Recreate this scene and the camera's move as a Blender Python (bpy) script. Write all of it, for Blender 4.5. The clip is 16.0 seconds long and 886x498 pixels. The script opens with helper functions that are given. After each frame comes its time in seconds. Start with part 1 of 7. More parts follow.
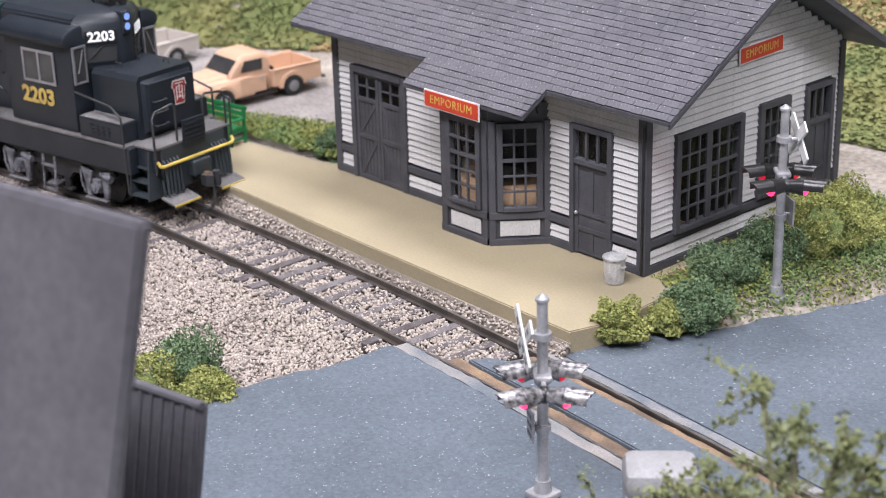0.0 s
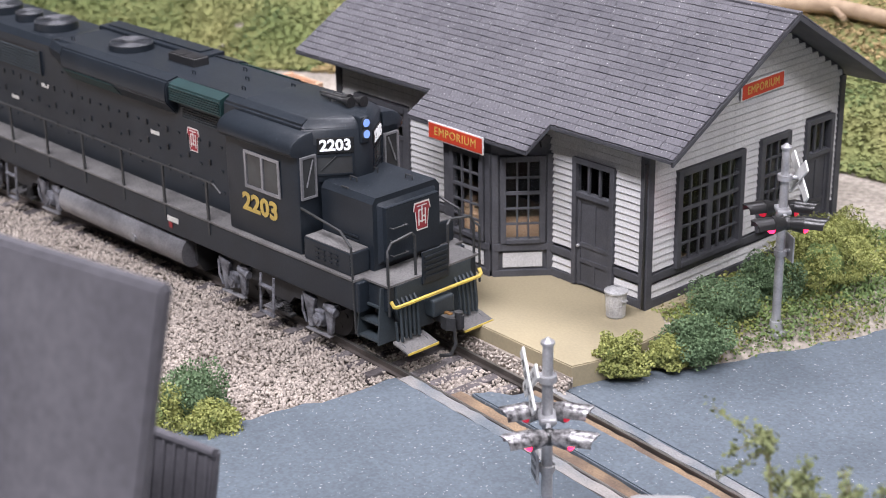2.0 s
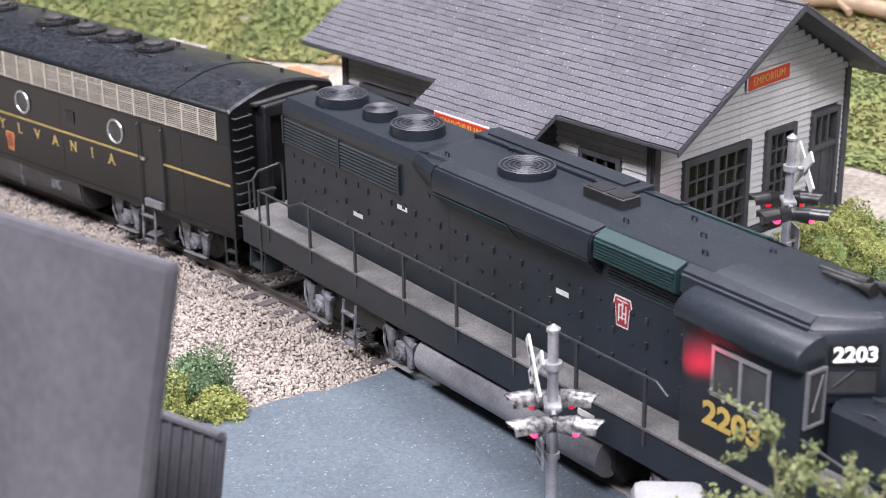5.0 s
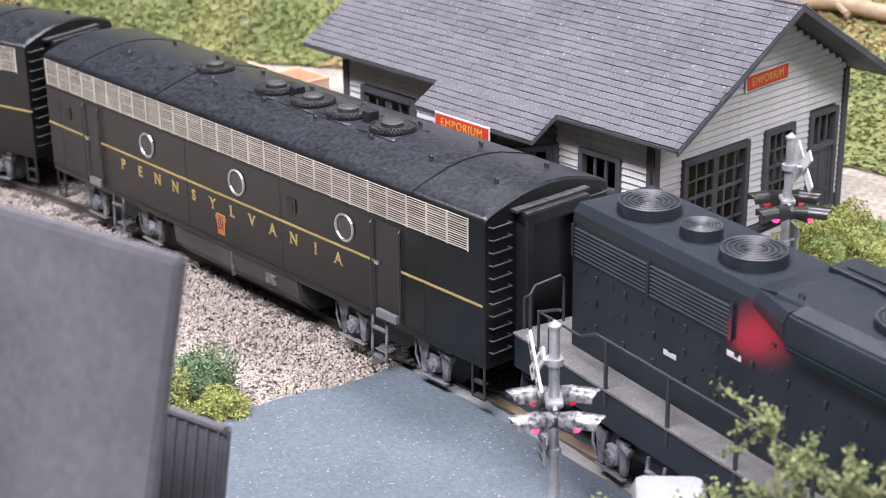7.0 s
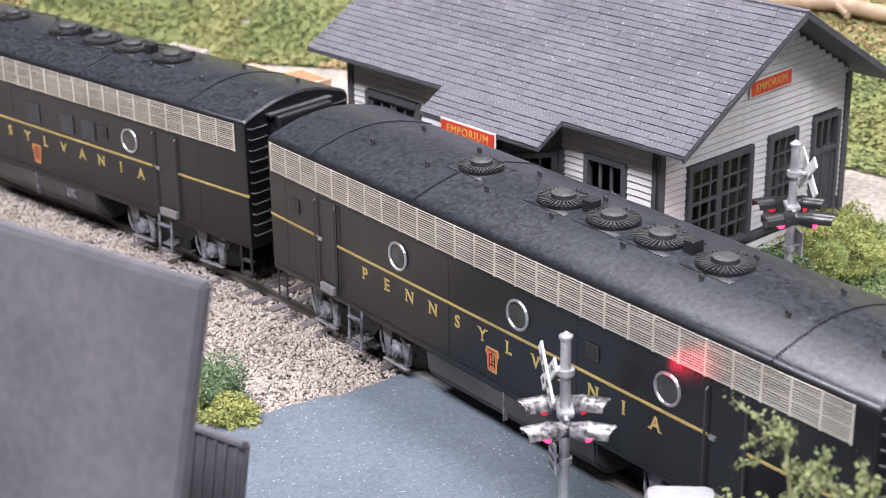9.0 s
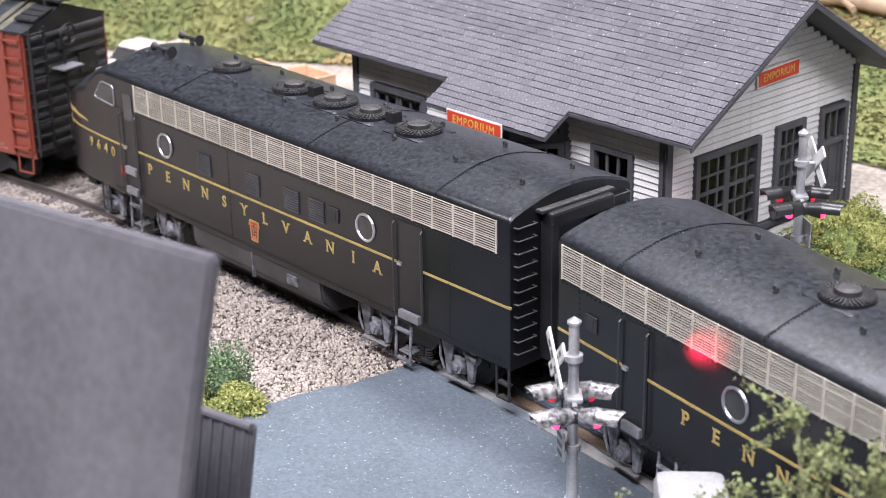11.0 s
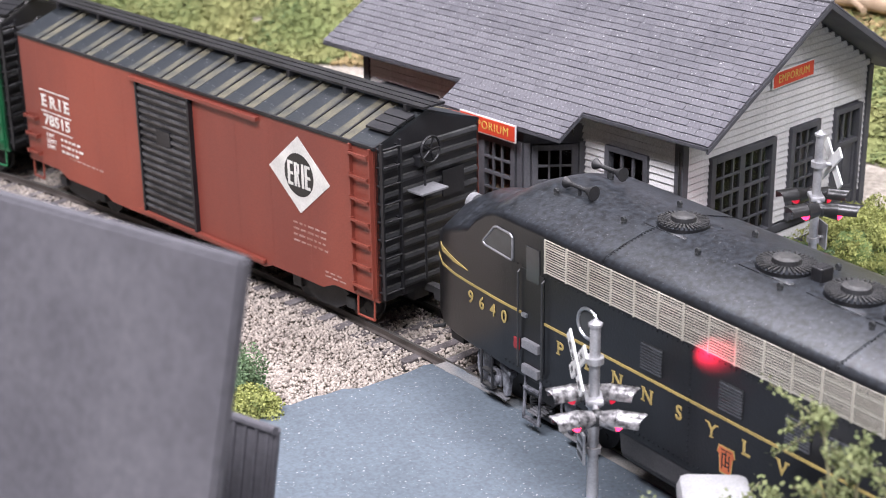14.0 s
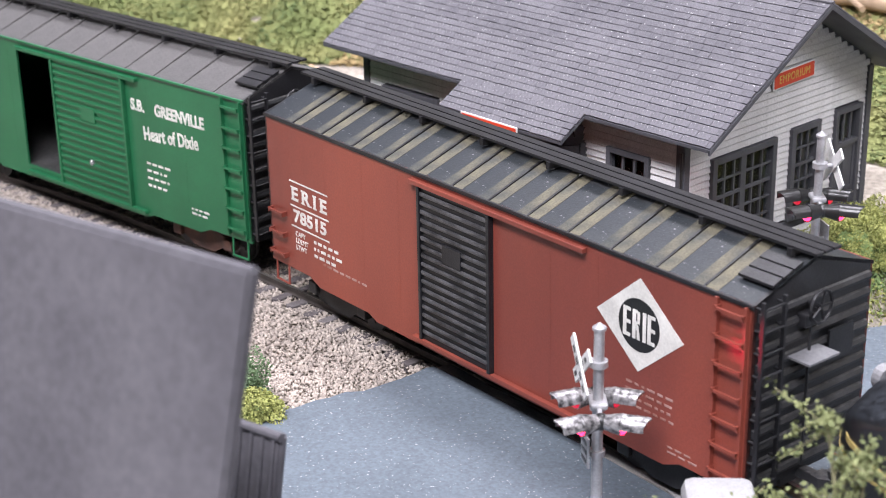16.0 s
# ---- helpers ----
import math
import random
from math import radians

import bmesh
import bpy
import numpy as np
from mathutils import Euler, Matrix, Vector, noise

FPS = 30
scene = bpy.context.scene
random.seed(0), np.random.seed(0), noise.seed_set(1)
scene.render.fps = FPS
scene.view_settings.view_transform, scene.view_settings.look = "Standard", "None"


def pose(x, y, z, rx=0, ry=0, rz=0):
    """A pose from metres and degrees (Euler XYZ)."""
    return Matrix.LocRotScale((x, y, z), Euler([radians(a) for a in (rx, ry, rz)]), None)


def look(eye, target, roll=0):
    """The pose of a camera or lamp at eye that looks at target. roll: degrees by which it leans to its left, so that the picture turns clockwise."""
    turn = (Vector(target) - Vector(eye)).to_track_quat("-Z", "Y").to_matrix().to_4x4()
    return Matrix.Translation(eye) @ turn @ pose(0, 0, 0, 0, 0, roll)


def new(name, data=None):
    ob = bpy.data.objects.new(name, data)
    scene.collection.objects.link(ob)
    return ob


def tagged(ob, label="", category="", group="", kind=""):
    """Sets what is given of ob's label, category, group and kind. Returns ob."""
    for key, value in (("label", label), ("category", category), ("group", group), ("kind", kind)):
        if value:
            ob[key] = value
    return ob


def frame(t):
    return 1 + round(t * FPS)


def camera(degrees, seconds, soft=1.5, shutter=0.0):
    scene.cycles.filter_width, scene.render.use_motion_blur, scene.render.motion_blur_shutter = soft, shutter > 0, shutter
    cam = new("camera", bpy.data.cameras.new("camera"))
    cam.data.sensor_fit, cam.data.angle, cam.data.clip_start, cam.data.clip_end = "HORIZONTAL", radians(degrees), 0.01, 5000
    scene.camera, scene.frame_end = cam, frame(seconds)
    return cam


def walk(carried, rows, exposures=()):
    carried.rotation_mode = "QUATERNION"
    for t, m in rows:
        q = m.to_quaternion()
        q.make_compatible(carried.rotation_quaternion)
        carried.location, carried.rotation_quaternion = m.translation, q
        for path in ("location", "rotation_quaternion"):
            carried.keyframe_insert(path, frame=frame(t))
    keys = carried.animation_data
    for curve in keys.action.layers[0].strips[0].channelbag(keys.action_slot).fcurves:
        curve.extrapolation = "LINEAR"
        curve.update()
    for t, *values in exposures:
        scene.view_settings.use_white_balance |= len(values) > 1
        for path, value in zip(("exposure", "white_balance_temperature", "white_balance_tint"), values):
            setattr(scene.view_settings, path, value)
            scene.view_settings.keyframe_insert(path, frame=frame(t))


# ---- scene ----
# All lengths below are written in centimetres; part() turns them into metres.
CM = 0.01
cam = camera(29.985, 16.0, soft=0.65, shutter=0.0)
cam.data.dof.use_dof = True
cam.data.dof.focus_distance = 0.342
cam.data.dof.aperture_fstop = 38.0
walk(cam, [
    (0, pose(0.22947, -0.26468, 0.14509, 68.421, 1.486, 47.783)),
    (0.5, pose(0.22958, -0.26539, 0.14563, 68.504, 1.380, 47.756)),
    (1, pose(0.23041, -0.26512, 0.14860, 68.460, 1.361, 47.808)),
    (1.5, pose(0.22928, -0.26517, 0.15192, 68.371, 1.213, 47.743)),
    (2, pose(0.22826, -0.26712, 0.15389, 68.347, 0.932, 47.678)),
    (2.5, pose(0.22842, -0.26748, 0.15351, 68.368, 0.877, 47.780)),
    (3, pose(0.22926, -0.26696, 0.15229, 68.479, 0.916, 47.784)),
    (3.5, pose(0.22737, -0.26802, 0.15135, 68.491, 0.832, 47.691)),
    (4, pose(0.22877, -0.26764, 0.15089, 68.586, 0.810, 47.847)),
    (4.5, pose(0.22876, -0.26769, 0.15116, 68.471, 0.761, 47.882)),
    (5, pose(0.22887, -0.26839, 0.15216, 68.303, 0.739, 47.877)),
    (7.5, pose(0.23051, -0.27187, 0.15124, 68.578, 0.801, 47.769)),
    (8, pose(0.22909, -0.27333, 0.15435, 68.244, 0.620, 47.522)),
    (8.5, pose(0.22960, -0.27379, 0.15381, 68.408, 0.771, 47.450)),
    (9, pose(0.22841, -0.27394, 0.15645, 68.087, 0.843, 47.408)),
    (11.5, pose(0.22766, -0.27466, 0.15095, 68.484, 0.976, 47.492)),
    (12, pose(0.22789, -0.27336, 0.15068, 68.541, 1.080, 47.481)),
    (12.5, pose(0.22665, -0.27543, 0.15212, 68.535, 1.046, 47.379)),
    (13, pose(0.22763, -0.27355, 0.15123, 68.463, 0.961, 47.469)),
    (13.5, pose(0.22407, -0.27507, 0.15255, 68.285, 0.791, 47.302)),
    (14, pose(0.22362, -0.27693, 0.15162, 68.422, 0.837, 47.304)),
    (14.5, pose(0.22334, -0.27606, 0.15250, 68.416, 0.964, 47.336)),
    (15, pose(0.22463, -0.27631, 0.15201, 68.486, 1.109, 47.359)),
    (15.5, pose(0.22195, -0.27750, 0.15366, 68.343, 1.062, 47.195)),
    (16, pose(0.22237, -0.27770, 0.15327, 68.245, 0.989, 47.075)),
], [(0, -0.28), (1.5, -0.24), (2.5, -0.20), (3.5, -0.06), (8.0, 0.19), (16, 0.18)])

# ---- light: a room with ceiling panels over the layout ----
world = bpy.data.worlds.new("world")
scene.world = world
world.use_nodes = True
world.node_tree.nodes["Background"].inputs[0].default_value = (0.90, 0.95, 1.0, 1)
world.node_tree.nodes["Background"].inputs[1].default_value = 0.62


def ceiling_lamp(x, y, z, sx, sy, watts, target):
    d = bpy.data.lights.new("ceiling_panel_light", "AREA")
    d.shape, d.size, d.size_y, d.energy, d.color = "RECTANGLE", sx, sy, watts, (0.985, 0.955, 1.06)
    ob = new("ceiling_panel_light", d)
    ob.matrix_world = look((x, y, z), target)
    return ob


ceiling_lamp(-0.25, 0.40, 1.36, 1.3, 0.4, 32, (-0.25, 0.39, 0))
ceiling_lamp(0.35, -0.85, 1.36, 1.3, 0.4, 63, (0.35, -0.86, 0))
ceiling_lamp(1.3, -0.1, 1.36, 0.4, 1.3, 22, (1.3, -0.11, 0))


# ---- materials ----
def rgba(c):
    return (c[0], c[1], c[2], 1)


def mat(name, a, b=None, rough=0.6, metal=0.0, spec=0.5, scale=150, fine=2500, speck=0.25, bump=0.15, island=0.0, objvar=0.0,
        dust_sheen=0.0, dust_sheen_col=(0.35, 0.33, 0.3), glow=None, glows=0.0, streak=None, fleck=0.0, fleckcol=(0.55, 0.55, 0.53)):
    m = bpy.data.materials.new(name)
    m.use_nodes = True
    nt = m.node_tree
    N, L = nt.nodes, nt.links
    p = N["Principled BSDF"]
    tc = N.new("ShaderNodeTexCoord")
    src = tc.outputs["Object"]
    if streak:
        mp = N.new("ShaderNodeMapping")
        mp.inputs["Scale"].default_value = streak
        L.new(src, mp.inputs["Vector"])
        src = mp.outputs[0]
    n1 = N.new("ShaderNodeTexNoise")
    n1.inputs["Scale"].default_value = scale
    n1.inputs["Detail"].default_value = 4
    n2 = N.new("ShaderNodeTexNoise")
    n2.inputs["Scale"].default_value = fine
    n2.inputs["Detail"].default_value = 2
    L.new(src, n1.inputs["Vector"])
    L.new(tc.outputs["Object"], n2.inputs["Vector"])

    def math_node(op, x, y):
        k = N.new("ShaderNodeMath")
        k.operation = op
        for s, v in zip(k.inputs, (x, y)):
            if isinstance(v, (int, float)):
                s.default_value = v
            else:
                L.new(v, s)
        return k.outputs[0]

    def ramp(v, lo, hi):
        k = N.new("ShaderNodeMapRange")
        k.inputs["From Min"].default_value, k.inputs["From Max"].default_value = lo, hi
        L.new(v, k.inputs["Value"])
        return k.outputs[0]

    def mix(f, x, y, mode="MIX"):
        k = N.new("ShaderNodeMix")
        k.data_type, k.blend_type = "RGBA", mode
        for s, v in ((k.inputs["Factor"], f), (k.inputs[6], x), (k.inputs[7], y)):
            if isinstance(v, (int, float)):
                s.default_value = v
            elif isinstance(v, tuple):
                s.default_value = rgba(v)
            else:
                L.new(v, s)
        return k.outputs[2]

    b = b or tuple(c * 0.75 for c in a)
    f = ramp(n1.outputs[0], 0.35, 0.65)
    if island:
        g = N.new("ShaderNodeNewGeometry")
        f = math_node("ADD", math_node("MULTIPLY", f, 1 - island), math_node("MULTIPLY", g.outputs["Random Per Island"], island))
    if objvar:
        o = N.new("ShaderNodeObjectInfo")
        f = math_node("ADD", math_node("MULTIPLY", f, 1 - objvar), math_node("MULTIPLY", o.outputs["Random"], objvar))
    col = mix(f, a, b)
    v = math_node("ADD", math_node("MULTIPLY", ramp(n2.outputs[0], 0.3, 0.7), speck), 1 - speck / 2)
    k = N.new("ShaderNodeCombineColor")
    for s in k.inputs:
        L.new(v, s)
    col = mix(1.0, col, k.outputs[0], "MULTIPLY")
    # tints upward faces: dust, and on the gloss black units a painted sheen
    if dust_sheen:
        n3 = N.new("ShaderNodeTexNoise")
        n3.inputs["Scale"].default_value = 900
        n3.inputs["Detail"].default_value = 6
        L.new(tc.outputs["Object"], n3.inputs["Vector"])
        g = N.new("ShaderNodeNewGeometry")
        sx = N.new("ShaderNodeSeparateXYZ")
        L.new(g.outputs["Normal"], sx.inputs[0])
        up = ramp(sx.outputs["Z"], 0.3, 1.0)
        w = math_node("MULTIPLY", math_node("MULTIPLY", ramp(n3.outputs[0], 0.35, 0.75), up), dust_sheen)
        col = mix(w, col, dust_sheen_col)
    if fleck:
        n4 = N.new("ShaderNodeTexNoise")
        n4.inputs["Scale"].default_value = 2400 if dust_sheen else 1500
        n4.inputs["Detail"].default_value = 1
        L.new(tc.outputs["Object"], n4.inputs["Vector"])
        spots = math_node("MULTIPLY", ramp(n4.outputs[0], 0.70, 0.76), fleck)
        col = mix(math_node("MULTIPLY", spots, up) if dust_sheen else spots, col, fleckcol)
    L.new(col, p.inputs["Base Color"])
    p.inputs["Roughness"].default_value = rough
    p.inputs["Metallic"].default_value = metal
    p.inputs["Specular IOR Level"].default_value = spec
    if bump:
        bp = N.new("ShaderNodeBump")
        bp.inputs["Strength"].default_value = bump
        bp.inputs["Distance"].default_value = 0.0003
        L.new(n2.outputs[0], bp.inputs["Height"])
        L.new(bp.outputs[0], p.inputs["Normal"])
    if glow:
        p.inputs["Emission Color"].default_value = rgba(glow)
        p.inputs["Emission Strength"].default_value = glows
    return m


M_wall = mat("siding_paint", (0.60, 0.595, 0.585), (0.49, 0.485, 0.475), 0.8, speck=0.35, fine=3000, objvar=0.4, fleck=0.5, fleckcol=(0.16, 0.155, 0.15))
M_trim = mat("dark_grey_trim_paint", (0.072, 0.073, 0.082), (0.050, 0.051, 0.058), 0.7, speck=0.3)
M_shingle = mat("grey_shingle", (0.124, 0.120, 0.132), (0.078, 0.076, 0.086), 0.9, scale=60, speck=0.45, fine=2600, objvar=0.45, fleck=0.5)
M_shingle_i = mat("grey_shingle_joined", (0.124, 0.120, 0.132), (0.078, 0.076, 0.086), 0.9, scale=60, speck=0.45, fine=2600, island=0.45, fleck=0.5)
# near-black colour that stands for the shade behind the depot's panes
M_dark = mat("interior_shade_black", (0.03, 0.028, 0.026), None, 0.9)
M_glass = bpy.data.materials.new("window_glass")
M_glass.use_nodes = True
_p = M_glass.node_tree.nodes["Principled BSDF"]
_p.inputs["Base Color"].default_value = (0.85, 0.88, 0.88, 1)
_p.inputs["Roughness"].default_value = 0.08
_p.inputs["Transmission Weight"].default_value = 1.0
_p.inputs["IOR"].default_value = 1.2
M_plat = mat("platform_sand_paint", (0.325, 0.275, 0.172), (0.275, 0.235, 0.150), 0.85, scale=35, speck=0.12, fine=1500)
M_road = mat("road_blue_grey_paint", (0.101, 0.124, 0.146), (0.079, 0.098, 0.116), 0.75, scale=40, speck=0.35, fine=1300, bump=0.3, fleck=0.5)
M_ground = mat("earth", (0.36, 0.32, 0.27), (0.27, 0.24, 0.20), 0.95, scale=60, speck=0.6, fine=700, bump=0.5)
M_gravelroad = mat("fine_grey_gravel", (0.30, 0.275, 0.255), (0.22, 0.20, 0.185), 0.95, scale=50, speck=0.5, fine=900, bump=0.5)
M_ballast = mat("ballast_stone", (0.49, 0.43, 0.37), (0.22, 0.19, 0.165), 0.95, scale=300, speck=0.35, island=0.75)
M_rail = mat("rail_steel", (0.13, 0.11, 0.10), (0.06, 0.052, 0.046), 0.5, 0.3, scale=100)
M_railtop = mat("polished_rail_head", (0.5, 0.48, 0.45), (0.35, 0.33, 0.3), 0.3, 0.9, scale=100)
M_tie = mat("weathered_tie", (0.165, 0.15, 0.15), (0.050, 0.040, 0.040), 0.9, scale=260, speck=0.6, objvar=0.6)
M_rust = mat("rusty_dirt", (0.26, 0.18, 0.11), (0.12, 0.085, 0.06), 0.95, scale=120, speck=0.6)
M_chip = mat("bare_plaster", (0.29, 0.27, 0.25), (0.12, 0.14, 0.158), 0.9, scale=70, speck=0.4)
M_grass = mat("green_turf", (0.15, 0.205, 0.045), (0.28, 0.27, 0.085), 0.95, scale=60, speck=0.2, island=0.6)
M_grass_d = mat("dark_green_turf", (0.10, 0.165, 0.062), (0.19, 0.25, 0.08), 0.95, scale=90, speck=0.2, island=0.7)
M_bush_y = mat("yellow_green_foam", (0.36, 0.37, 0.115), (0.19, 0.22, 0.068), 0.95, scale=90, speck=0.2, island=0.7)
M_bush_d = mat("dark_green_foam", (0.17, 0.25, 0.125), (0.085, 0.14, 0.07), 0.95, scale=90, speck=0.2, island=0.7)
M_hill = mat("hillside_green_turf", (0.140, 0.175, 0.058), (0.235, 0.225, 0.085), 0.95, scale=28, speck=0.2, island=0.15)
M_hill_d = mat("hillside_dark_turf", (0.090, 0.130, 0.045), (0.145, 0.18, 0.062), 0.95, scale=28, speck=0.2, island=0.15)
M_hay = mat("dry_grass", (0.38, 0.285, 0.13), (0.24, 0.175, 0.08), 0.95, scale=60, speck=0.3, island=0.5)
M_silver = mat("silver_paint", (0.50, 0.50, 0.51), (0.34, 0.34, 0.35), 0.36, 0.5, scale=300, speck=0.2)
M_signalblack = mat("glossy_black_paint", (0.02, 0.02, 0.02), None, 0.3, speck=0.3)
M_redlamp = mat("lit_red_lens", (0.6, 0.01, 0.03), (0.5, 0.01, 0.03), 0.3, glow=(1, 0.02, 0.09), glows=6)
M_reddim = mat("red_lens", (0.35, 0.01, 0.02), None, 0.2, glow=(1, 0.02, 0.07), glows=0.6)
M_signred = mat("red_sign_paint", (0.58, 0.055, 0.02), (0.50, 0.045, 0.02), 0.6, speck=0.1)
M_gold = mat("gold_lettering", (0.62, 0.44, 0.10), (0.50, 0.35, 0.08), 0.55, speck=0.15)
M_white = mat("white_paint", (0.72, 0.72, 0.70), (0.62, 0.62, 0.60), 0.6, speck=0.15)
M_roomwall = mat("room_wall_paint", (0.26, 0.265, 0.285), (0.23, 0.235, 0.255), 0.9, scale=3, fine=200, speck=0.05)


# ---- mesh helpers ----
def box(bm, x0, x1, y0, y1, z0, z1, bevel=0.0, m=None):
    r = bmesh.ops.create_cube(bm, size=1.0)
    vs = r["verts"]
    for v in vs:
        v.co = Vector(((x0 + x1) / 2 + v.co.x * (x1 - x0), (y0 + y1) / 2 + v.co.y * (y1 - y0), (z0 + z1) / 2 + v.co.z * (z1 - z0)))
    if bevel:
        es = {e for v in vs for e in v.link_edges}
        r = bmesh.ops.bevel(bm, geom=list(es), offset=bevel, segments=2, affect="EDGES", profile=0.5)
        vs = list({v for f in r["faces"] for v in f.verts} | {v for v in vs if v.is_valid})
    if m is not None:
        bmesh.ops.transform(bm, matrix=m, verts=vs)
    return vs


def rod(bm, p0, p1, r0, r1=None, n=10):
    p0, p1 = Vector(p0), Vector(p1)
    d = p1 - p0
    m = Matrix.Translation((p0 + p1) / 2) @ d.to_track_quat("Z", "Y").to_matrix().to_4x4()
    return bmesh.ops.create_cone(bm, cap_ends=True, segments=n, radius1=r0, radius2=r0 if r1 is None else r1, depth=d.length, matrix=m)["verts"]


def pipe(bm, pts, r, n=6):
    for a, b in zip(pts[:-1], pts[1:]):
        rod(bm, a, b, r, n=n)
    for p in pts[1:-1]:
        bmesh.ops.create_icosphere(bm, subdivisions=1, radius=r * 1.02, matrix=Matrix.Translation(p))


def prism(bm, profile, x0, x1, axis="x"):
    """Extrudes a closed outline of (u, v): along x it lies in y, z; along y in x, z; along z in x, y."""
    def at(u, v, w):
        return {"x": (w, u, v), "y": (u, w, v), "z": (u, v, w)}[axis]
    a = [bm.verts.new(at(u, v, x0)) for u, v in profile]
    b = [bm.verts.new(at(u, v, x1)) for u, v in profile]
    fs = [bm.faces.new(a), bm.faces.new(list(reversed(b)))]
    for i in range(len(a)):
        j = (i + 1) % len(a)
        fs.append(bm.faces.new((a[i], b[i], b[j], a[j])))
    bmesh.ops.recalc_face_normals(bm, faces=fs)
    return a + b


def loft(bm, rings, caps=True):
    rs = [[bm.verts.new(p) for p in r] for r in rings]
    fs = []
    n = len(rs[0])
    for a, b in zip(rs[:-1], rs[1:]):
        for i in range(n):
            j = (i + 1) % n
            fs.append(bm.faces.new((a[i], a[j], b[j], b[i])))
    if caps:
        fs += [bm.faces.new(list(reversed(rs[0]))), bm.faces.new(rs[-1])]
    bmesh.ops.recalc_face_normals(bm, faces=fs)
    return rs


def finish(bm, name, material, smooth=False):
    bmesh.ops.scale(bm, vec=(CM, CM, CM), verts=bm.verts)
    me = bpy.data.meshes.new(name)
    bm.to_mesh(me)
    bm.free()
    me.materials.append(material)
    if smooth:
        me.polygons.foreach_set("use_smooth", [True] * len(me.polygons))
        me.set_sharp_from_angle(angle=radians(38))
    return me


def part(name, bm, material, parent=None, label="", smooth=False, kind="", category=""):
    ob = new(name, finish(bm, name, material, smooth))
    if parent is not None:
        ob.parent = parent
    return tagged(ob, label, category, "", kind)


def thing(name, label, category, group="", at=(0, 0, 0), rz=0.0):
    ob = new(name)
    ob.empty_display_size = 0.005
    ob.matrix_basis = pose(at[0] * CM, at[1] * CM, at[2] * CM, 0, 0, rz)
    return tagged(ob, label, category, group)


def share(me, name, parent, m):
    """One more object on a shared mesh, posed in centimetres by the matrix m."""
    ob = new(name, me)
    ob.parent = parent
    m = m.copy()
    m.translation = m.translation * CM
    ob.matrix_basis = m
    return ob


def letters(text, size, material, parent, m, name="lettering", space=1.0, depth=0.006, bold=0.0, align="CENTER", squeeze=1.0, serifs=()):
    """Raised lettering; it lies in its own x, y and faces z, in centimetres, posed by m."""
    c = bpy.data.curves.new(name, "FONT")
    c.body, c.size, c.extrude, c.offset, c.align_x, c.align_y = text, size, depth, bold, align, "CENTER"
    c.space_character = space
    c.resolution_u = 3
    tmp = new("tmp", c)
    bpy.context.view_layer.update()
    me = bpy.data.meshes.new_from_object(tmp.evaluated_get(bpy.context.evaluated_depsgraph_get()))
    bpy.data.objects.remove(tmp)
    bpy.data.curves.remove(c)
    me.name = name
    if serifs:
        xs, ys = [v.co.x for v in me.vertices], [v.co.y for v in me.vertices]
        h = max(ys) - min(ys)
        bm = bmesh.new()
        bm.from_mesh(me)
        for u, v in serifs:
            x, y = min(xs) + u * (max(xs) - min(xs)), min(ys) + (0.045 + 0.91 * v) * h
            box(bm, x - 0.17 * h, x + 0.17 * h, y - 0.045 * h, y + 0.045 * h, -depth, depth + 0.001)
        bm.to_mesh(me)
        bm.free()
    me.transform(Matrix.Diagonal((CM * squeeze, CM, CM, 1)))
    me.materials.clear()
    me.materials.append(material)
    return share(me, name, parent, m)


# feet and heads of the strokes, as shares of a letter's width and height
SERIF = {"P": ((0.12, 0), (0.12, 1)), "E": ((0.12, 0), (0.12, 1)), "N": ((0.08, 0), (0.08, 1), (0.92, 1)), "Y": ((0.5, 0), (0.08, 1), (0.92, 1)), "L": ((0.12, 0), (0.12, 1)),
         "V": ((0.08, 1), (0.92, 1)), "A": ((0.08, 0), (0.92, 0)), "I": ((0.5, 0), (0.5, 1)), "R": ((0.12, 0), (0.12, 1), (0.92, 0))}
FRONT = Matrix.Rotation(radians(90), 4, "X")             # lettering that faces -y and reads along +x
SIDE = Matrix.Rotation(radians(90), 4, "Z") @ FRONT      # lettering that faces +x and reads along +y


def quads(name, P, size, material, parent=None, rng=None, flat=0.0, label="", category="", kind="", aspect=0.6):
    """Many small bent leaf flakes at the points P (n x 3), in centimetres, as one mesh."""
    n = len(P)
    sz = size * (0.6 + 0.8 * rng.random(n))
    nrm = rng.normal(size=(n, 3))
    nrm[:, 2] = np.abs(nrm[:, 2]) + flat
    nrm /= np.linalg.norm(nrm, axis=1)[:, None]
    t = np.cross(nrm, rng.normal(size=(n, 3)))
    t /= np.linalg.norm(t, axis=1)[:, None]
    b = np.cross(nrm, t)
    t, b, nn = t * sz[:, None], b * (sz * aspect)[:, None], nrm * (sz * 0.25)[:, None]
    V = np.stack([P - t, P + b + nn, P + t, P - b + nn], 1).reshape(-1, 3) * CM
    me = bpy.data.meshes.new(name)
    me.vertices.add(4 * n)
    me.vertices.foreach_set("co", V.ravel())
    me.loops.add(4 * n)
    me.loops.foreach_set("vertex_index", np.arange(4 * n))
    me.polygons.add(n)
    me.polygons.foreach_set("loop_start", np.arange(n) * 4)
    me.update(calc_edges=True)
    me.materials.append(material)
    ob = new(name, me)
    if parent is not None:
        ob.parent = parent
    return tagged(ob, label, category, "", kind)


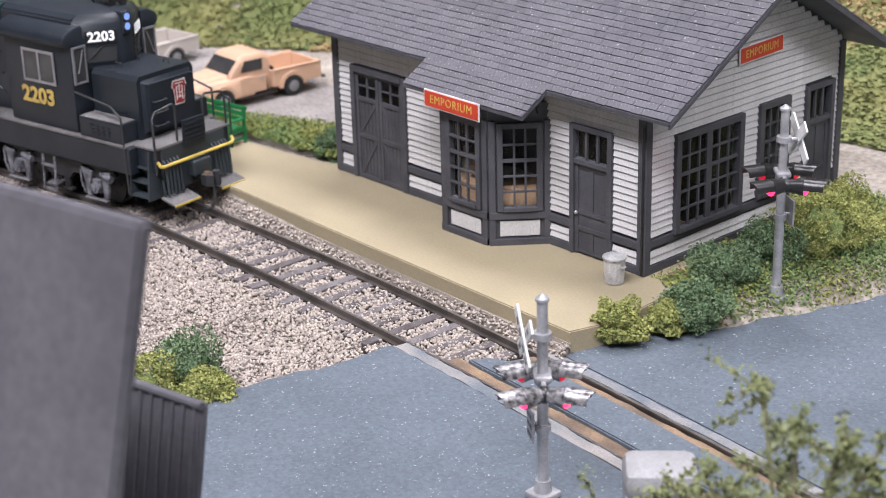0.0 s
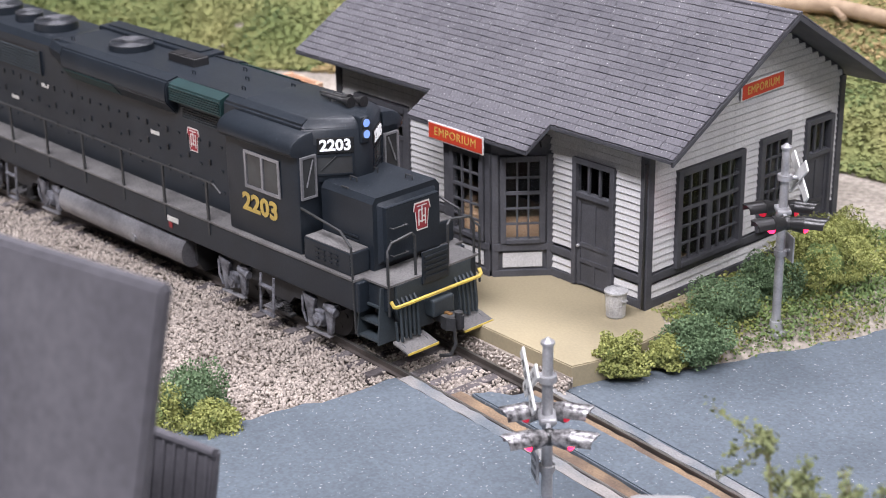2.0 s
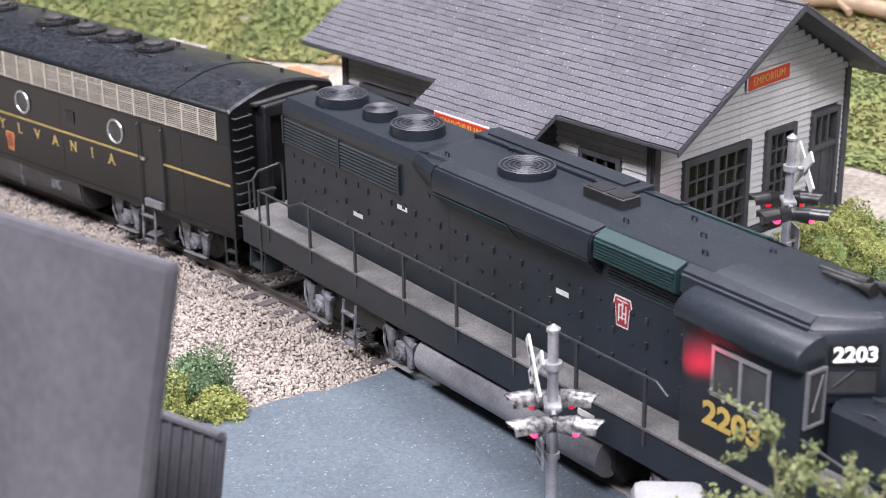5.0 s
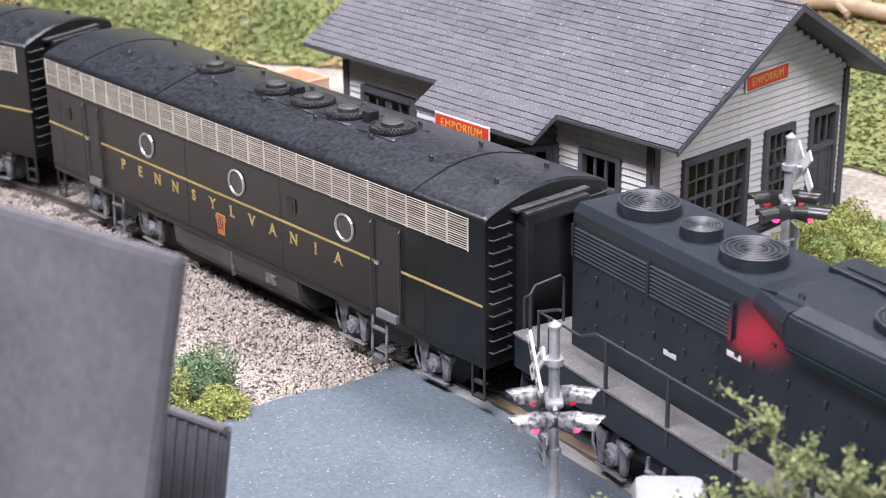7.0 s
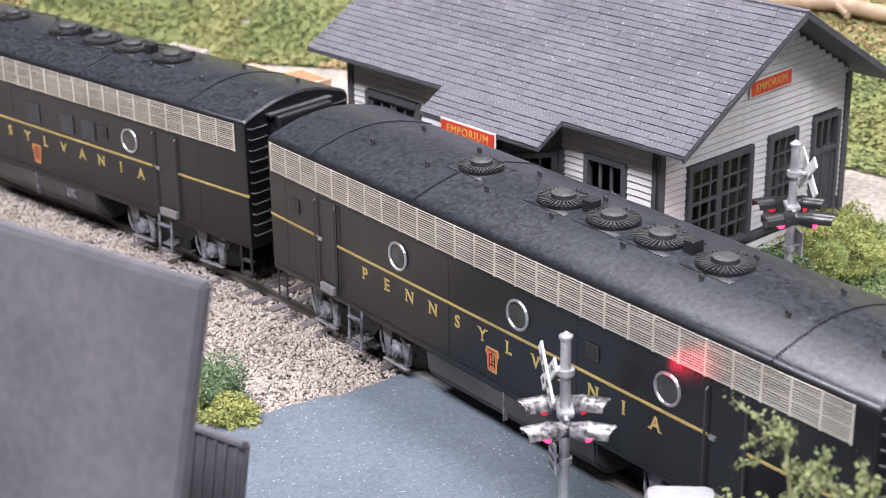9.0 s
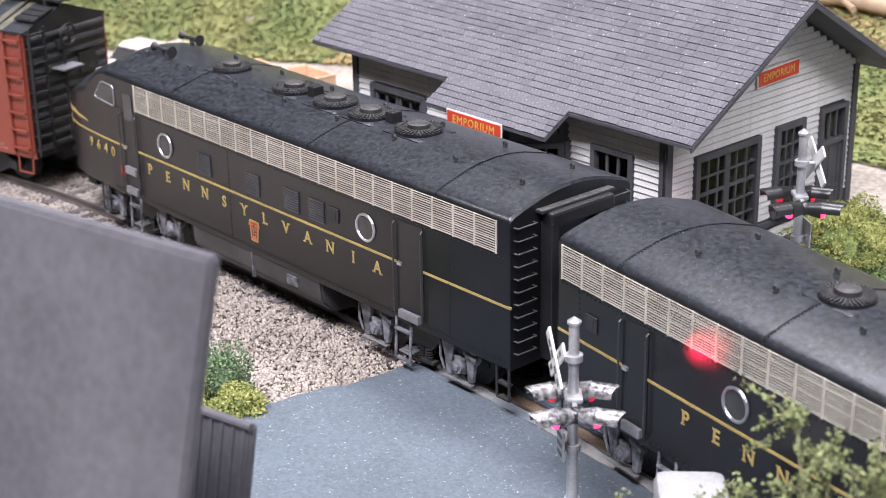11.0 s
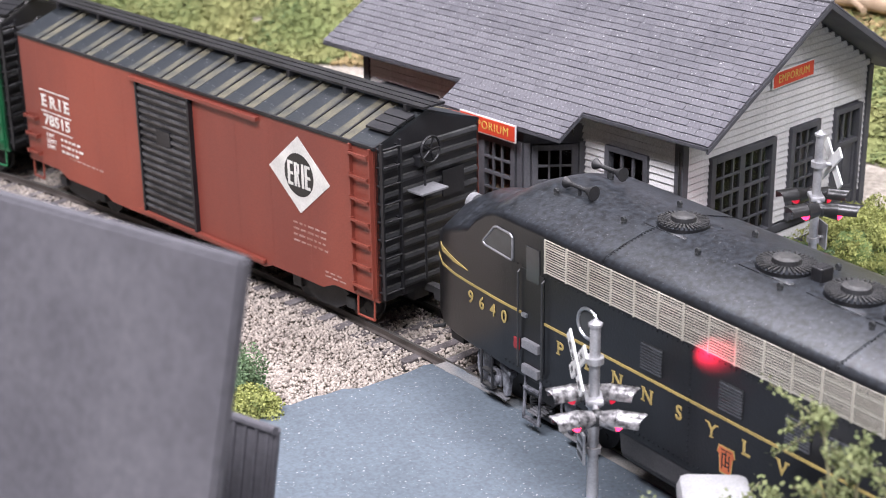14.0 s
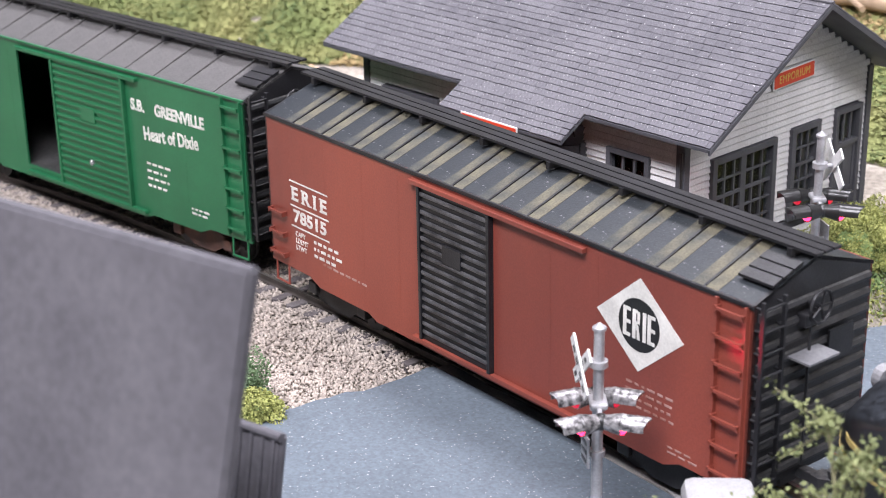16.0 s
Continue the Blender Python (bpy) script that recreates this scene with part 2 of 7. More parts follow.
def stones(name, P, size, material, rng, label="", parent=None):
    """Many small angular stones at the points P, one mesh."""
    base = np.array([(1, 0, 0), (-1, 0, 0), (0, 1, 0), (0, -1, 0), (0, 0, 1), (0, 0, -1)], float)
    tri = np.array([(0, 2, 4), (2, 1, 4), (1, 3, 4), (3, 0, 4), (2, 0, 5), (1, 2, 5), (3, 1, 5), (0, 3, 5)])
    n = len(P)
    A = rng.normal(size=(n, 4))
    A /= np.linalg.norm(A, axis=1)[:, None]
    w, x, y, z = A.T
    R = np.stack([1 - 2 * (y * y + z * z), 2 * (x * y - z * w), 2 * (x * z + y * w), 2 * (x * y + z * w), 1 - 2 * (x * x + z * z),
                  2 * (y * z - x * w), 2 * (x * z - y * w), 2 * (y * z + x * w), 1 - 2 * (x * x + y * y)], 1).reshape(n, 3, 3)
    S = (size * (0.55 + 0.9 * rng.random(n)))[:, None, None] * (base[None] * (0.6 + 0.5 * rng.random((n, 6, 3))) + 0.12 * rng.normal(size=(n, 6, 3)))
    V = np.einsum("nij,nkj->nki", R, S) + P[:, None, :]
    me = bpy.data.meshes.new(name)
    me.vertices.add(6 * n)
    me.vertices.foreach_set("co", (V * CM).ravel())
    F = (tri[None] + (np.arange(n) * 6)[:, None, None]).reshape(-1)
    me.loops.add(len(F))
    me.loops.foreach_set("vertex_index", F)
    me.polygons.add(len(F) // 3)
    me.polygons.foreach_set("loop_start", np.arange(len(F) // 3) * 3)
    me.update(calc_edges=True)
    me.materials.append(material)
    ob = new(name, me)
    if parent is not None:
        ob.parent = parent
    return tagged(ob, label, "gravel", "", "stuff")


# ---- the line of the track ----
RAIL = -0.51                                   # height of the rail heads


def line_y(x):
    k = min(max(x, -24.0), 14.0)
    y = -4.698 - 0.07171 * k - 0.003526 * k ** 2 - 0.0186e-3 * k ** 3 - 0.3251e-5 * k ** 4
    d = -0.07171 - 0.007053 * k - 0.0558e-3 * k ** 2 - 1.3e-5 * k ** 3
    return y + d * (x - k) - 0.004 * (x - k) ** 2


LINE_X = np.linspace(-150, 90, 9601)
LINE_Y = np.array([line_y(x) for x in LINE_X])
LINE_S = np.concatenate([[0], np.cumsum(np.hypot(np.diff(LINE_X), np.diff(LINE_Y)))])
LINE_S -= np.interp(0.0, LINE_X, LINE_S)


def on_line(s):
    """Place and heading (degrees) of the track's middle at the run s."""
    x = float(np.interp(s, LINE_S, LINE_X))
    return x, line_y(x), math.degrees(math.atan2(line_y(x + 0.05) - line_y(x - 0.05), 0.1))


def line_pt(s, b, z):
    x, y, a = on_line(s)
    a = radians(a)
    return (x - b * math.sin(a), y + b * math.cos(a), z)


# ---- the room round the layout ----
def room():
    for name, b in (("floor", (-300, 250, -250, 250, -110, -105)), ("ceiling", (-300, 250, -250, 250, 140, 145)),
                    ("wall_north", (-300, 250, 250, 255, -105, 140)), ("wall_south", (-300, 250, -255, -250, -105, 140)),
                    ("wall_west", (-305, -300, -250, 250, -105, 140)), ("wall_east", (250, 255, -250, 250, -105, 140))):
        bm = bmesh.new()
        box(bm, *b)
        part(name, bm, M_roomwall, None, "plain mid-grey painted surface of the room", kind="structure")


def smooth01(a, b, x):
    k = min(max((x - a) / (b - a), 0.0), 1.0)
    return k * k * (3 - 2 * k)


def hill_edge(x):
    return float(np.interp(x, [-60, -25, -20, -2, 25], [-9.0, 4.9, 8.0, 11.2, 13.0]))


def road_left(y):
    """The left edge of the paved road as it runs back from the track."""
    return float(np.interp(y, [-3.8, -2.6, -1.0, 1.5, 4, 9, 30], [0.3, 0.95, 1.95, 3.05, 3.95, 6.2, 14]))


def ground_z(x, y):
    z = -0.95 + 0.82 * smooth01(-3.55, -2.9, y)
    if y > -3.55:
        z += (-0.72 - z) * smooth01(-0.8, 0.35, x - road_left(y))
        z += 0.18 * smooth01(2.0, 6.0, y) * (1 - smooth01(-0.8, 0.35, x - road_left(y)))
    d = y - hill_edge(x)
    if d > 0:
        z += 0.42 * d * smooth01(0, 2.0, d) + 0.5 * smooth01(0, 3, d) * (noise.noise((x * 0.22, y * 0.22, 3.0)) + 0.3)
    return min(z, 22)


def ground():
    bm = bmesh.new()
    xs = np.concatenate([np.linspace(-200, -44, 14), np.linspace(-42, 26, 110), np.linspace(30, 200, 14)])
    ys = np.concatenate([np.linspace(-200, -34, 12), np.linspace(-32, 34, 110), np.linspace(38, 200, 14)])
    vs = [[bm.verts.new((x, y, ground_z(x, y))) for y in ys] for x in xs]
    for i in range(len(xs) - 1):
        for j in range(len(ys) - 1):
            bm.faces.new((vs[i][j], vs[i + 1][j], vs[i + 1][j + 1], vs[i][j + 1]))
    part("ground", bm, M_ground, None, "brown earth ground sheet of the railway layout", smooth=True, kind="structure", category="ground")


def hillside():
    bm = bmesh.new()
    xs, ks = np.linspace(-56, 20, 120), np.linspace(0.1, 30, 60)
    vs = [[bm.verts.new((x, hill_edge(x) + k, ground_z(x, hill_edge(x) + k) + 0.03)) for k in ks] for x in xs]
    for i in range(len(xs) - 1):
        for j in range(len(ks) - 1):
            bm.faces.new((vs[i][j], vs[i + 1][j], vs[i + 1][j + 1], vs[i][j + 1]))
    part("hillside", bm, M_hill, None, "green flocked hillside behind the yard", smooth=True, kind="structure", category="hill")


def slab(name, poly, z0, z1, material, label, bevel=0.0):
    bm = bmesh.new()
    prism(bm, poly, z0, z1, "z")
    if bevel:
        es = [e for e in bm.edges if abs(e.verts[0].co.z - z1) < 1e-4 and abs(e.verts[1].co.z - z1) < 1e-4]
        bmesh.ops.bevel(bm, geom=es, offset=bevel, segments=2, affect="EDGES")
    return part(name, bm, material, None, label, kind="structure")


def rough_edge(pts, step=0.35, amp=0.07, seed=1):
    rng = random.Random(seed)
    out = []
    for a, b in zip(pts[:-1], pts[1:]):
        n = max(1, int(math.dist(a, b) / step))
        for i in range(n):
            out.append((a[0] + (b[0] - a[0]) * i / n + rng.uniform(-amp, amp), a[1] + (b[1] - a[1]) * i / n + rng.uniform(-amp, amp)))
    return out + [pts[-1]]


def along(b, s0, s1, n=24):
    return [line_pt(s0 + (s1 - s0) * i / n, b, 0)[:2] for i in range(n + 1)]


def roads():
    near = rough_edge([(-14, -19), (-7.5, -13.4), (-4.4, -11.2), (-2.75, -9.2), (-2.25, -7.2), (-2.15, -6.0)], amp=0.10)
    slab("road", near + along(-1.22, -2.0, 24) + [(26, -30), (-14, -30)], -1.2, -0.5, M_road,
         "blue-grey painted road surface beside the track", 0.03)
    slab("road", rough_edge([(-0.35, -5.05), (-0.1, -4.75), (0.3, -4.55)], 0.15, 0.05, 4) + along(0.55, 0.4, 24) + along(-0.45, 24, -0.2), -1.2, -0.505, M_road,
         "blue-grey painted road infill between the rails", 0.03)
    far = [(12.5, 30)] + rough_edge([(14, 30), (6.2, 9), (3.95, 4), (3.05, 1.5), (1.95, -1.0), (0.95, -2.6), (0.35, -3.5)], amp=0.08, seed=6)[1:]
    slab("road", [(30, 30)] + far[1:] + along(1.16, 0.45, 24), -1.2, -0.5, M_road, "blue-grey painted road running past the depot", 0.03)
    # worn dirt in the flangeways and bare plaster along the rails
    for b0, b1, z, m, s0, name, lab in ((-0.80, -0.46, -0.60, M_rust, -0.7, "flangeway", "brown dirt filling the gap beside the rail"),
                                        (0.56, 0.80, -0.60, M_rust, 0.3, "flangeway", "brown dirt filling the gap beside the rail"),
                                        (-1.21, -0.92, -0.515, M_chip, -1.9, "road_edge", "chipped bare plaster edge of the road"),
                                        (0.92, 1.15, -0.515, M_chip, 0.5, "road_edge", "chipped bare plaster edge of the road")):
        slab(name, rough_edge(along(b0, s0, 24), 0.25, 0.03, 3) + list(reversed(rough_edge(along(b1, s0, 24), 0.25, 0.03, 5))), -1.2, z, m, lab)
    slab("platform", [(-17, -2.7), (-12, -2.98), (-5, -3.22), (0.95, -3.42), (1.25, -2.4), (1.15, -0.5), (0.4, 0.1), (0.2, 7.6), (-11.3, 7.6),
                      (-11.4, 0.15), (-12, -0.05), (-14.4, -0.3), (-17, -0.5)], -1.1, 0.0, M_plat, "sand-coloured painted depot platform with a low kerb", 0.025)
    slab("gravel_road", [(-60, -22), (-25.2, 4.7), (-20.3, 7.9), (-2, 11.1), (4, 11.6), (3.2, 8.2), (0.5, 7.9), (-12, 6), (-13.5, 2.2), (-16, 1.1), (-24, -4), (-60, -30)],
         -0.9, 0.02, M_gravelroad, "pale grey gravel yard and lane behind the depot")


def ballast():
    for b0, z in ((0.97, -0.66), (1.08, -0.50), (1.20, -0.36), (1.32, -0.26)):
        slab("ballast_bed", along(b0, -34, 0.9) + [(0.9, -3.3), (-5, -3.1), (-12, -2.86), (-17, -2.5), (-30, -4)], -1.2, z, M_ballast, "raised ballast bed between the track and the platform")
    rng = np.random.default_rng(4)
    n = 130000
    s = rng.uniform(-34, 3.0, n)
    b = rng.uniform(-7.2, 2.6, n)
    P = []
    for si, bi in zip(s, b):
        x, y, _ = line_pt(si, bi, 0)
        if bi < -1.0 and x > np.interp(y, [-13.4, -11.2, -9.2, -7.2, -6.0], [-7.5, -4.4, -2.8, -2.3, -2.2]) + 0.15 * rng.normal():
            continue
        if y > np.interp(x, [-17, -12, -5, 0.95], [-2.72, -3.0, -3.24, -3.44]) - 0.05 or (abs(bi) < 1.0 and x > -0.4 + 0.5 * rng.random()) or (bi > 1 and x > 1.05):
            continue
        if abs(abs(bi) - 0.865) < 0.08:
            continue
        if bi > 0.93:
            P.append((x, y, float(np.interp(bi, [0.95, 1.0, 1.35, 1.6], [-0.66, -0.60, -0.24, -0.21])) + 0.07 * rng.random()))
            continue
        z = -0.775 + 0.06 * rng.random() if abs(bi) < 1.55 else -0.765 - 0.05 * (abs(bi) - 1.5) + 0.05 * rng.random() + 0.10 * noise.noise((x * 0.6, y * 0.6, 0))
        P.append((x, y, z))
    stones("ballast", np.array(P), 0.047, M_ballast, rng, "loose pale grey and pinkish crushed stone ballast")
    n = 1500
    s, b = rng.uniform(-34, -2.4, n), rng.uniform(-6.5, -1.6, n)
    P = np.array([line_pt(si, bi, -0.76 + 0.05 * rng.random() - 0.05 * (abs(bi) - 1.5)) for si, bi in zip(s, b)])
    keep = [p[0] < np.interp(p[1], [-13.4, -11.2, -9.2, -7.2, -6.0], [-7.5, -4.4, -2.8, -2.3, -2.2]) for p in P]
    stones("ballast", P[np.array(keep)], 0.08, M_ballast, rng, "larger loose pale stones on the ballast bank")


def track():
    t = thing("railway_track", "curved model railway track with worn dark ties and steel rails", "track")
    rng = random.Random(8)
    bm = bmesh.new()
    box(bm, -0.125, 0.125, -1.42, 1.42, -0.22, 0.0, 0.02)
    tie = finish(bm, "tie", M_tie)
    s = -40.0
    while s < 24:
        x, y, a = on_line(s)
        if s < -0.3 or s > 14:
            ob = share(tie, "tie", t, Matrix.Translation((x, y, RAIL - 0.175 + rng.uniform(-0.04, 0.01))) @ Matrix.Rotation(radians(a + rng.uniform(-3, 3)), 4, "Z"))
        s += 0.62 + rng.uniform(-0.05, 0.05)
    for b in (-0.865, 0.865):
        rail = None
        for name, prof, m in (("rail", [(-0.085, -0.19), (0.085, -0.19), (0.085, -0.17), (0.020, -0.15), (0.020, -0.07), (0.038, -0.055), (0.038, -0.010), (-0.038, -0.010), (-0.038, -0.055), (-0.020, -0.07), (-0.020, -0.15), (-0.085, -0.17)], M_rail),
                              ("rail_head", [(-0.037, -0.010), (0.037, -0.010), (0.026, 0.0), (-0.026, 0.0)], M_railtop)):
            bm = bmesh.new()
            rings = []
            for i in range(131):
                si = -60 + i * 0.7
                rings.append([line_pt(si, b + u, RAIL + v) for u, v in prof])
            loft(bm, rings)
            ob = part(name, bm, m, rail or t, "" if m is M_rail else "shiny worn running surface")
            rail = rail or ob
    return t


# ---- the depot ----
def boards(parent, rects, u0, u1, z0, z1, place, top=None, step=0.163, seed=3):
    """Lapped siding boards between u0 and u1, cut round the openings rects (u0, u1, z0, z1); place(u0, u1, z) poses one."""
    z = z0
    cache = {}
    while z < z1 - 0.02:
        segs = [(u0, u1)]
        if top:
            lo, hi = top(z + step)
            segs = [(max(u0, lo), min(u1, hi))]
        for r in rects:
            if r[2] < z + step * 0.6 and r[3] > z + step * 0.4:
                out = []
                for a, b in segs:
                    if r[1] <= a or r[0] >= b:
                        out.append((a, b))
                    else:
                        out += [(a, r[0])] if r[0] > a else []
                        out += [(r[1], b)] if r[1] < b else []
                segs = out
        for a, b in segs:
            if b - a < 0.08:
                continue
            key = round(b - a, 2)
            if key not in cache:
                bm = bmesh.new()
                prism(bm, [(0.0, 0.026), (-0.072, 0.026), (-0.068, 0.04), (-0.036, step), (0.0, step)], 0, b - a)
                cache[key] = finish(bm, "board", M_wall)
            share(cache[key], "board", parent, place(a, z))
        z += step


def sash(parent, place, u0, u1, z0, z1, cols, rows, frame_w=0.16, name="window", thick=0.16, mull=0.045, split=None):
    """A window: frame, glazing bars and glass. place(): a matrix from (u, depth, z) to the depot's space; -depth is outside."""
    bm = bmesh.new()
    box(bm, u0, u0 + frame_w, -thick, 0.06, z0, z1, 0.012)
    box(bm, u1 - frame_w, u1, -thick, 0.06, z0, z1, 0.012)
    box(bm, u0 + frame_w, u1 - frame_w, -thick, 0.06, z1 - frame_w, z1, 0.012)
    box(bm, u0 + frame_w, u1 - frame_w, -thick - 0.03, 0.06, z0, z0 + frame_w * 0.8, 0.012)
    bmesh.ops.transform(bm, matrix=place, verts=bm.verts)
    w = part(name, bm, M_trim, parent, "dark grey painted window frame")
    a, b, c, d = u0 + frame_w, u1 - frame_w, z0 + frame_w * 0.8, z1 - frame_w
    for i in range(1, cols):
        u = a + (b - a) * i / cols
        k = 4.2 if split and i * 2 == cols else 1
        slab_part("glazing_bar", w, place, u - mull * k / 2, u + mull * k / 2, -0.10, -0.04, c, d, bevel=0)
    for i in range(1, rows):
        v = c + (d - c) * i / rows
        k = 1.7 if i == (rows + 1) // 2 else 1
        slab_part("glazing_bar", w, place, a, b, -0.105, -0.045, v - mull * k / 2, v + mull * k / 2, bevel=0)
    bm = bmesh.new()
    box(bm, a, b, -0.055, -0.045, c, d)
    bmesh.ops.transform(bm, matrix=place, verts=bm.verts)
    g = part("pane", bm, M_glass, w, "clear glass")
    g.visible_shadow = False
    return w


def slab_part(name, parent, place, u0, u1, d0, d1, z0, z1, material=None, label="", bevel=0.012):
    bm = bmesh.new()
    box(bm, u0, u1, d0, d1, z0, z1, bevel)
    bmesh.ops.transform(bm, matrix=place, verts=bm.verts)
    return part(name, bm, material or M_trim, parent, label)


def panel_door(parent, place, u0, u1, z1, name="door", transom=0.85):
    w = 0.13
    fr = bmesh.new()
    box(fr, u0, u0 + w, -0.15, 0.05, 0.03, z1, 0.012)
    box(fr, u1 - w, u1, -0.15, 0.05, 0.03, z1, 0.012)
    box(fr, u0 + w, u1 - w, -0.15, 0.05, z1 - w, z1, 0.012)
    box(fr, u0 + w, u1 - w, -0.14, 0.05, z1 - transom - 0.1, z1 - transom + 0.02, 0.012)
    bmesh.ops.transform(fr, matrix=place, verts=fr.verts)
    d = part(name, fr, M_trim, parent, "dark grey panelled door with a glazed transom")
    a, b, top = u0 + w, u1 - w, z1 - transom - 0.1
    bm = bmesh.new()
    box(bm, a, b, -0.045, 0.03, 0.03, top)
    for u in (a, b - 0.1):
        box(bm, u, u + 0.1, -0.078, -0.045, 0.03, top, 0.008)
    for v0, v1 in ((0.03, 0.05), (0.27, 0.32), (0.45, 0.50), (0.95, 1.0)):
        box(bm, a + 0.1, b - 0.1, -0.074, -0.045, max(0.03, v0 * top), v1 * top, 0.006)
    for v0, v1 in ((0.05, 0.27), (0.50, 0.95)):
        box(bm, (a + b) / 2 - 0.05, (a + b) / 2 + 0.05, -0.074, -0.045, v0 * top, v1 * top, 0.006)
    bmesh.ops.transform(bm, matrix=place, verts=bm.verts)
    part("door_leaf", bm, M_trim, d)
    for i in range(1, 3):
        u = a + (b - a) * i / 3
        slab_part("glazing_bar", d, place, u - 0.03, u + 0.03, -0.09, -0.03, z1 - transom + 0.02, z1 - w, bevel=0)
    bm = bmesh.new()
    box(bm, a, b, -0.045, -0.035, z1 - transom + 0.02, z1 - w)
    bmesh.ops.transform(bm, matrix=place, verts=bm.verts)
    part("pane", bm, M_glass, d, "clear glass").visible_shadow = False
    bm = bmesh.new()
    bmesh.ops.create_icosphere(bm, subdivisions=2, radius=0.045, matrix=Matrix.Translation((a + 0.06, -0.11, top * 0.46)))
    bmesh.ops.transform(bm, matrix=place, verts=bm.verts)
    part("door_knob", bm, M_silver, d)


def barn_door(parent, place, u0, u1, z1):
    w = 0.16
    bm = bmesh.new()
    box(bm, u0, u0 + w, -0.14, 0.05, 0.02, z1, 0.012)
    box(bm, u1 - w, u1, -0.14, 0.05, 0.02, z1, 0.012)
    box(bm, u0 + w, u1 - w, -0.16, 0.05, z1 - w, z1, 0.012)
    bmesh.ops.transform(bm, matrix=place, verts=bm.verts)
    d = part("freight_door", bm, M_trim, parent, "dark grey double freight door with braces and small panes")
    a, b, top = u0 + w, u1 - w, z1 - w
    mid = (a + b) / 2
    for l0, l1, flip in ((a, mid, 0), (mid, b, 1)):
        bm = bmesh.new()
        z_win = top - 0.72
        box(bm, l0 + 0.01, l1 - 0.01, -0.04, 0.03, 0.02, z_win)
        for k in range(6):
            u = l0 + 0.05 + (l1 - l0 - 0.1) * k / 6
            box(bm, u + 0.012, u + (l1 - l0 - 0.1) / 6 - 0.012, -0.055, -0.04, 0.06, z_win)
        for u in (l0 + 0.01, l1 - 0.12):
            box(bm, u, u + 0.11, -0.09, -0.04, 0.02, top, 0.008)
        for v in (0.02, 1.16, z_win - 0.05, top - 0.1):
            box(bm, l0 + 0.12, l1 - 0.12, -0.088, -0.04, v, v + 0.12, 0.008)
        for v0, v1 in ((0.16, 1.14), (1.30, z_win - 0.06)):
            p, q = ((l0 + 0.14, v0), (l1 - 0.14, v1)) if not flip else ((l1 - 0.14, v0), (l0 + 0.14, v1))
            ang = math.atan2(q[1] - p[1], q[0] - p[0])
            ln = math.dist(p, q)
            box(bm, 0, ln, -0.08, -0.045, -0.045, 0.045, 0.0, Matrix.Translation((p[0], 0, p[1])) @ Matrix.Rotation(-ang, 4, "Y"))
        um = (l0 + l1) / 2
        box(bm, um - 0.03, um + 0.03, -0.08, -0.03, z_win, top)
        box(bm, l0 + 0.1, l1 - 0.1, -0.08, -0.03, (z_win + top) / 2 - 0.02, (z_win + top) / 2 + 0.02)
        bmesh.ops.transform(bm, matrix=place, verts=bm.verts)
        leaf = part("door_leaf", bm, M_trim, d)
        bm = bmesh.new()
        box(bm, l0 + 0.1, l1 - 0.1, -0.03, -0.02, z_win, top)
        bmesh.ops.transform(bm, matrix=place, verts=bm.verts)
        part("pane", bm, M_glass, leaf, "dark clear glass").visible_shadow = False


def shingles(parent, u0, u1, corner, down, width_axis, n_rows, row, seed, keep_objects, lo=None):
    """Lapped shingles on a slope; corner: upper start, down: unit vector down the slope, width_axis: along the eave. lo(i): range of row i."""
    rng = random.Random(seed)
    down, wa = Vector(down).normalized(), Vector(width_axis).normalized()
    nrm = wa.cross(down)
    if nrm.z < 0:
        nrm = -nrm
    meshes = []
    for w in (0.30, 0.36, 0.42):
        bm = bmesh.new()
        # courses stop short; the dark deck in the gaps draws their shade lines
        prism(bm, [(0.003, 0.0), (w - 0.003, 0.0), (w - 0.004, row - 0.024), (0.004, row - 0.024)], 0, 0.032, "z")
        meshes.append((w, finish(bm, "shingle", M_shingle)))
    joined = bmesh.new()
    count = 0
    basis = Matrix((wa, down, nrm)).transposed().to_4x4()
    for i in range(n_rows - 1, -1, -1):
        a, b = (u0, u1) if lo is None else lo(i)
        u = a - rng.uniform(0, 0.2)
        while u < b - 0.05:
            w, me = rng.choice(meshes)
            x0, x1 = max(u, a), min(u + w, b)
            jit = rng.uniform(-0.006, 0.006)
            p = Vector(corner) + wa * x0 + down * (i * row + jit) + nrm * (0.012 + rng.uniform(0, 0.008))
            m = Matrix.Translation(p) @ basis @ Matrix.Rotation(-0.02 + rng.uniform(-0.015, 0.015), 4, "X")
            if count < keep_objects and x1 - x0 > w * 0.9:
                share(me, "shingle", parent, m)
                count += 1
            elif x1 - x0 > 0.05:
                vs = prism(joined, [(0.003, 0.0), (x1 - x0 - 0.003, 0.0), (x1 - x0 - 0.004, row - 0.024), (0.004, row - 0.024)], 0, 0.032, "z")
                for v in vs:
                    v.co = m @ v.co
            u += w
    part("shingles", joined, M_shingle_i, parent, "rows of small grey roof shingles", kind="stuff")


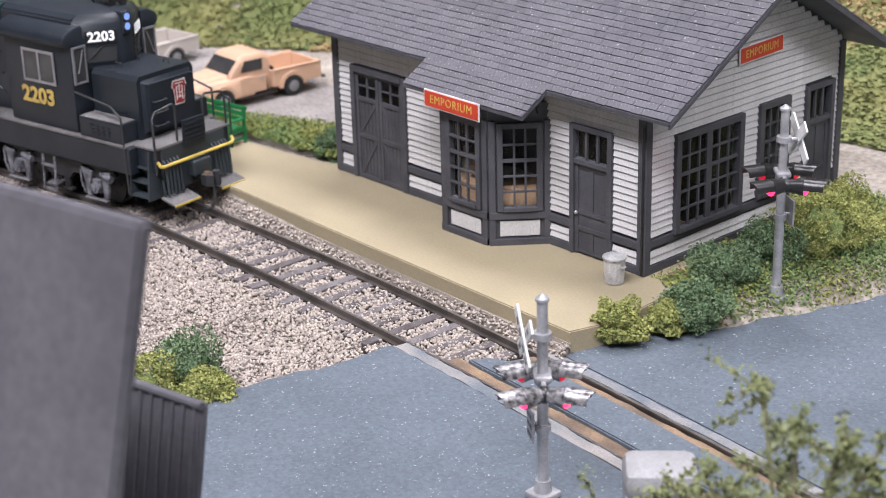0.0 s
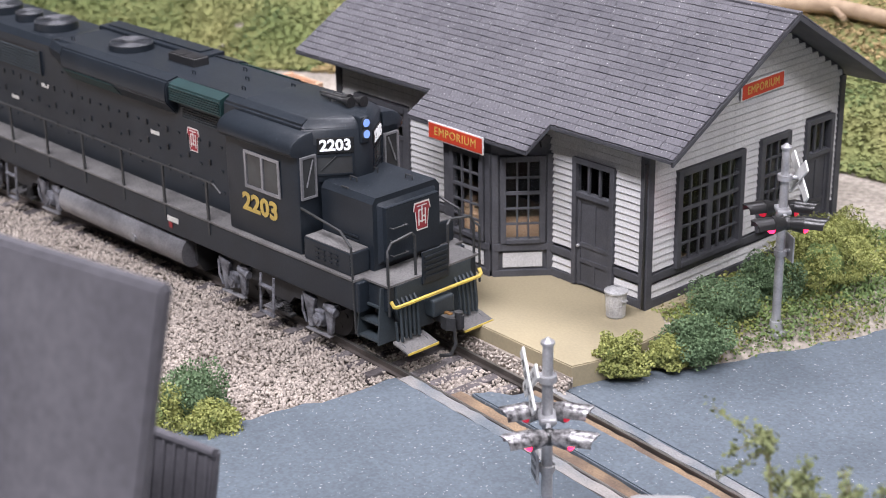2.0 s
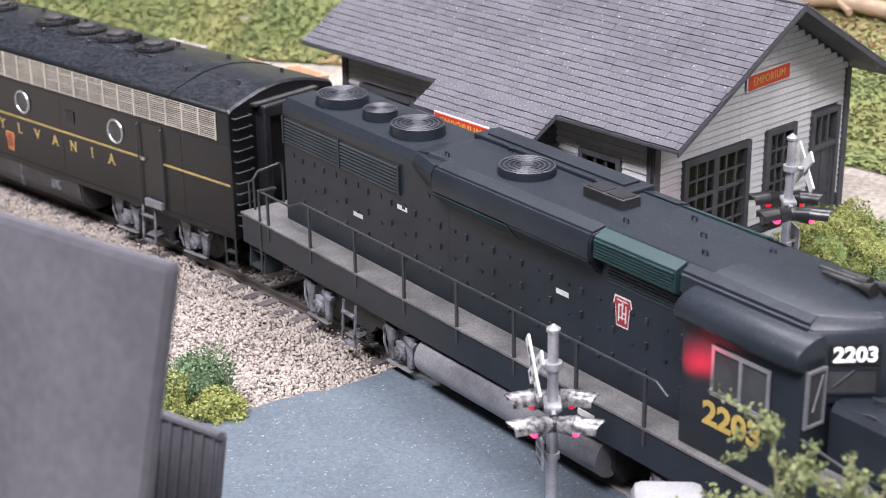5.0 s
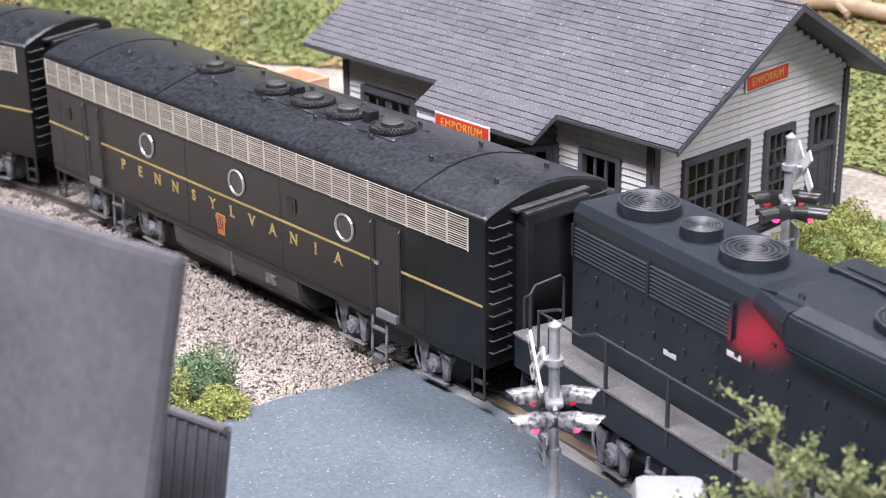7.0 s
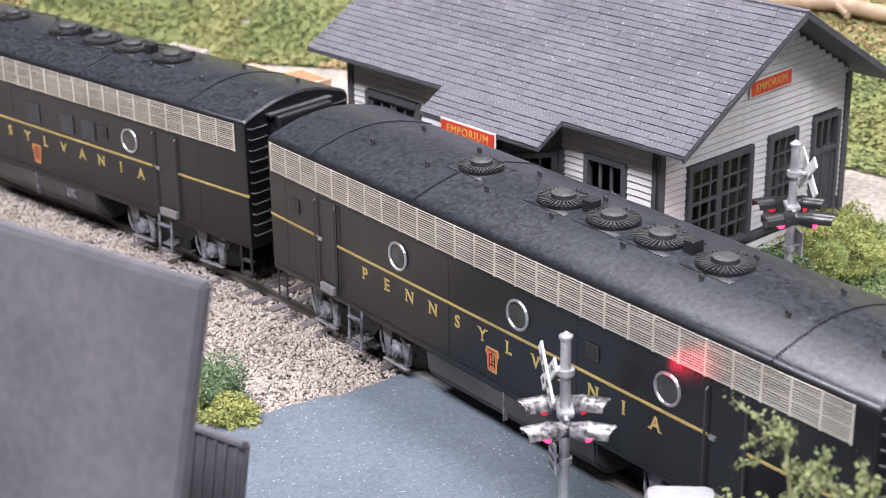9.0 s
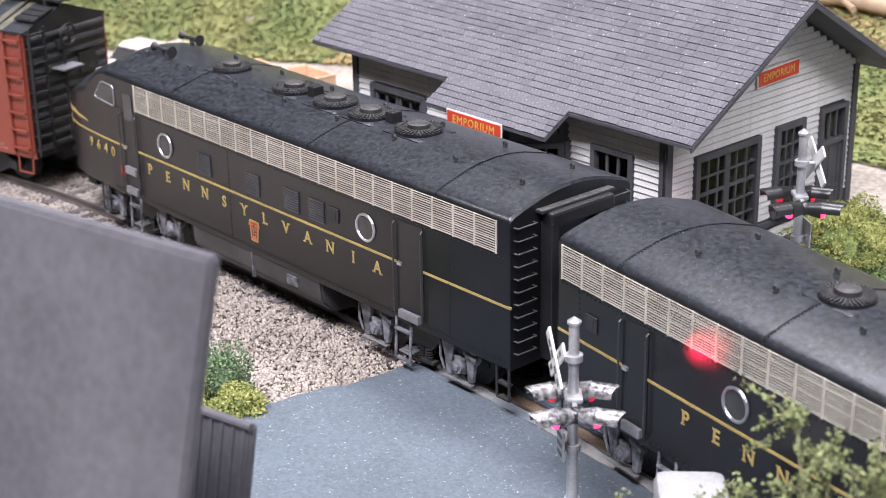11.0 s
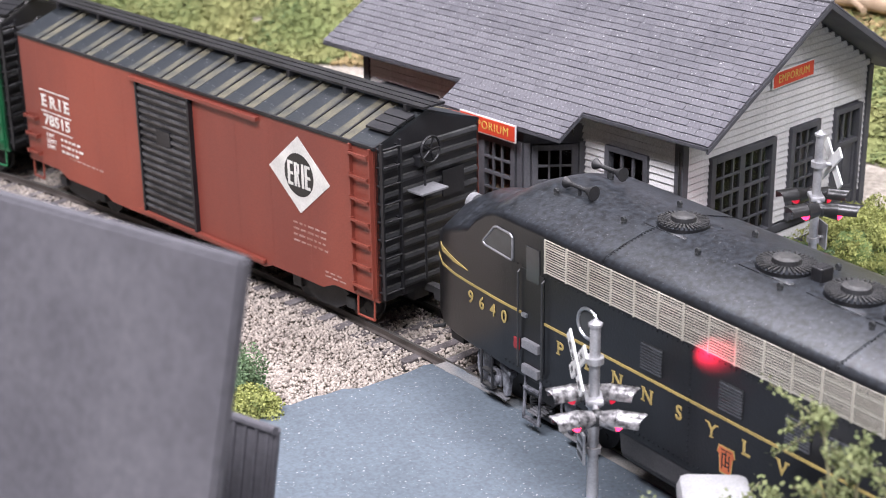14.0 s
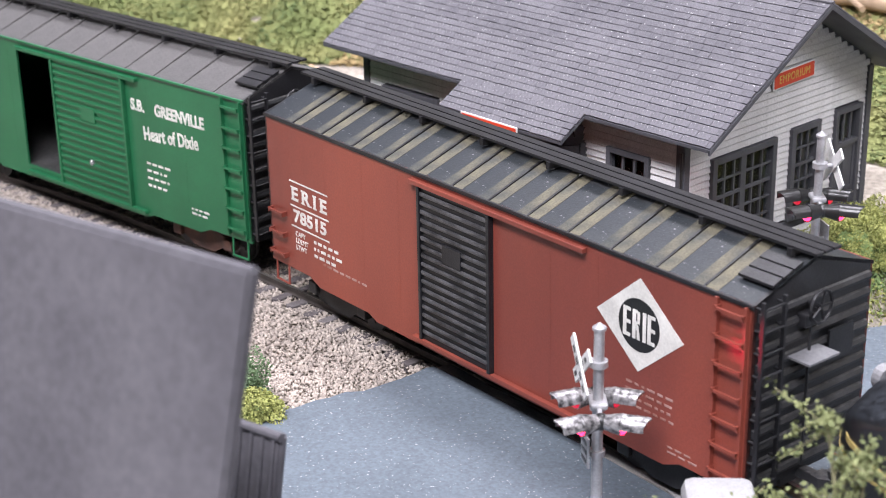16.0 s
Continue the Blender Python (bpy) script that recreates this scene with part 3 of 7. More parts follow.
def depot():
    d = thing("depot_building", "small grey clapboard railway depot with dark trim and shingled gable roof", "building")
    L, D = -10.95, 7.25                      # length to the west, depth
    EZ, EY, RIDGE, OV = 3.98, -0.62, 6.46, 1.2
    slope = (RIDGE - EZ) / (D / 2 - EY)
    ident = Matrix.Identity(4)
    sidem = Matrix(((0, -1, 0, 0), (1, 0, 0, 0), (0, 0, 1, 0), (0, 0, 0, 1)))     # (u, depth, z) on the east wall
    front = lambda u0, z: Matrix.Translation((u0, 0, z))
    east = lambda u0, z: sidem @ Matrix.Translation((u0, 0, z))
    def wall_with_holes(name, place, u0, u1, z1f, rects, gable=False):
        bm = bmesh.new()
        us = sorted({u0, u1, *[r[0] for r in rects], *[r[1] for r in rects]})
        for a, b in zip(us[:-1], us[1:]):
            zs = [0.0]
            for r in sorted([r for r in rects if r[0] <= a + 1e-6 and r[1] >= b - 1e-6], key=lambda r: r[2]):
                zs += [r[2], r[3]]
            zs.append(z1f)
            for p, q in zip(zs[0::2], zs[1::2]):
                if q - p > 0.01:
                    box(bm, a, b, 0.0, 0.14, p, q)
        if gable:
            prism(bm, [(u0, z1f), (u1, z1f), ((u0 + u1) / 2, z1f + (u1 - u0) / 2 * slope)], 0.0, 0.14, "y")
        bmesh.ops.remove_doubles(bm, verts=bm.verts, dist=1e-4)
        bmesh.ops.transform(bm, matrix=place, verts=bm.verts)
        return part(name, bm, M_trim if rects else M_wall, d, "sheathing behind the boards")
    wt = EZ + (-EY) * slope - 0.10
    front_holes = [(-10.15, -8.02, 0.0, 3.08), (-6.30, -3.0, 0.0, 3.5), (-2.18, -0.92, 0.0, 3.18)]
    east_holes = [(0.95, 3.28, 0.80, 3.12), (3.95, 5.05, 0.85, 3.18), (5.75, 6.82, 0.0, 3.2)]
    wall_with_holes("wall", ident, L, 0.0, wt, front_holes)
    wall_with_holes("wall", sidem, 0.0, D, wt, east_holes, True)
    wall_with_holes("wall", Matrix.Translation((0, D - 0.14, 0)), L, 0.0, wt, [])
    wall_with_holes("wall", Matrix.Translation((L, 0, 0)) @ Matrix(((0, 1, 0, 0), (1, 0, 0, 0), (0, 0, 1, 0), (0, 0, 0, 1))), 0.0, D, wt, [], True)
    bm = bmesh.new()
    box(bm, L + 0.2, -0.2, 0.2, D - 0.2, 0.0, 0.05)
    part("floor", bm, mat("wooden_floor", (0.30, 0.19, 0.11), (0.2, 0.13, 0.08), 0.7), d, "brown wooden floor seen through the panes")
    # added near-black sheet across the inside, painting the unlit interior
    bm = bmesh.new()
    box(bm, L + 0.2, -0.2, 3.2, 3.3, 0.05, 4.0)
    part("partition", bm, M_dark, d, "near-black sheet added inside, its colour standing for interior shade")
    # siding
    boards(d, front_holes + [(-8.02, -6.3, 0.60, 0.80), (-3.0, -2.18, 0.6, 0.8), (-0.92, 0, 0.6, 0.8), (L, -10.15, 0.6, 0.8)], L + 0.22, -0.12, 0.20, wt, front)
    roofy = lambda z: (max(0.12, (z - wt) / slope), min(D - 0.12, D - (z - wt) / slope)) if z > wt else (0.12, D - 0.12)
    boards(d, east_holes + [(0, D, 0.62, 0.82)], 0.12, D - 0.12, 0.20, wt + D / 2 * slope - 0.1, east, roofy)
    # trim boards
    for u0, u1 in ((L, -10.15), (-8.02, -6.3), (-3.0, -2.18), (-0.92, 0.0)):
        slab_part("base_board", d, ident, u0, u1, -0.10, 0.0, 0.0, 0.2)
        slab_part("belt_board", d, ident, u0, u1, -0.09, 0.0, 0.60, 0.79)
    slab_part("base_board", d, sidem, 0.0, 5.75, -0.10, 0.0, 0.0, 0.2)
    slab_part("belt_board", d, sidem, 0.0, 5.75, -0.09, 0.0, 0.62, 0.81)
    for u in (L, -0.13):
        slab_part("corner_board", d, ident, u, u + 0.22, -0.11, 0.02, 0.0, wt - 0.1)
    for u in (-0.10, D - 0.2):
        slab_part("corner_board", d, sidem, u, u + 0.2, -0.115, 0.02, 0.0, wt - 0.1)
    # drainpipe by the corner
    bm = bmesh.new()
    pipe(bm, [(0.06, -0.16, 3.55), (0.06, -0.15, 3.3), (0.06, -0.16, 0.05)], 0.035)
    part("drainpipe", bm, M_signalblack, d)
    # doors and windows
    panel_door(d, ident, -2.2, -0.9, 3.2)
    barn_door(d, ident, -10.2, -8.0, 3.1)
    sash(d, sidem, 0.90, 3.32, 0.76, 3.14, 6, 5, split=True)
    sash(d, sidem, 3.92, 5.08, 0.82, 3.2, 3, 5)
    panel_door(d, sidem, 5.72, 6.86, 3.24, transom=0.9)
    # bay
    pts = [(-6.32, 0.0), (-5.44, -1.14), (-3.87, -1.14), (-2.93, 0.0)]
    part_bay(d, pts)
    # roof decks
    th = 0.07
    y0, yr, y1 = EY, D / 2, D - EY
    bm = bmesh.new()
    prism(bm, [(y0, EZ), (yr, RIDGE), (y1, EZ), (y1, EZ - th), (yr, RIDGE - th), (y0, EZ - th)], L - OV + 0.15, OV)
    part("roof", bm, M_trim, d, "dark roof deck with overhanging eaves")
    bm = bmesh.new()
    yb = -1.40
    zb = EZ - (EY - yb) * slope
    prism(bm, [(yb, zb), (EY, EZ), (EY, EZ - th), (yb, zb - th)], -6.55, -2.45)
    part("bay_roof", bm, M_trim, d, "roof deck over the bay window")
    dn = (0, -1, -slope)
    ln = math.hypot(yr - y0, RIDGE - EZ)
    n = 24
    row = ln / n
    main = new("roof_covering")
    main.parent = d
    shingles(main, 0, OV * 2 - L - 0.15, (L - OV + 0.15, yr, RIDGE), dn, (1, 0, 0), n, row, 5, 300)
    shingles(main, 0, 4.10, (-6.55, EY + 0.02, EZ + 0.02 * slope + 0.006), dn, (1, 0, 0), 5, row * 0.92, 9, 60)
    shingles(main, 0, OV * 2 - L - 0.15, (OV, yr, RIDGE), (0, 1, -slope), (-1, 0, 0), n, row, 6, 0)
    bm = bmesh.new()
    box(bm, L - OV + 0.15, OV, yr - 0.09, yr + 0.09, RIDGE + 0.015, RIDGE + 0.06, 0.01)
    part("ridge_cap", bm, M_shingle_i, d)
    # rake boards along the gable
    for sgn in (-1, 1):
        bm = bmesh.new()
        prism(bm, [(yr, RIDGE - 0.02), (yr + sgn * (yr - y0), EZ - 0.02), (yr + sgn * (yr - y0), EZ - 0.13), (yr, RIDGE - 0.13)], OV - 0.05, OV + 0.01)
        part("rake_board", bm, M_trim, d)
    # a small lamp bracket under the eave of the bay
    bm = bmesh.new()
    pipe(bm, [(-3.2, -0.1, 3.35), (-3.05, -0.35, 3.42), (-2.95, -0.4, 3.3)], 0.02)
    part("lamp_bracket", bm, M_signalblack, d)
    return d


M_tanwood = mat("tan_wood", (0.50, 0.33, 0.20), (0.40, 0.25, 0.15), 0.8, scale=150, speck=0.3)


def part_bay(d, pts):
    bay = new("bay_window")
    bay.parent = d
    tagged(bay, "dark grey bay with many-paned windows")
    for (ax, ay), (bx, by) in zip(pts[:-1], pts[1:]):
        ang = math.atan2(by - ay, bx - ax)
        ln = math.dist((ax, ay), (bx, by))
        m = Matrix.Translation((ax, ay, 0)) @ Matrix.Rotation(ang, 4, "Z")
        bm = bmesh.new()
        box(bm, 0, ln, 0.0, 0.10, 0.0, 0.80)
        box(bm, 0, ln, 0.0, 0.10, 3.0, 3.52)
        box(bm, 0, 0.2, 0.0, 0.10, 0.80, 3.0)
        box(bm, ln - 0.2, ln, 0.0, 0.10, 0.80, 3.0)
        bmesh.ops.transform(bm, matrix=m, verts=bm.verts)
        part("bay_wall", bm, M_trim, bay)
        for n_, a, b, z0, z1, mt, lab in (("base_board", 0, ln, 0.0, 0.16, M_trim, ""), ("belt_board", 0, ln, 0.66, 0.84, M_trim, ""),
                                          ("corner_board", 0, 0.16, 0.0, 3.1, M_trim, ""), ("corner_board", ln - 0.16, ln, 0.0, 3.1, M_trim, ""),
                                          ("panel", 0.26, ln - 0.26, 0.22, 0.60, M_wall, "pale grey recessed panel")):
            d0 = -0.035 if mt is M_wall else (-0.07 if n_ == "corner_board" else -0.085)
            slab_part(n_, bay, m, a, b, d0, 0.0, z0, z1, mt, lab, 0.01)
        bm = bmesh.new()
        box(bm, 0.25, ln - 0.25, 0.30, 0.62, 0.2, 1.28, 0.02)
        bmesh.ops.transform(bm, matrix=m, verts=bm.verts)
        part("window_bench", bm, M_tanwood, bay, "tan wooden bench inside the bay")
        sash(bay, m, 0.2, ln - 0.2, 0.86, 3.05, 3, 5, 0.14, thick=0.11)
    return bay


def emporium_sign(m, w, h, group):
    s = thing("sign_board", "red sign board lettered EMPORIUM in yellow with a cream rim", "sign", group)
    s.matrix_basis = Matrix.LocRotScale(m.translation * CM, m.to_quaternion(), None)
    bm = bmesh.new()
    box(bm, -w / 2, w / 2, -h / 2, h / 2, -0.03, 0.0, 0.01)
    part("rim", bm, M_white, s, "cream painted rim")
    bm = bmesh.new()
    box(bm, -w / 2 + 0.035, w / 2 - 0.035, -h / 2 + 0.035, h / 2 - 0.035, 0.0, 0.012)
    part("board", bm, M_signred, s)
    letters("EMPORIUM", h * 0.66, M_gold, s, Matrix.Translation((0, 0, 0.014)), squeeze=(w - 0.22) / (h * 0.66 * 6.3), space=1.14)
    return s


room()
ground()
hillside()
roads()
ballast()
track()
depot()
emporium_sign(Matrix.Translation((-4.78, -1.45, 3.37)) @ FRONT @ Matrix.Rotation(radians(-0.5), 4, "Z"), 1.92, 0.44, "signs of the depot")
emporium_sign(Matrix.Translation((0.13, 3.85, 4.55)) @ SIDE @ Matrix.Rotation(radians(2), 4, "Z"), 1.62, 0.42, "signs of the depot")


# ---- the train ----
M_loco = mat("dark_green_black_paint", (0.0165, 0.0218, 0.0285), (0.0118, 0.0158, 0.0208), 0.40, spec=0.36, scale=90, speck=0.35, dust_sheen=0.10, dust_sheen_col=(0.10, 0.115, 0.13), bump=0.10, fleck=0.45, fleckcol=(0.22, 0.23, 0.24))
# the strong bluish tint on upward faces paints in the roof's sheen
M_fblack = mat("gloss_black_paint", (0.0092, 0.0098, 0.0112), (0.0065, 0.0070, 0.0080), 0.31, spec=0.46, scale=110, speck=0.35, dust_sheen=0.45, dust_sheen_col=(0.090, 0.104, 0.124), bump=0.10, fleck=0.5, fleckcol=(0.24, 0.25, 0.26))
M_frame = mat("grimy_black_underframe", (0.026, 0.027, 0.029), (0.012, 0.012, 0.013), 0.55, scale=160, speck=0.5, dust_sheen=0.30, dust_sheen_col=(0.2, 0.19, 0.17))
M_truck = mat("weathered_grey_truck", (0.20, 0.205, 0.225), (0.035, 0.035, 0.040), 0.5, scale=420, speck=0.5)
# lighter grey paints highlights onto the fan rings; louvre slats share it
M_fanring = mat("highlight_grey_wire", (0.075, 0.08, 0.088), (0.035, 0.037, 0.042), 0.45, scale=200, speck=0.4)
M_skirt = mat("dusty_tank_skirt", (0.070, 0.068, 0.068), (0.034, 0.034, 0.036), 0.6, scale=70, speck=0.4)
M_walk = mat("dusty_walkway", (0.165, 0.16, 0.155), (0.095, 0.092, 0.09), 0.9, scale=120, speck=0.5)
M_pilot = mat("blue_grey_pilot_paint", (0.034, 0.045, 0.052), (0.022, 0.030, 0.035), 0.6, scale=90, speck=0.3)
M_yellow = mat("yellow_handrail_paint", (0.60, 0.45, 0.08), (0.46, 0.34, 0.07), 0.5, speck=0.1)
M_rail_dk = mat("dark_handrail", (0.035, 0.037, 0.038), None, 0.5, speck=0.2)
M_tank = mat("silvery_tank", (0.30, 0.30, 0.31), (0.20, 0.20, 0.21), 0.45, 0.4, scale=120, speck=0.3)
M_resv = mat("worn_silver_reservoir", (0.36, 0.36, 0.37), (0.17, 0.17, 0.18), 0.4, 0.5, scale=70, speck=0.35)
M_teal = mat("dark_teal_louvre", (0.016, 0.045, 0.045), None, 0.5, speck=0.2)
M_keyred = mat("maroon_emblem", (0.28, 0.025, 0.03), None, 0.6, speck=0.1)
M_keyor = mat("orange_red_emblem", (0.48, 0.13, 0.05), None, 0.6, speck=0.1)
M_grille = mat("stainless_grille", (0.62, 0.585, 0.50), (0.48, 0.45, 0.38), 0.45, 0.3, scale=200, speck=0.2)
M_chrome = mat("bright_ring", (0.55, 0.56, 0.58), (0.38, 0.39, 0.41), 0.28, 0.8, speck=0.05)
M_headlight = mat("lit_headlight", (0.15, 0.2, 0.4), None, 0.3, glow=(0.22, 0.40, 1.0), glows=1.0)
M_boardlit = mat("number_board_black", (0.01, 0.01, 0.01), None, 0.4)
M_numlit = mat("lit_numerals", (0.9, 0.9, 0.9), None, 0.5, glow=(0.9, 0.95, 1.0), glows=0.5)
M_dullgold = mat("dull_gold_lettering", (0.40, 0.30, 0.10), (0.30, 0.23, 0.08), 0.6, speck=0.3)
M_dullgold2 = mat("gold_numerals", (0.50, 0.36, 0.09), (0.42, 0.30, 0.08), 0.6, speck=0.25)
M_brass = mat("brass_pin", (0.45, 0.25, 0.10), None, 0.4, 0.8)
M_cabglass = mat("grey_cab_pane", (0.055, 0.058, 0.058), (0.035, 0.035, 0.035), 0.12, spec=0.3, speck=0.05, bump=0)
M_erie = mat("oxide_red_paint", (0.250, 0.056, 0.034), (0.170, 0.038, 0.026), 0.5, scale=30, speck=0.18, streak=(1, 1, 0.30), bump=0.05)
M_black = mat("black_car_cement", (0.016, 0.016, 0.018), (0.008, 0.008, 0.009), 0.45, spec=0.4, scale=120, speck=0.3, dust_sheen=0.12, dust_sheen_col=(0.10, 0.10, 0.10))
M_roofpan = mat("streaked_roof_panel", (0.009, 0.013, 0.019), (0.026, 0.030, 0.033), 0.5, spec=0.35, scale=110, speck=0.4, fleck=0.5, fleckcol=(0.3, 0.3, 0.3))
M_tan = mat("tan_roof_streak", (0.125, 0.112, 0.072), (0.030, 0.034, 0.034), 0.8, scale=130, speck=0.45, objvar=0.25)
M_roofpan2 = mat("grey_roof_panel", (0.095, 0.090, 0.088), (0.065, 0.063, 0.062), 0.85, scale=75, speck=0.4, objvar=0.4)
M_doorrib = mat("worn_black_door_rib", (0.075, 0.075, 0.078), (0.018, 0.018, 0.019), 0.4, scale=260, speck=0.5)
M_green = mat("green_car_paint", (0.012, 0.125, 0.048), (0.009, 0.098, 0.038), 0.5, scale=50, speck=0.15, bump=0.05)
M_rusttruck = mat("rusty_brown_truck", (0.10, 0.045, 0.03), (0.05, 0.03, 0.025), 0.8, scale=160, speck=0.5)
M_whitelet = mat("white_lettering", (0.70, 0.69, 0.64), None, 0.6, speck=0.15)

M_stencil = mat("faded_stencil", (0.40, 0.27, 0.24), (0.27, 0.13, 0.10), 0.7, speck=0.3)

WHEELS = []


def wheelset(parent, x, r, material):
    bm = bmesh.new()
    rod(bm, (0, -1.0, 0), (0, 1.0, 0), 0.09, n=8)
    for s in (-1, 1):
        rod(bm, (0, s * 0.72, 0), (0, s * 0.78, 0), r * 1.10, n=20)
        rod(bm, (0, s * 0.78, 0), (0, s * 0.97, 0), r, n=20)
        for k in range(5):
            a = k * 1.2566
            rod(bm, (r * 0.55 * math.cos(a), s * 0.96, r * 0.55 * math.sin(a)), (r * 0.55 * math.cos(a), s * 0.985, r * 0.55 * math.sin(a)), r * 0.13, n=6)
    ob = part("wheelset", bm, material, parent, "", True)
    ob.location = (x * CM, 0, r * CM)
    WHEELS.append((ob, x, r))


def loco_truck(car, xc, wb, step_x=None):
    """Two-axle locomotive truck with cast side frames, springs, journal boxes and brake gear."""
    bm = bmesh.new()
    box(bm, xc - 0.5, xc + 0.5, -0.9, 0.9, 0.55, 1.05)
    t = part("truck", bm, M_frame, car, "black truck with weathered grey side frames")
    h = wb / 2
    for s in (-1, 1):
        ys = lambda a, b: (min(s * a, s * b), max(s * a, s * b))
        bm = bmesh.new()
        prism(bm, [(xc - h - 0.72, 0.98), (xc - h - 0.55, 1.12), (xc + h + 0.55, 1.12), (xc + h + 0.72, 0.98), (xc + h + 0.45, 0.82), (xc + 0.60, 0.80), (xc + 0.42, 0.60), (xc - 0.42, 0.60), (xc - 0.60, 0.80), (xc - h - 0.45, 0.82)], *ys(1.28, 1.42), "y")
        fr = part("side_frame", bm, M_frame, t)
        for xx in (xc - h, xc + h):
            bm = bmesh.new()
            for q in (-1, 1):
                prism(bm, [(xx + q * 0.14, 1.02), (xx + q * 0.58, 1.10), (xx + q * 0.47, 0.72), (xx + q * 0.40, 0.30), (xx + q * 0.26, 0.30), (xx + q * 0.24, 0.66)], *ys(1.40, 1.52), "y")
            box(bm, xx - 0.17, xx + 0.17, *ys(1.38, 1.53), 0.42, 0.80, 0.04)
            bmesh.ops.bevel(bm, geom=[e for e in bm.edges if e.calc_length() > 0.12], offset=0.018, segments=1, affect="EDGES")
            part("pedestal", bm, M_truck, fr, "weathered grey cast pedestal")
            bm = bmesh.new()
            rod(bm, (xx, s * 1.52, 0.58), (xx, s * 1.60, 0.58), 0.165, 0.15, n=16)
            rod(bm, (xx, s * 1.60, 0.58), (xx, s * 1.63, 0.58), 0.075, n=10)
            for k in range(3):
                a = k * 2.094 + 0.5
                rod(bm, (xx + 0.11 * math.cos(a), s * 1.59, 0.58 + 0.11 * math.sin(a)), (xx + 0.11 * math.cos(a), s * 1.62, 0.58 + 0.11 * math.sin(a)), 0.025, n=6)
            part("journal_cover", bm, M_truck, fr, "round bolted journal cover", True)
            bm = bmesh.new()
            box(bm, xx - 0.46, xx + 0.40, *ys(1.44, 1.56), 0.225, 0.27, 0.01)
            part("tie_bar", bm, M_tank, fr, "bright worn pedestal tie bar")
            bm = bmesh.new()
            rod(bm, (xx + 0.18, s * 1.46, 0.95), (xx + 0.52, s * 1.50, 0.90), 0.085, n=10)
            rod(bm, (xx + 0.52, s * 1.50, 0.90), (xx + 0.60, s * 1.50, 0.89), 0.10, n=10)
            part("brake_cylinder", bm, M_truck, fr, "", True)
            bm = bmesh.new()
            pipe(bm, [(xx - 0.62, s * 1.48, 0.98), (xx - 0.60, s * 1.50, 0.62), (xx - 0.52, s * 1.46, 0.34)], 0.032)
            part("brake_lever", bm, M_truck, fr)
            bm = bmesh.new()
            prism(bm, [(xx - 0.66, 0.40), (xx - 0.56, 0.30), (xx - 0.52, 0.62), (xx - 0.60, 0.78)], *ys(1.05, 1.25), "y")
            part("brake_shoe", bm, M_frame, fr)
        for k in (-0.26, 0.0, 0.26):
            bm = bmesh.new()
            for q in range(5):
                rod(bm, (xc + k, s * 1.36, 0.30 + q * 0.06), (xc + k, s * 1.36, 0.335 + q * 0.06), 0.10, n=10)
            part("spring", bm, M_frame, fr)
        bm = bmesh.new()
        box(bm, xc - 0.45, xc + 0.45, *ys(1.26, 1.44), 0.22, 0.30, 0.02)
        part("spring_plank", bm, M_frame, fr)
    for xx in (xc - wb / 2, xc + wb / 2):
        wheelset(t, xx, 0.56, M_frame)
    if step_x is not None:
        for s in (-1, 1):
            bm = bmesh.new()
            for k in (-0.24, 0.24):
                pipe(bm, [(step_x + k, s * 1.72, 1.25), (step_x + k, s * 1.78, 0.28)], 0.035)
            for q in range(5):
                if q in (0, 4):
                    box(bm, step_x - 0.24, step_x + 0.24, min(s * 1.70, s * 1.80), max(s * 1.70, s * 1.80), 0.28 + q * 0.17, 0.325 + q * 0.17)
            st = part("truck_step", bm, M_truck, t, "small grey box step")
            for q in range(5):
                bm = bmesh.new()
                box(bm, step_x - 0.20, step_x + 0.20, min(s * (1.40 + 0.07 * q), s * (1.44 + 0.07 * q)), max(s * (1.40 + 0.07 * q), s * (1.44 + 0.07 * q)), 0.47 - 0.012 * q, 0.50 - 0.012 * q)
                part("tread", bm, M_tank, st)


def freight_truck(car, xc, material):
    bm = bmesh.new()
    box(bm, xc - 0.22, xc + 0.22, -1.05, 1.05, 0.35, 0.75, 0.03)
    t = part("truck", bm, material, car, "weathered rusty two-axle freight truck")
    for s in (-1, 1):
        bm = bmesh.new()
        y0, y1 = (1.08, 1.24) if s > 0 else (-1.24, -1.08)
        prism(bm, [(xc - 1.15, 0.42), (xc - 1.15, 0.64), (xc - 0.75, 0.70), (xc - 0.35, 0.86), (xc + 0.35, 0.86), (xc + 0.75, 0.70), (xc + 1.15, 0.64), (xc + 1.15, 0.42), (xc + 0.8, 0.42), (xc + 0.35, 0.18), (xc - 0.35, 0.18), (xc - 0.8, 0.42)], y0, y1, "y")
        for xx in (xc - 0.98, xc + 0.98):
            box(bm, xx - 0.16, xx + 0.16, min(s * 1.1, s * 1.34), max(s * 1.1, s * 1.34), 0.38, 0.68, 0.03)
        part("side_frame", bm, material, t)
    for xx in (xc - 0.98, xc + 0.98):
        wheelset(t, xx, 0.48, M_frame)


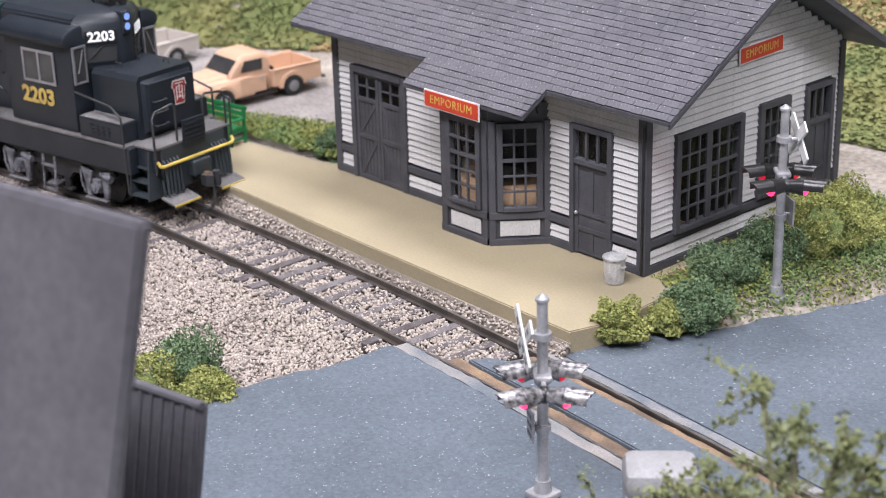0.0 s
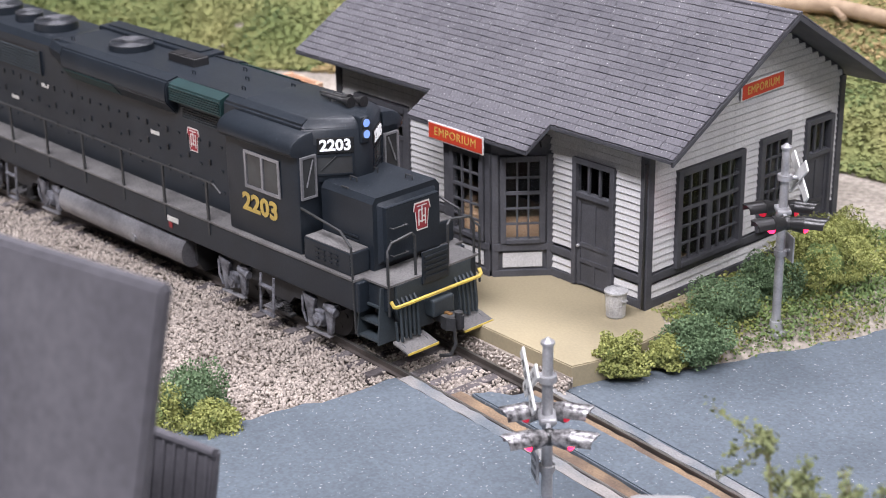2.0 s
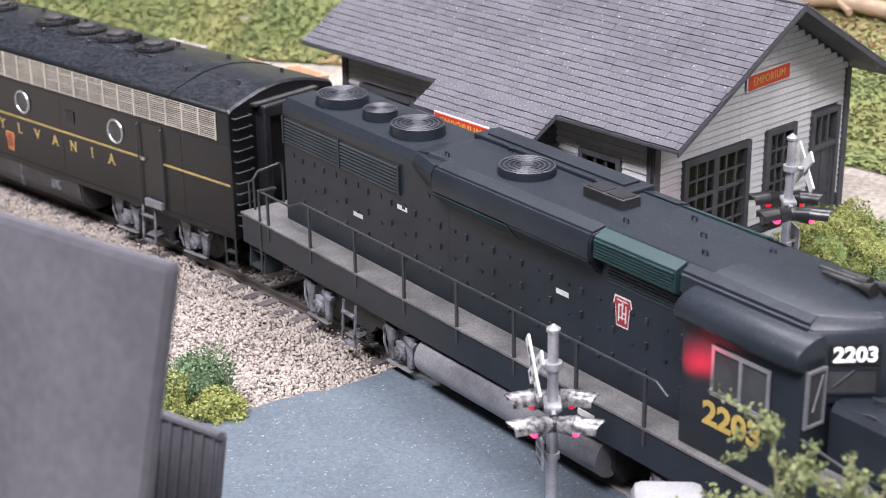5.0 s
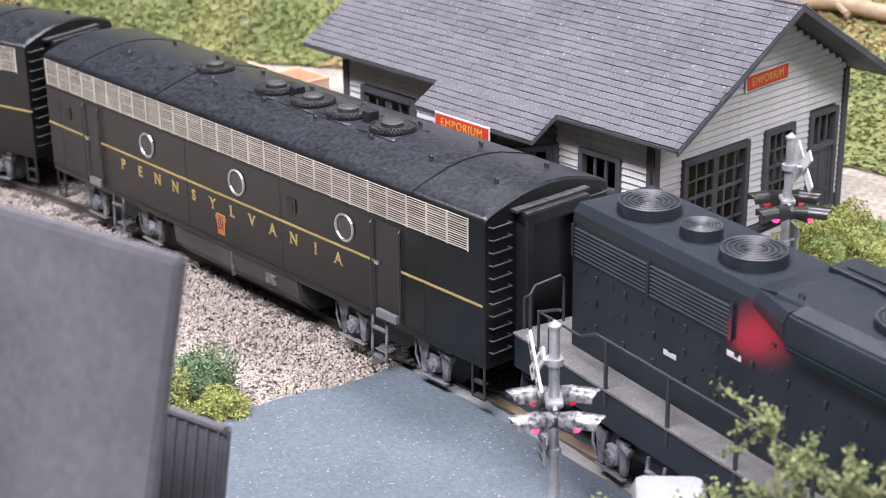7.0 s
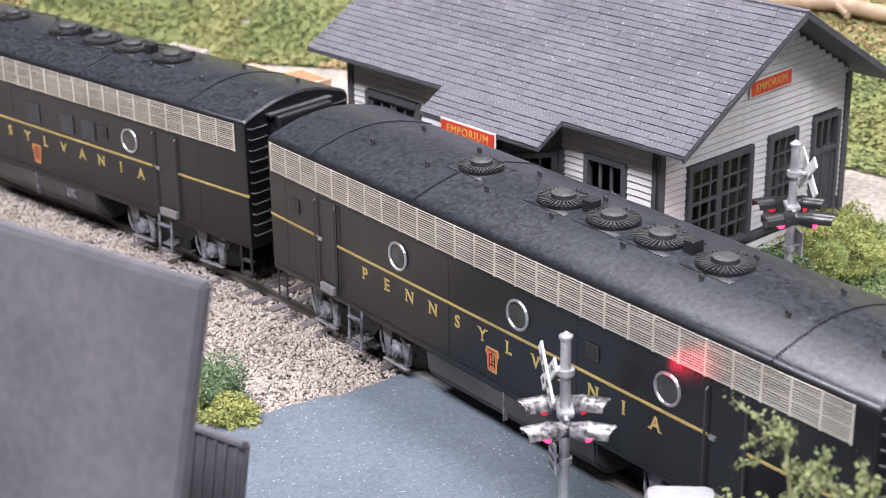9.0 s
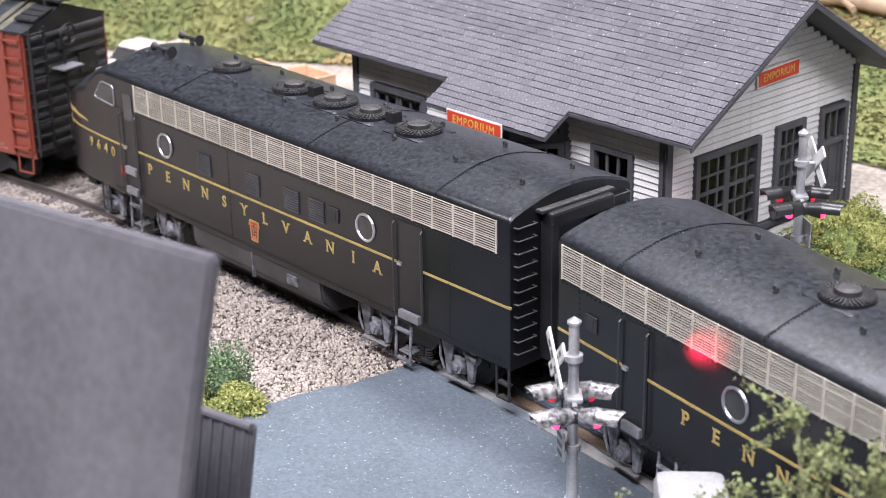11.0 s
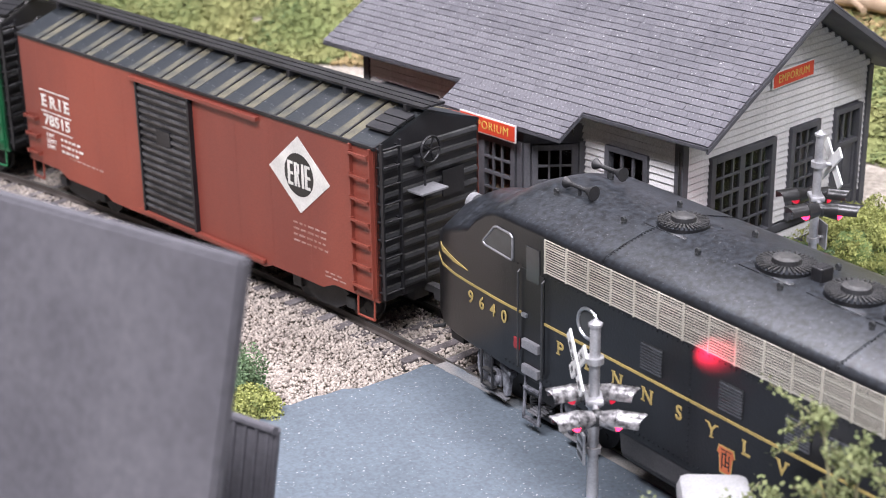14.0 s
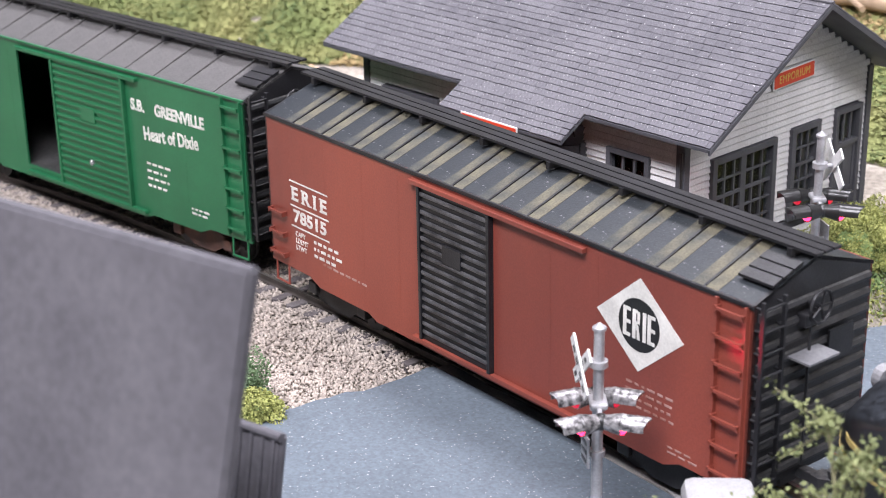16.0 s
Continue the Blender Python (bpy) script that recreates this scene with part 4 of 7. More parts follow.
def coupler(car, x, sgn):
    bm = bmesh.new()
    box(bm, min(x, x + sgn * 0.5), max(x, x + sgn * 0.5), -0.11, 0.11, 0.82, 1.02, 0.03)
    prism(bm, [(x + sgn * 0.42, -0.20), (x + sgn * 0.62, -0.22), (x + sgn * 0.80, -0.10), (x + sgn * 0.70, -0.04), (x + sgn * 0.62, 0.06), (x + sgn * 0.82, 0.16), (x + sgn * 0.72, 0.26), (x + sgn * 0.42, 0.16)], 0.76, 1.06, "z")
    k = part("coupler", bm, M_frame, car, "black knuckle coupler")
    bm = bmesh.new()
    rod(bm, (x + sgn * 0.66, 0.15, 0.72), (x + sgn * 0.66, 0.15, 1.12), 0.10, n=12)
    part("knuckle", bm, M_frame, k, "", True)
    bm = bmesh.new()
    pipe(bm, [(x + sgn * 0.62, 0.02, 0.8), (x + sgn * 0.70, 0.0, 0.40), (x + sgn * 0.64, -0.10, 0.14), (x + sgn * 0.40, -0.22, 0.08)], 0.045)
    part("air_hose", bm, M_rail_dk, car)


def keystone(car, x, y, z, size, fill, m, rim=None, mark=None):
    """A keystone-shaped emblem as plain shapes."""
    q = size / 2
    at = Matrix.Translation((x, y, z)) @ m
    for name, k, d, mt in (("emblem", 1.0, 0.004, rim or M_whitelet), ("emblem_field", 0.90, 0.007, fill)):
        bm = bmesh.new()
        w = q * k
        prism(bm, [(-w * 0.60, -w * 1.15), (w * 0.60, -w * 1.15), (w * 0.76, w * 0.45), (w * 0.98, w * 0.5), (w * 0.80, w * 1.15), (-w * 0.80, w * 1.15), (-w * 0.98, w * 0.5), (-w * 0.76, w * 0.45)], 0, d, "z")
        bmesh.ops.transform(bm, matrix=at, verts=bm.verts)
        e = part(name, bm, mt, car, "keystone emblem with a thin white rim" if k == 1.0 else "")
    bm = bmesh.new()
    for x0, x1, z0, z1 in ((-0.42, -0.30, -0.75, 0.55), (-0.06, 0.06, -0.55, 0.75), (0.30, 0.42, -0.75, 0.55), (-0.42, 0.12, 0.45, 0.56), (-0.06, 0.42, -0.12, 0.0), (-0.42, 0.3, -0.48, -0.38), (-0.55, 0.55, 0.80, 0.88)):
        box(bm, q * x0, q * x1, q * z0, q * z1, 0.007, 0.010)
    bmesh.ops.transform(bm, matrix=at, verts=bm.verts)
    part("emblem_mark", bm, mark or M_whitelet, car)


def fan(car, x, y, z, r, material, rings=True, spokes=0, deep=0.1):
    bm = bmesh.new()
    rod(bm, (x, y, z - deep), (x, y, z + (0.11 if rings else 0.035)), r * 1.03, r, n=28)
    if not rings:
        box(bm, x - r * 1.12, x + r * 1.12, y - r * 1.05, y + r * 1.05, z - 0.12, z - 0.035, 0.02)
    f = part("fan_housing", bm, material, car, "round roof fan", True)
    bm = bmesh.new()
    if rings:
        for k in range(5):
            rr = r * (0.95 - 0.17 * k)
            n = 28
            for i in range(n):
                a, b = 2 * math.pi * i / n, 2 * math.pi * (i + 1) / n
                rod(bm, (x + rr * math.cos(a), y + rr * math.sin(a), z + 0.13), (x + rr * math.cos(b), y + rr * math.sin(b), z + 0.13), 0.022, n=4)
        rod(bm, (x, y, z + 0.1), (x, y, z + 0.15), r * 0.22, n=14)
    else:
        rod(bm, (x, y, z + 0.03), (x, y, z + 0.15), r * 0.50, r * 0.46, n=20)
        rod(bm, (x, y, z + 0.15), (x, y, z + 0.18), r * 0.46, r * 0.30, n=20)
        for i in range(spokes):
            a = 2 * math.pi * i / spokes
            box(bm, r * 0.50, r * 0.99, -0.016, 0.016, 0.03, 0.075, 0, Matrix.Translation((x, y, z)) @ Matrix.Rotation(a, 4, "Z"))
    part("fan_grille", bm, M_fanring if rings else M_frame, f)


def gp_loco():
    c = thing("diesel_locomotive", "dark green-black road switcher locomotive numbered 2203 on the track", "locomotive", "train")
    # underframe and deck
    bm = bmesh.new()
    box(bm, -10.95, 8.5, -1.72, 1.72, 1.22, 1.93, 0.03)
    box(bm, 8.5, 9.15, -1.42, 1.42, 1.35, 1.93, 0.03)
    part("side_sill", bm, M_loco, c, "deep black side sill")
    bm = bmesh.new()
    box(bm, -10.95, 8.4, -1.75, 1.75, 1.94, 1.99)
    box(bm, 8.4, 9.2, -1.46, 1.46, 1.94, 1.99)
    part("walkway", bm, M_walk, c, "grey dusty walkway deck")
    # long hood with chamfered top edges
    def hood(x0, x1, w, z0, z1, ch, name, label="", m=M_loco):
        b_ = bmesh.new()
        prism(b_, [(-w, z0), (w, z0), (w, z1 - ch), (w - ch * 0.9, z1), (-w + ch * 0.9, z1), (-w, z1 - ch)], x0, x1)
        bmesh.ops.bevel(b_, geom=[e for e in b_.edges if abs(e.verts[0].co.x - e.verts[1].co.x) < 1e-5], offset=0.06, segments=2, affect="EDGES")
        return part(name, b_, m, c, label, True)
    h = hood(-4.35, 3.9, 1.057, 1.99, 5.02, 0.14, "long_hood", "long dark hood with dusty roof")
    hood(-9.9, -3.4, 1.06, 1.99, 4.93, 0.16, "rear_hood", "lower rear hood under the radiator fans")
    bm = bmesh.new()
    prism(bm, [(-5.0, 4.90), (-4.34, 5.015), (-4.2, 5.015), (-4.2, 4.7), (-5.0, 4.7)], -0.90, 0.90, "y")
    part("roof_ramp", bm, M_loco, c)
    # radiator louvres on the rear
    for s in (-1, 1):
        bm = bmesh.new()
        box(bm, -9.82, -5.18, min(s * 1.04, s * 1.072), max(s * 1.04, s * 1.072), 3.88, 4.55)
        rg = part("radiator_grille", bm, M_black, h, "horizontal radiator louvres")
        for k in range(8):
            bm = bmesh.new()
            prism(bm, [(s * 1.07, 3.915 + k * 0.078), (s * 1.11, 3.90 + k * 0.078), (s * 1.11, 3.918 + k * 0.078), (s * 1.07, 3.94 + k * 0.078)], -9.8, -5.22)
            part("slat", bm, M_pilot, rg)
        for xx in (-9.82, -7.5, -5.22):
            bm = bmesh.new()
            box(bm, xx, xx + 0.07, min(s * 1.05, s * 1.13), max(s * 1.05, s * 1.13), 3.88, 4.55)
            part("grille_post", bm, M_loco, rg)
    # hood doors: latches and hinges
    xx = -9.45
    while xx < 3.4:
        zt = 3.78 if xx < -5 else 4.25
        for s in (-1, 1):
            for zz in (2.45, 3.0, 3.6, zt - 0.12):
                bm = bmesh.new()
                box(bm, xx - 0.05, xx + 0.05, min(s * 1.05, s * 1.085), max(s * 1.05, s * 1.085), zz, zz + 0.06, 0.008)
                part("door_hinge", bm, M_loco, h)
            for zz in (2.55, 3.08, 3.55):
                bm = bmesh.new()
                box(bm, xx + 0.36, xx + 0.43, min(s * 1.05, s * 1.10), max(s * 1.05, s * 1.10), zz, zz + 0.14, 0.01)
                part("door_latch", bm, M_frame, h)
        xx += 0.88
    # dynamic brake flares and the dark teal louvres under them
    for s in (-1, 1):
        bm = bmesh.new()
        prism(bm, [(s * 0.9, 5.06), (s * 1.30, 4.98), (s * 1.40, 4.82), (s * 1.40, 4.45), (s * 1.06, 4.08)], -3.65, 1.15)
        bmesh.ops.bevel(bm, geom=bm.edges[:], offset=0.04, segments=2, affect="EDGES")
        part("brake_blister", bm, M_loco, c, "flared brake housing", True)
        bm = bmesh.new()
        prism(bm, [(s * 1.0, 5.03), (s * 1.28, 4.93), (s * 1.30, 4.52), (s * 1.05, 4.45)], 1.17, 3.25)
        part("air_intake", bm, M_teal, c, "dark teal louvred intake")
        bm = bmesh.new()
        for k in range(6):
            box(bm, 1.2, 3.22, min(s * 1.28, s * 1.33), max(s * 1.28, s * 1.33), 4.55 + k * 0.06, 4.58 + k * 0.06)
        part("louvre", bm, M_teal, c)
        bm = bmesh.new()
        prism(bm, [(s * 0.95, 5.05), (s * 1.22, 4.92), (s * 1.25, 4.52), (s * 1.0, 4.42)], 3.27, 6.2)
        bmesh.ops.bevel(bm, geom=bm.edges[:], offset=0.05, segments=2, affect="EDGES")
        part("roof_side", bm, M_loco, c, "", True)
        # sloping transition from the rear hood, and the louvre panel below the intake
        bm = bmesh.new()
        loft(bm, [[(x, s * 0.72, 4.925 + 0.075 * k), (x, s * (0.91 + 0.36 * k), 4.925 + 0.055 * k), (x, s * (1.05 + 0.33 * k), 4.77 + 0.05 * k), (x, s * (1.05 + 0.30 * k), 4.66 - 0.18 * k), (x, s * 1.0, 4.55 - 0.45 * k)] for x, k in ((-4.75, 0.0), (-3.66, 1.0))])
        part("hood_transition", bm, M_loco, c, "", True)
        bm = bmesh.new()
        for k in range(6):
            box(bm, 1.35, 3.5, min(s * 1.055, s * 1.085), max(s * 1.055, s * 1.085), 4.06 + k * 0.065, 4.09 + k * 0.065)
        part("louvre", bm, M_pilot, c)
        bm = bmesh.new()
        prism(bm, [(s * 1.405, 4.46), (s * 1.41, 4.44), (s * 1.13, 4.13), (s * 1.10, 4.13)], -3.55, -1.2)
        part("lower_louvre", bm, M_teal, c, "dark teal strip under the brake housing")
    # raised hatch beside the front fan
    bm = bmesh.new()
    box(bm, -4.6, 0.2, 0.55, 1.28, 4.9, 5.10, 0.03)
    box(bm, -4.3, -0.1, 0.70, 1.15, 5.06, 5.14)
    part("roof_hatch", bm, M_loco, c, "raised dark roof hatch")
    for x, r in ((-8.69, 0.62), (-7.18, 0.40), (-5.77, 0.62), (-2.09, 0.60)):
        fan(c, x, -0.10, 5.02 if x < -5 else 5.05, r, M_loco, deep=0.12)
    bm = bmesh.new()
    box(bm, -0.40, 0.72, -0.12, 0.36, 5.0, 5.22, 0.02)
    stack = part("exhaust_outlet", bm, M_frame, c, "low rectangular exhaust stack")
    for k in range(2):
        bm = bmesh.new()
        box(bm, -0.35 + k * 0.54, 0.13 + k * 0.54, -0.07, 0.31, 5.215, 5.235)
        part("stack_opening", bm, M_black, stack)
    for x, y in ((-3.9, -0.75), (-3.3, 0.5), (1.2, -0.5), (1.9, 0.6), (3.2, -0.5), (3.9, 0.5), (2.6, 0.1)):
        bm = bmesh.new()
        pipe(bm, [(x - 0.06, y, 5.0), (x - 0.06, y, 5.1), (x + 0.06, y, 5.1), (x + 0.06, y, 5.0)], 0.018)
        part("lift_ring", bm, M_loco, c)
    # cab: side eaves below a central raised roof with a faceted front
    bm = bmesh.new()
    box(bm, 3.75, 6.44, -1.60, 1.60, 1.99, 4.50, 0.05)
    cab = part("cab", bm, M_loco, c, "boxy dark cab", True)
    for s in (-1, 1):
        bm = bmesh.new()
        prof = [(1.58, 4.30), (1.72, 4.32), (1.80, 4.42), (1.79, 4.54), (1.70, 4.66), (1.55, 4.75), (1.36, 4.80), (1.10, 4.82), (1.10, 4.30)]
        loft(bm, [[(x, s * (1.1 + (y - 1.1) * k), 4.30 + (z - 4.30) * k) for y, z in prof] for x, k in ((3.70, 0.97), (3.74, 1.0), (6.30, 1.0), (6.40, 0.96), (6.44, 0.86))])
        part("cab_eave", bm, M_loco, cab, "rounded overhanging cab eave", True)
    bm = bmesh.new()
    def plan(z, k, back=0.0):
        return [(3.85, -1.22 * k, z), (6.28 - back, -1.22 * k, z), (6.97 - back, -0.24, z), (6.97 - back, 0.24, z), (6.28 - back, 1.22 * k, z), (3.85, 1.22 * k, z)]
    loft(bm, [plan(3.60, 1.0), plan(4.84, 1.0), plan(5.00, 0.86, 0.10), plan(5.05, 0.76, 0.22)])
    bmesh.ops.bevel(bm, geom=[e for e in bm.edges if min(v.co.z for v in e.verts) > 4.8], offset=0.03, segments=2, affect="EDGES")
    part("cab_roof", bm, M_loco, cab, "raised roof with a faceted front over the windscreen", True)
    for s in (-1, 1):
        y = s * 1.62
        bm = bmesh.new()
        box(bm, 4.55, 5.76, min(y, y - s * 0.02), max(y, y - s * 0.02), 3.25, 4.05)
        w = part("cab_side_window", bm, M_cabglass, cab, "grey sliding pane")
        for a, b, z0, z1 in ((4.5, 5.80, 4.03, 4.10), (4.5, 5.80, 3.19, 3.26), (4.5, 4.57, 3.26, 4.03), (5.73, 5.80, 3.26, 4.03), (5.12, 5.19, 3.26, 4.03)):
            bm = bmesh.new()
            box(bm, a, b, min(y, y + s * 0.03), max(y, y + s * 0.03), z0, z1)
            part("window_frame", bm, M_tank, w)
        mm = Matrix.Translation((5.0, s * 1.625, 2.80)) @ (FRONT if s < 0 else Matrix.Rotation(radians(180), 4, "Z") @ FRONT)
        letters("2203", 0.59, M_dullgold2, cab, mm, "road_number", bold=0.022, squeeze=1.12)
        keystone(c, 1.75, s * 1.07, 3.58, 0.52, M_keyred, FRONT if s < 0 else Matrix.Rotation(radians(180), 4, "Z") @ FRONT)
        # windscreen each side of the nose
        bm = bmesh.new()
        box(bm, 6.42, 6.47, min(s * 1.12, s * 1.50), max(s * 1.12, s * 1.50), 3.35, 4.25)
        w2 = part("windscreen", bm, M_cabglass, cab, "dark windscreen pane")
        for a, b, z0, z1 in ((1.08, 1.13, 3.3, 4.3), (1.50, 1.55, 3.3, 4.3), (1.13, 1.5, 3.3, 3.35), (1.13, 1.5, 4.25, 4.3)):
            bm = bmesh.new()
            box(bm, 6.44, 6.50, min(s * a, s * b), max(s * a, s * b), z0, z1)
            part("window_frame", bm, M_tank, w2)
        bm = bmesh.new()
        rod(bm, (6.51, s * 1.2, 4.2), (6.52, s * 1.42, 3.6), 0.02, n=5)
        part("wiper", bm, M_tank, w2)
        # angled middle panes and the number boards above them
        face = Matrix.Translation((6.625, s * 0.73, 0)) @ Matrix.Rotation(radians(s * 35.2), 4, "Z")
        bm = bmesh.new()
        box(bm, -0.02, 0.012, -0.48, 0.48, 3.80, 4.20, 0, face)
        w3 = part("windscreen", bm, M_cabglass, cab, "dark windscreen pane")
        for a, b, z0, z1 in ((-0.53, -0.48, 3.76, 4.24), (0.48, 0.53, 3.76, 4.24), (-0.48, 0.48, 3.76, 3.80), (-0.48, 0.48, 4.20, 4.24)):
            bm = bmesh.new()
            box(bm, -0.02, 0.03, a, b, z0, z1, 0, face)
            part("window_frame", bm, M_loco, w3)
        bm = bmesh.new()
        rod(bm, face @ Vector((0.03, 0.1, 4.2)), face @ Vector((0.04, -0.25, 3.9)), 0.016, n=5)
        part("wiper", bm, M_rail_dk, w3)
        bm = bmesh.new()
        box(bm, -0.02, 0.035, -0.43 - s * 0.10, 0.43 - s * 0.10, 4.28, 4.64, 0.01, face)
        nb = part("number_board", bm, M_boardlit, cab, "black number board with lit numerals")
        letters("2203", 0.36, M_numlit, nb, face @ Matrix.Translation((0.04, -s * 0.10, 4.46)) @ SIDE, "board_number", bold=0.012, squeeze=1.0)
    bm = bmesh.new()
    box(bm, 6.6, 7.03, -0.15, 0.15, 4.44, 5.06, 0.04)
    hl = part("headlight", bm, M_loco, c, "twin headlight with lit bluish lamps")
    for z in (4.92, 4.66):
        bm = bmesh.new()
        rod(bm, (7.0, 0, z), (7.06, 0, z), 0.125, n=16)
        part("lamp_rim", bm, M_rail_dk, hl)
        bm = bmesh.new()
        rod(bm, (7.02, 0, z), (7.075, 0, z), 0.095, n=16)
        part("lamp", bm, M_headlight, hl, "lit white-blue lamp")
    # horns
    for y, x0 in ((0.28, 5.2), (0.55, 5.35), (0.42, 5.0)):
        bm = bmesh.new()
        rod(bm, (x0, y, 5.16), (x0 + 0.75, y, 5.16), 0.035, 0.05, n=10)
        rod(bm, (x0 + 0.75, y, 5.16), (x0 + 1.05, y, 5.16), 0.05, 0.14, n=14)
        rod(bm, (x0 + 0.3, y, 5.0), (x0 + 0.3, y, 5.16), 0.03, n=6)
        part("horn", bm, M_frame, c, "black air horn")
    # short hood
    b_ = bmesh.new()
    prism(b_, [(-1.06, 1.99), (1.06, 1.99), (1.06, 3.55), (0.95, 3.68), (-0.95, 3.68), (-1.06, 3.55)], 6.6, 8.55)
    bmesh.ops.bevel(b_, geom=[e for e in b_.edges if min(v.co.x for v in e.verts) > 8.5], offset=0.22, segments=3, affect="EDGES")
    nose = part("short_hood", b_, M_loco, c, "low dark nose with dusty top", True)
    for p in ((7.1, -0.5, 3.68), (7.9, 0.5, 3.68), (6.95, 0.3, 3.68), (7.3, -0.95, 3.6)):
        bm = bmesh.new()
        pipe(bm, [(p[0] - 0.1, p[1], p[2]), (p[0] - 0.1, p[1], p[2] + 0.1), (p[0] + 0.12, p[1], p[2] + 0.1), (p[0] + 0.12, p[1], p[2])], 0.018)
        part("grab_iron", bm, M_rail_dk, nose)
    for z in (2.35, 2.7, 3.0):
        bm = bmesh.new()
        pipe(bm, [(8.56, -0.75, z), (8.66, -0.75, z), (8.66, -0.3, z), (8.56, -0.3, z)], 0.02)
        part("grab_iron", bm, M_rail_dk, nose)
    for s in (-1, 1):
        bm = bmesh.new()
        for q in range(6):
            box(bm, 7.35, 7.85, min(s * 1.06, s * 1.09), max(s * 1.06, s * 1.09), 2.2 + q * 0.09, 2.24 + q * 0.09)
        part("louvre", bm, M_loco, nose)
        bm = bmesh.new()
        box(bm, 6.6, 8.2, min(s * 1.06, s * 1.66), max(s * 1.06, s * 1.66), 1.99, 2.52, 0.03)
        bb = part("battery_box", bm, M_loco, c, "box beside the nose with louvres")
        bm = bmesh.new()
        box(bm, 6.63, 8.17, min(s * 1.09, s * 1.64), max(s * 1.09, s * 1.64), 2.525, 2.545)
        part("box_lid", bm, M_walk, bb)
        bm = bmesh.new()
        for q in range(4):
            for r_ in range(3):
                box(bm, 7.0 + q * 0.22, 7.12 + q * 0.22, min(s * 1.66, s * 1.69), max(s * 1.66, s * 1.69), 2.12 + r_ * 0.11, 2.16 + r_ * 0.11)
        part("louvre", bm, M_loco, bb)
    keystone(nose, 8.57, 0.25, 3.05, 0.58, M_keyred, SIDE)
    # front platform, pilot, steps
    bm = bmesh.new()
    prism(bm, [(-1.22, 1.95), (1.22, 1.95), (1.22, 1.25), (0.95, 0.72), (-0.95, 0.72), (-1.22, 1.25)], 9.06, 9.20)
    bmesh.ops.bevel(bm, geom=bm.edges[:], offset=0.03, segments=1, affect="EDGES")
    pl = part("pilot", bm, M_pilot, c, "blue-grey front pilot sheet")
    bm = bmesh.new()
    box(bm, 8.3, 9.06, -1.05, 1.05, 0.7, 1.5)
    part("buffer_beam", bm, M_frame, c)
    bm = bmesh.new()
    box(bm, 9.20, 9.25, -0.42, 0.42, 1.75, 2.52, 0.02)
    ds = part("drop_step", bm, M_loco, c, "folded dark drop step")
    for k in range(5):
        bm = bmesh.new()
        box(bm, 9.25, 9.275, -0.36, 0.36, 1.88 + k * 0.12, 1.93 + k * 0.12)
        part("tread_rib", bm, M_loco, ds)
    bm = bmesh.new()
    box(bm, 9.19, 9.50, -0.34, 0.34, 1.00, 1.42, 0.05)
    part("coupler_pocket", bm, M_pilot, pl)
    for s in (-1, 1):
        for k in range(5):
            bm = bmesh.new()
            yy = s * (0.66 + k * 0.13)
            pipe(bm, [(9.18, yy, 1.62), (9.28, yy, 1.50), (9.33, yy + s * 0.02, 1.1), (9.36, yy + s * 0.03, 0.68 + 0.05 * (k % 2))], 0.038)
            part("brake_hose", bm, M_pilot, pl)
        bm = bmesh.new()
        prism(bm, [(9.22, 0.62), (9.70, 0.50), (9.71, 0.54), (9.22, 0.67)], min(s * 0.42, s * 1.38), max(s * 0.42, s * 1.38), "y")
        fs = part("foot_board", bm, M_walk, c, "grey foot board with a yellow edge")
        bm = bmesh.new()
        box(bm, 9.705, 9.73, min(s * 0.42, s * 1.38), max(s * 0.42, s * 1.38), 0.49, 0.54)
        part("edge", bm, M_yellow, fs)
        for yy in (0.55, 1.25):
            bm = bmesh.new()
            pipe(bm, [(9.2, s * yy, 1.1), (9.26, s * yy, 0.62), (9.5, s * yy, 0.57)], 0.035)
            part("hanger", bm, M_pilot, fs)
        for xb in (8.65, -10.5):
            for q, z in enumerate((0.62, 1.0, 1.38)):
                bm = bmesh.new()
                box(bm, xb - 0.32, xb + 0.32, min(s * 1.12, s * (1.60 - 0.06 * q)), max(s * 1.12, s * (1.60 - 0.06 * q)), z, z + 0.05)
                part("step", bm, M_pilot, c)
            for q in (-0.34, 0.34):
                bm = bmesh.new()
                prism(bm, [(s * 1.1, 0.58), (s * 1.62, 0.58), (s * 1.62, 0.72), (s * 1.50, 1.9), (s * 1.1, 1.9)], xb + q - 0.025, xb + q + 0.025)
                part("step_side", bm, M_pilot, c)
    bm = bmesh.new()
    pipe(bm, [(9.26, -1.44, 1.66), (9.34, -1.42, 1.54), (9.36, -1.34, 1.52), (9.36, 1.30, 1.52), (9.34, 1.38, 1.56), (9.26, 1.40, 1.66)], 0.045)
    part("yellow_bar", bm, M_yellow, c, "yellow uncoupling bar across the front")
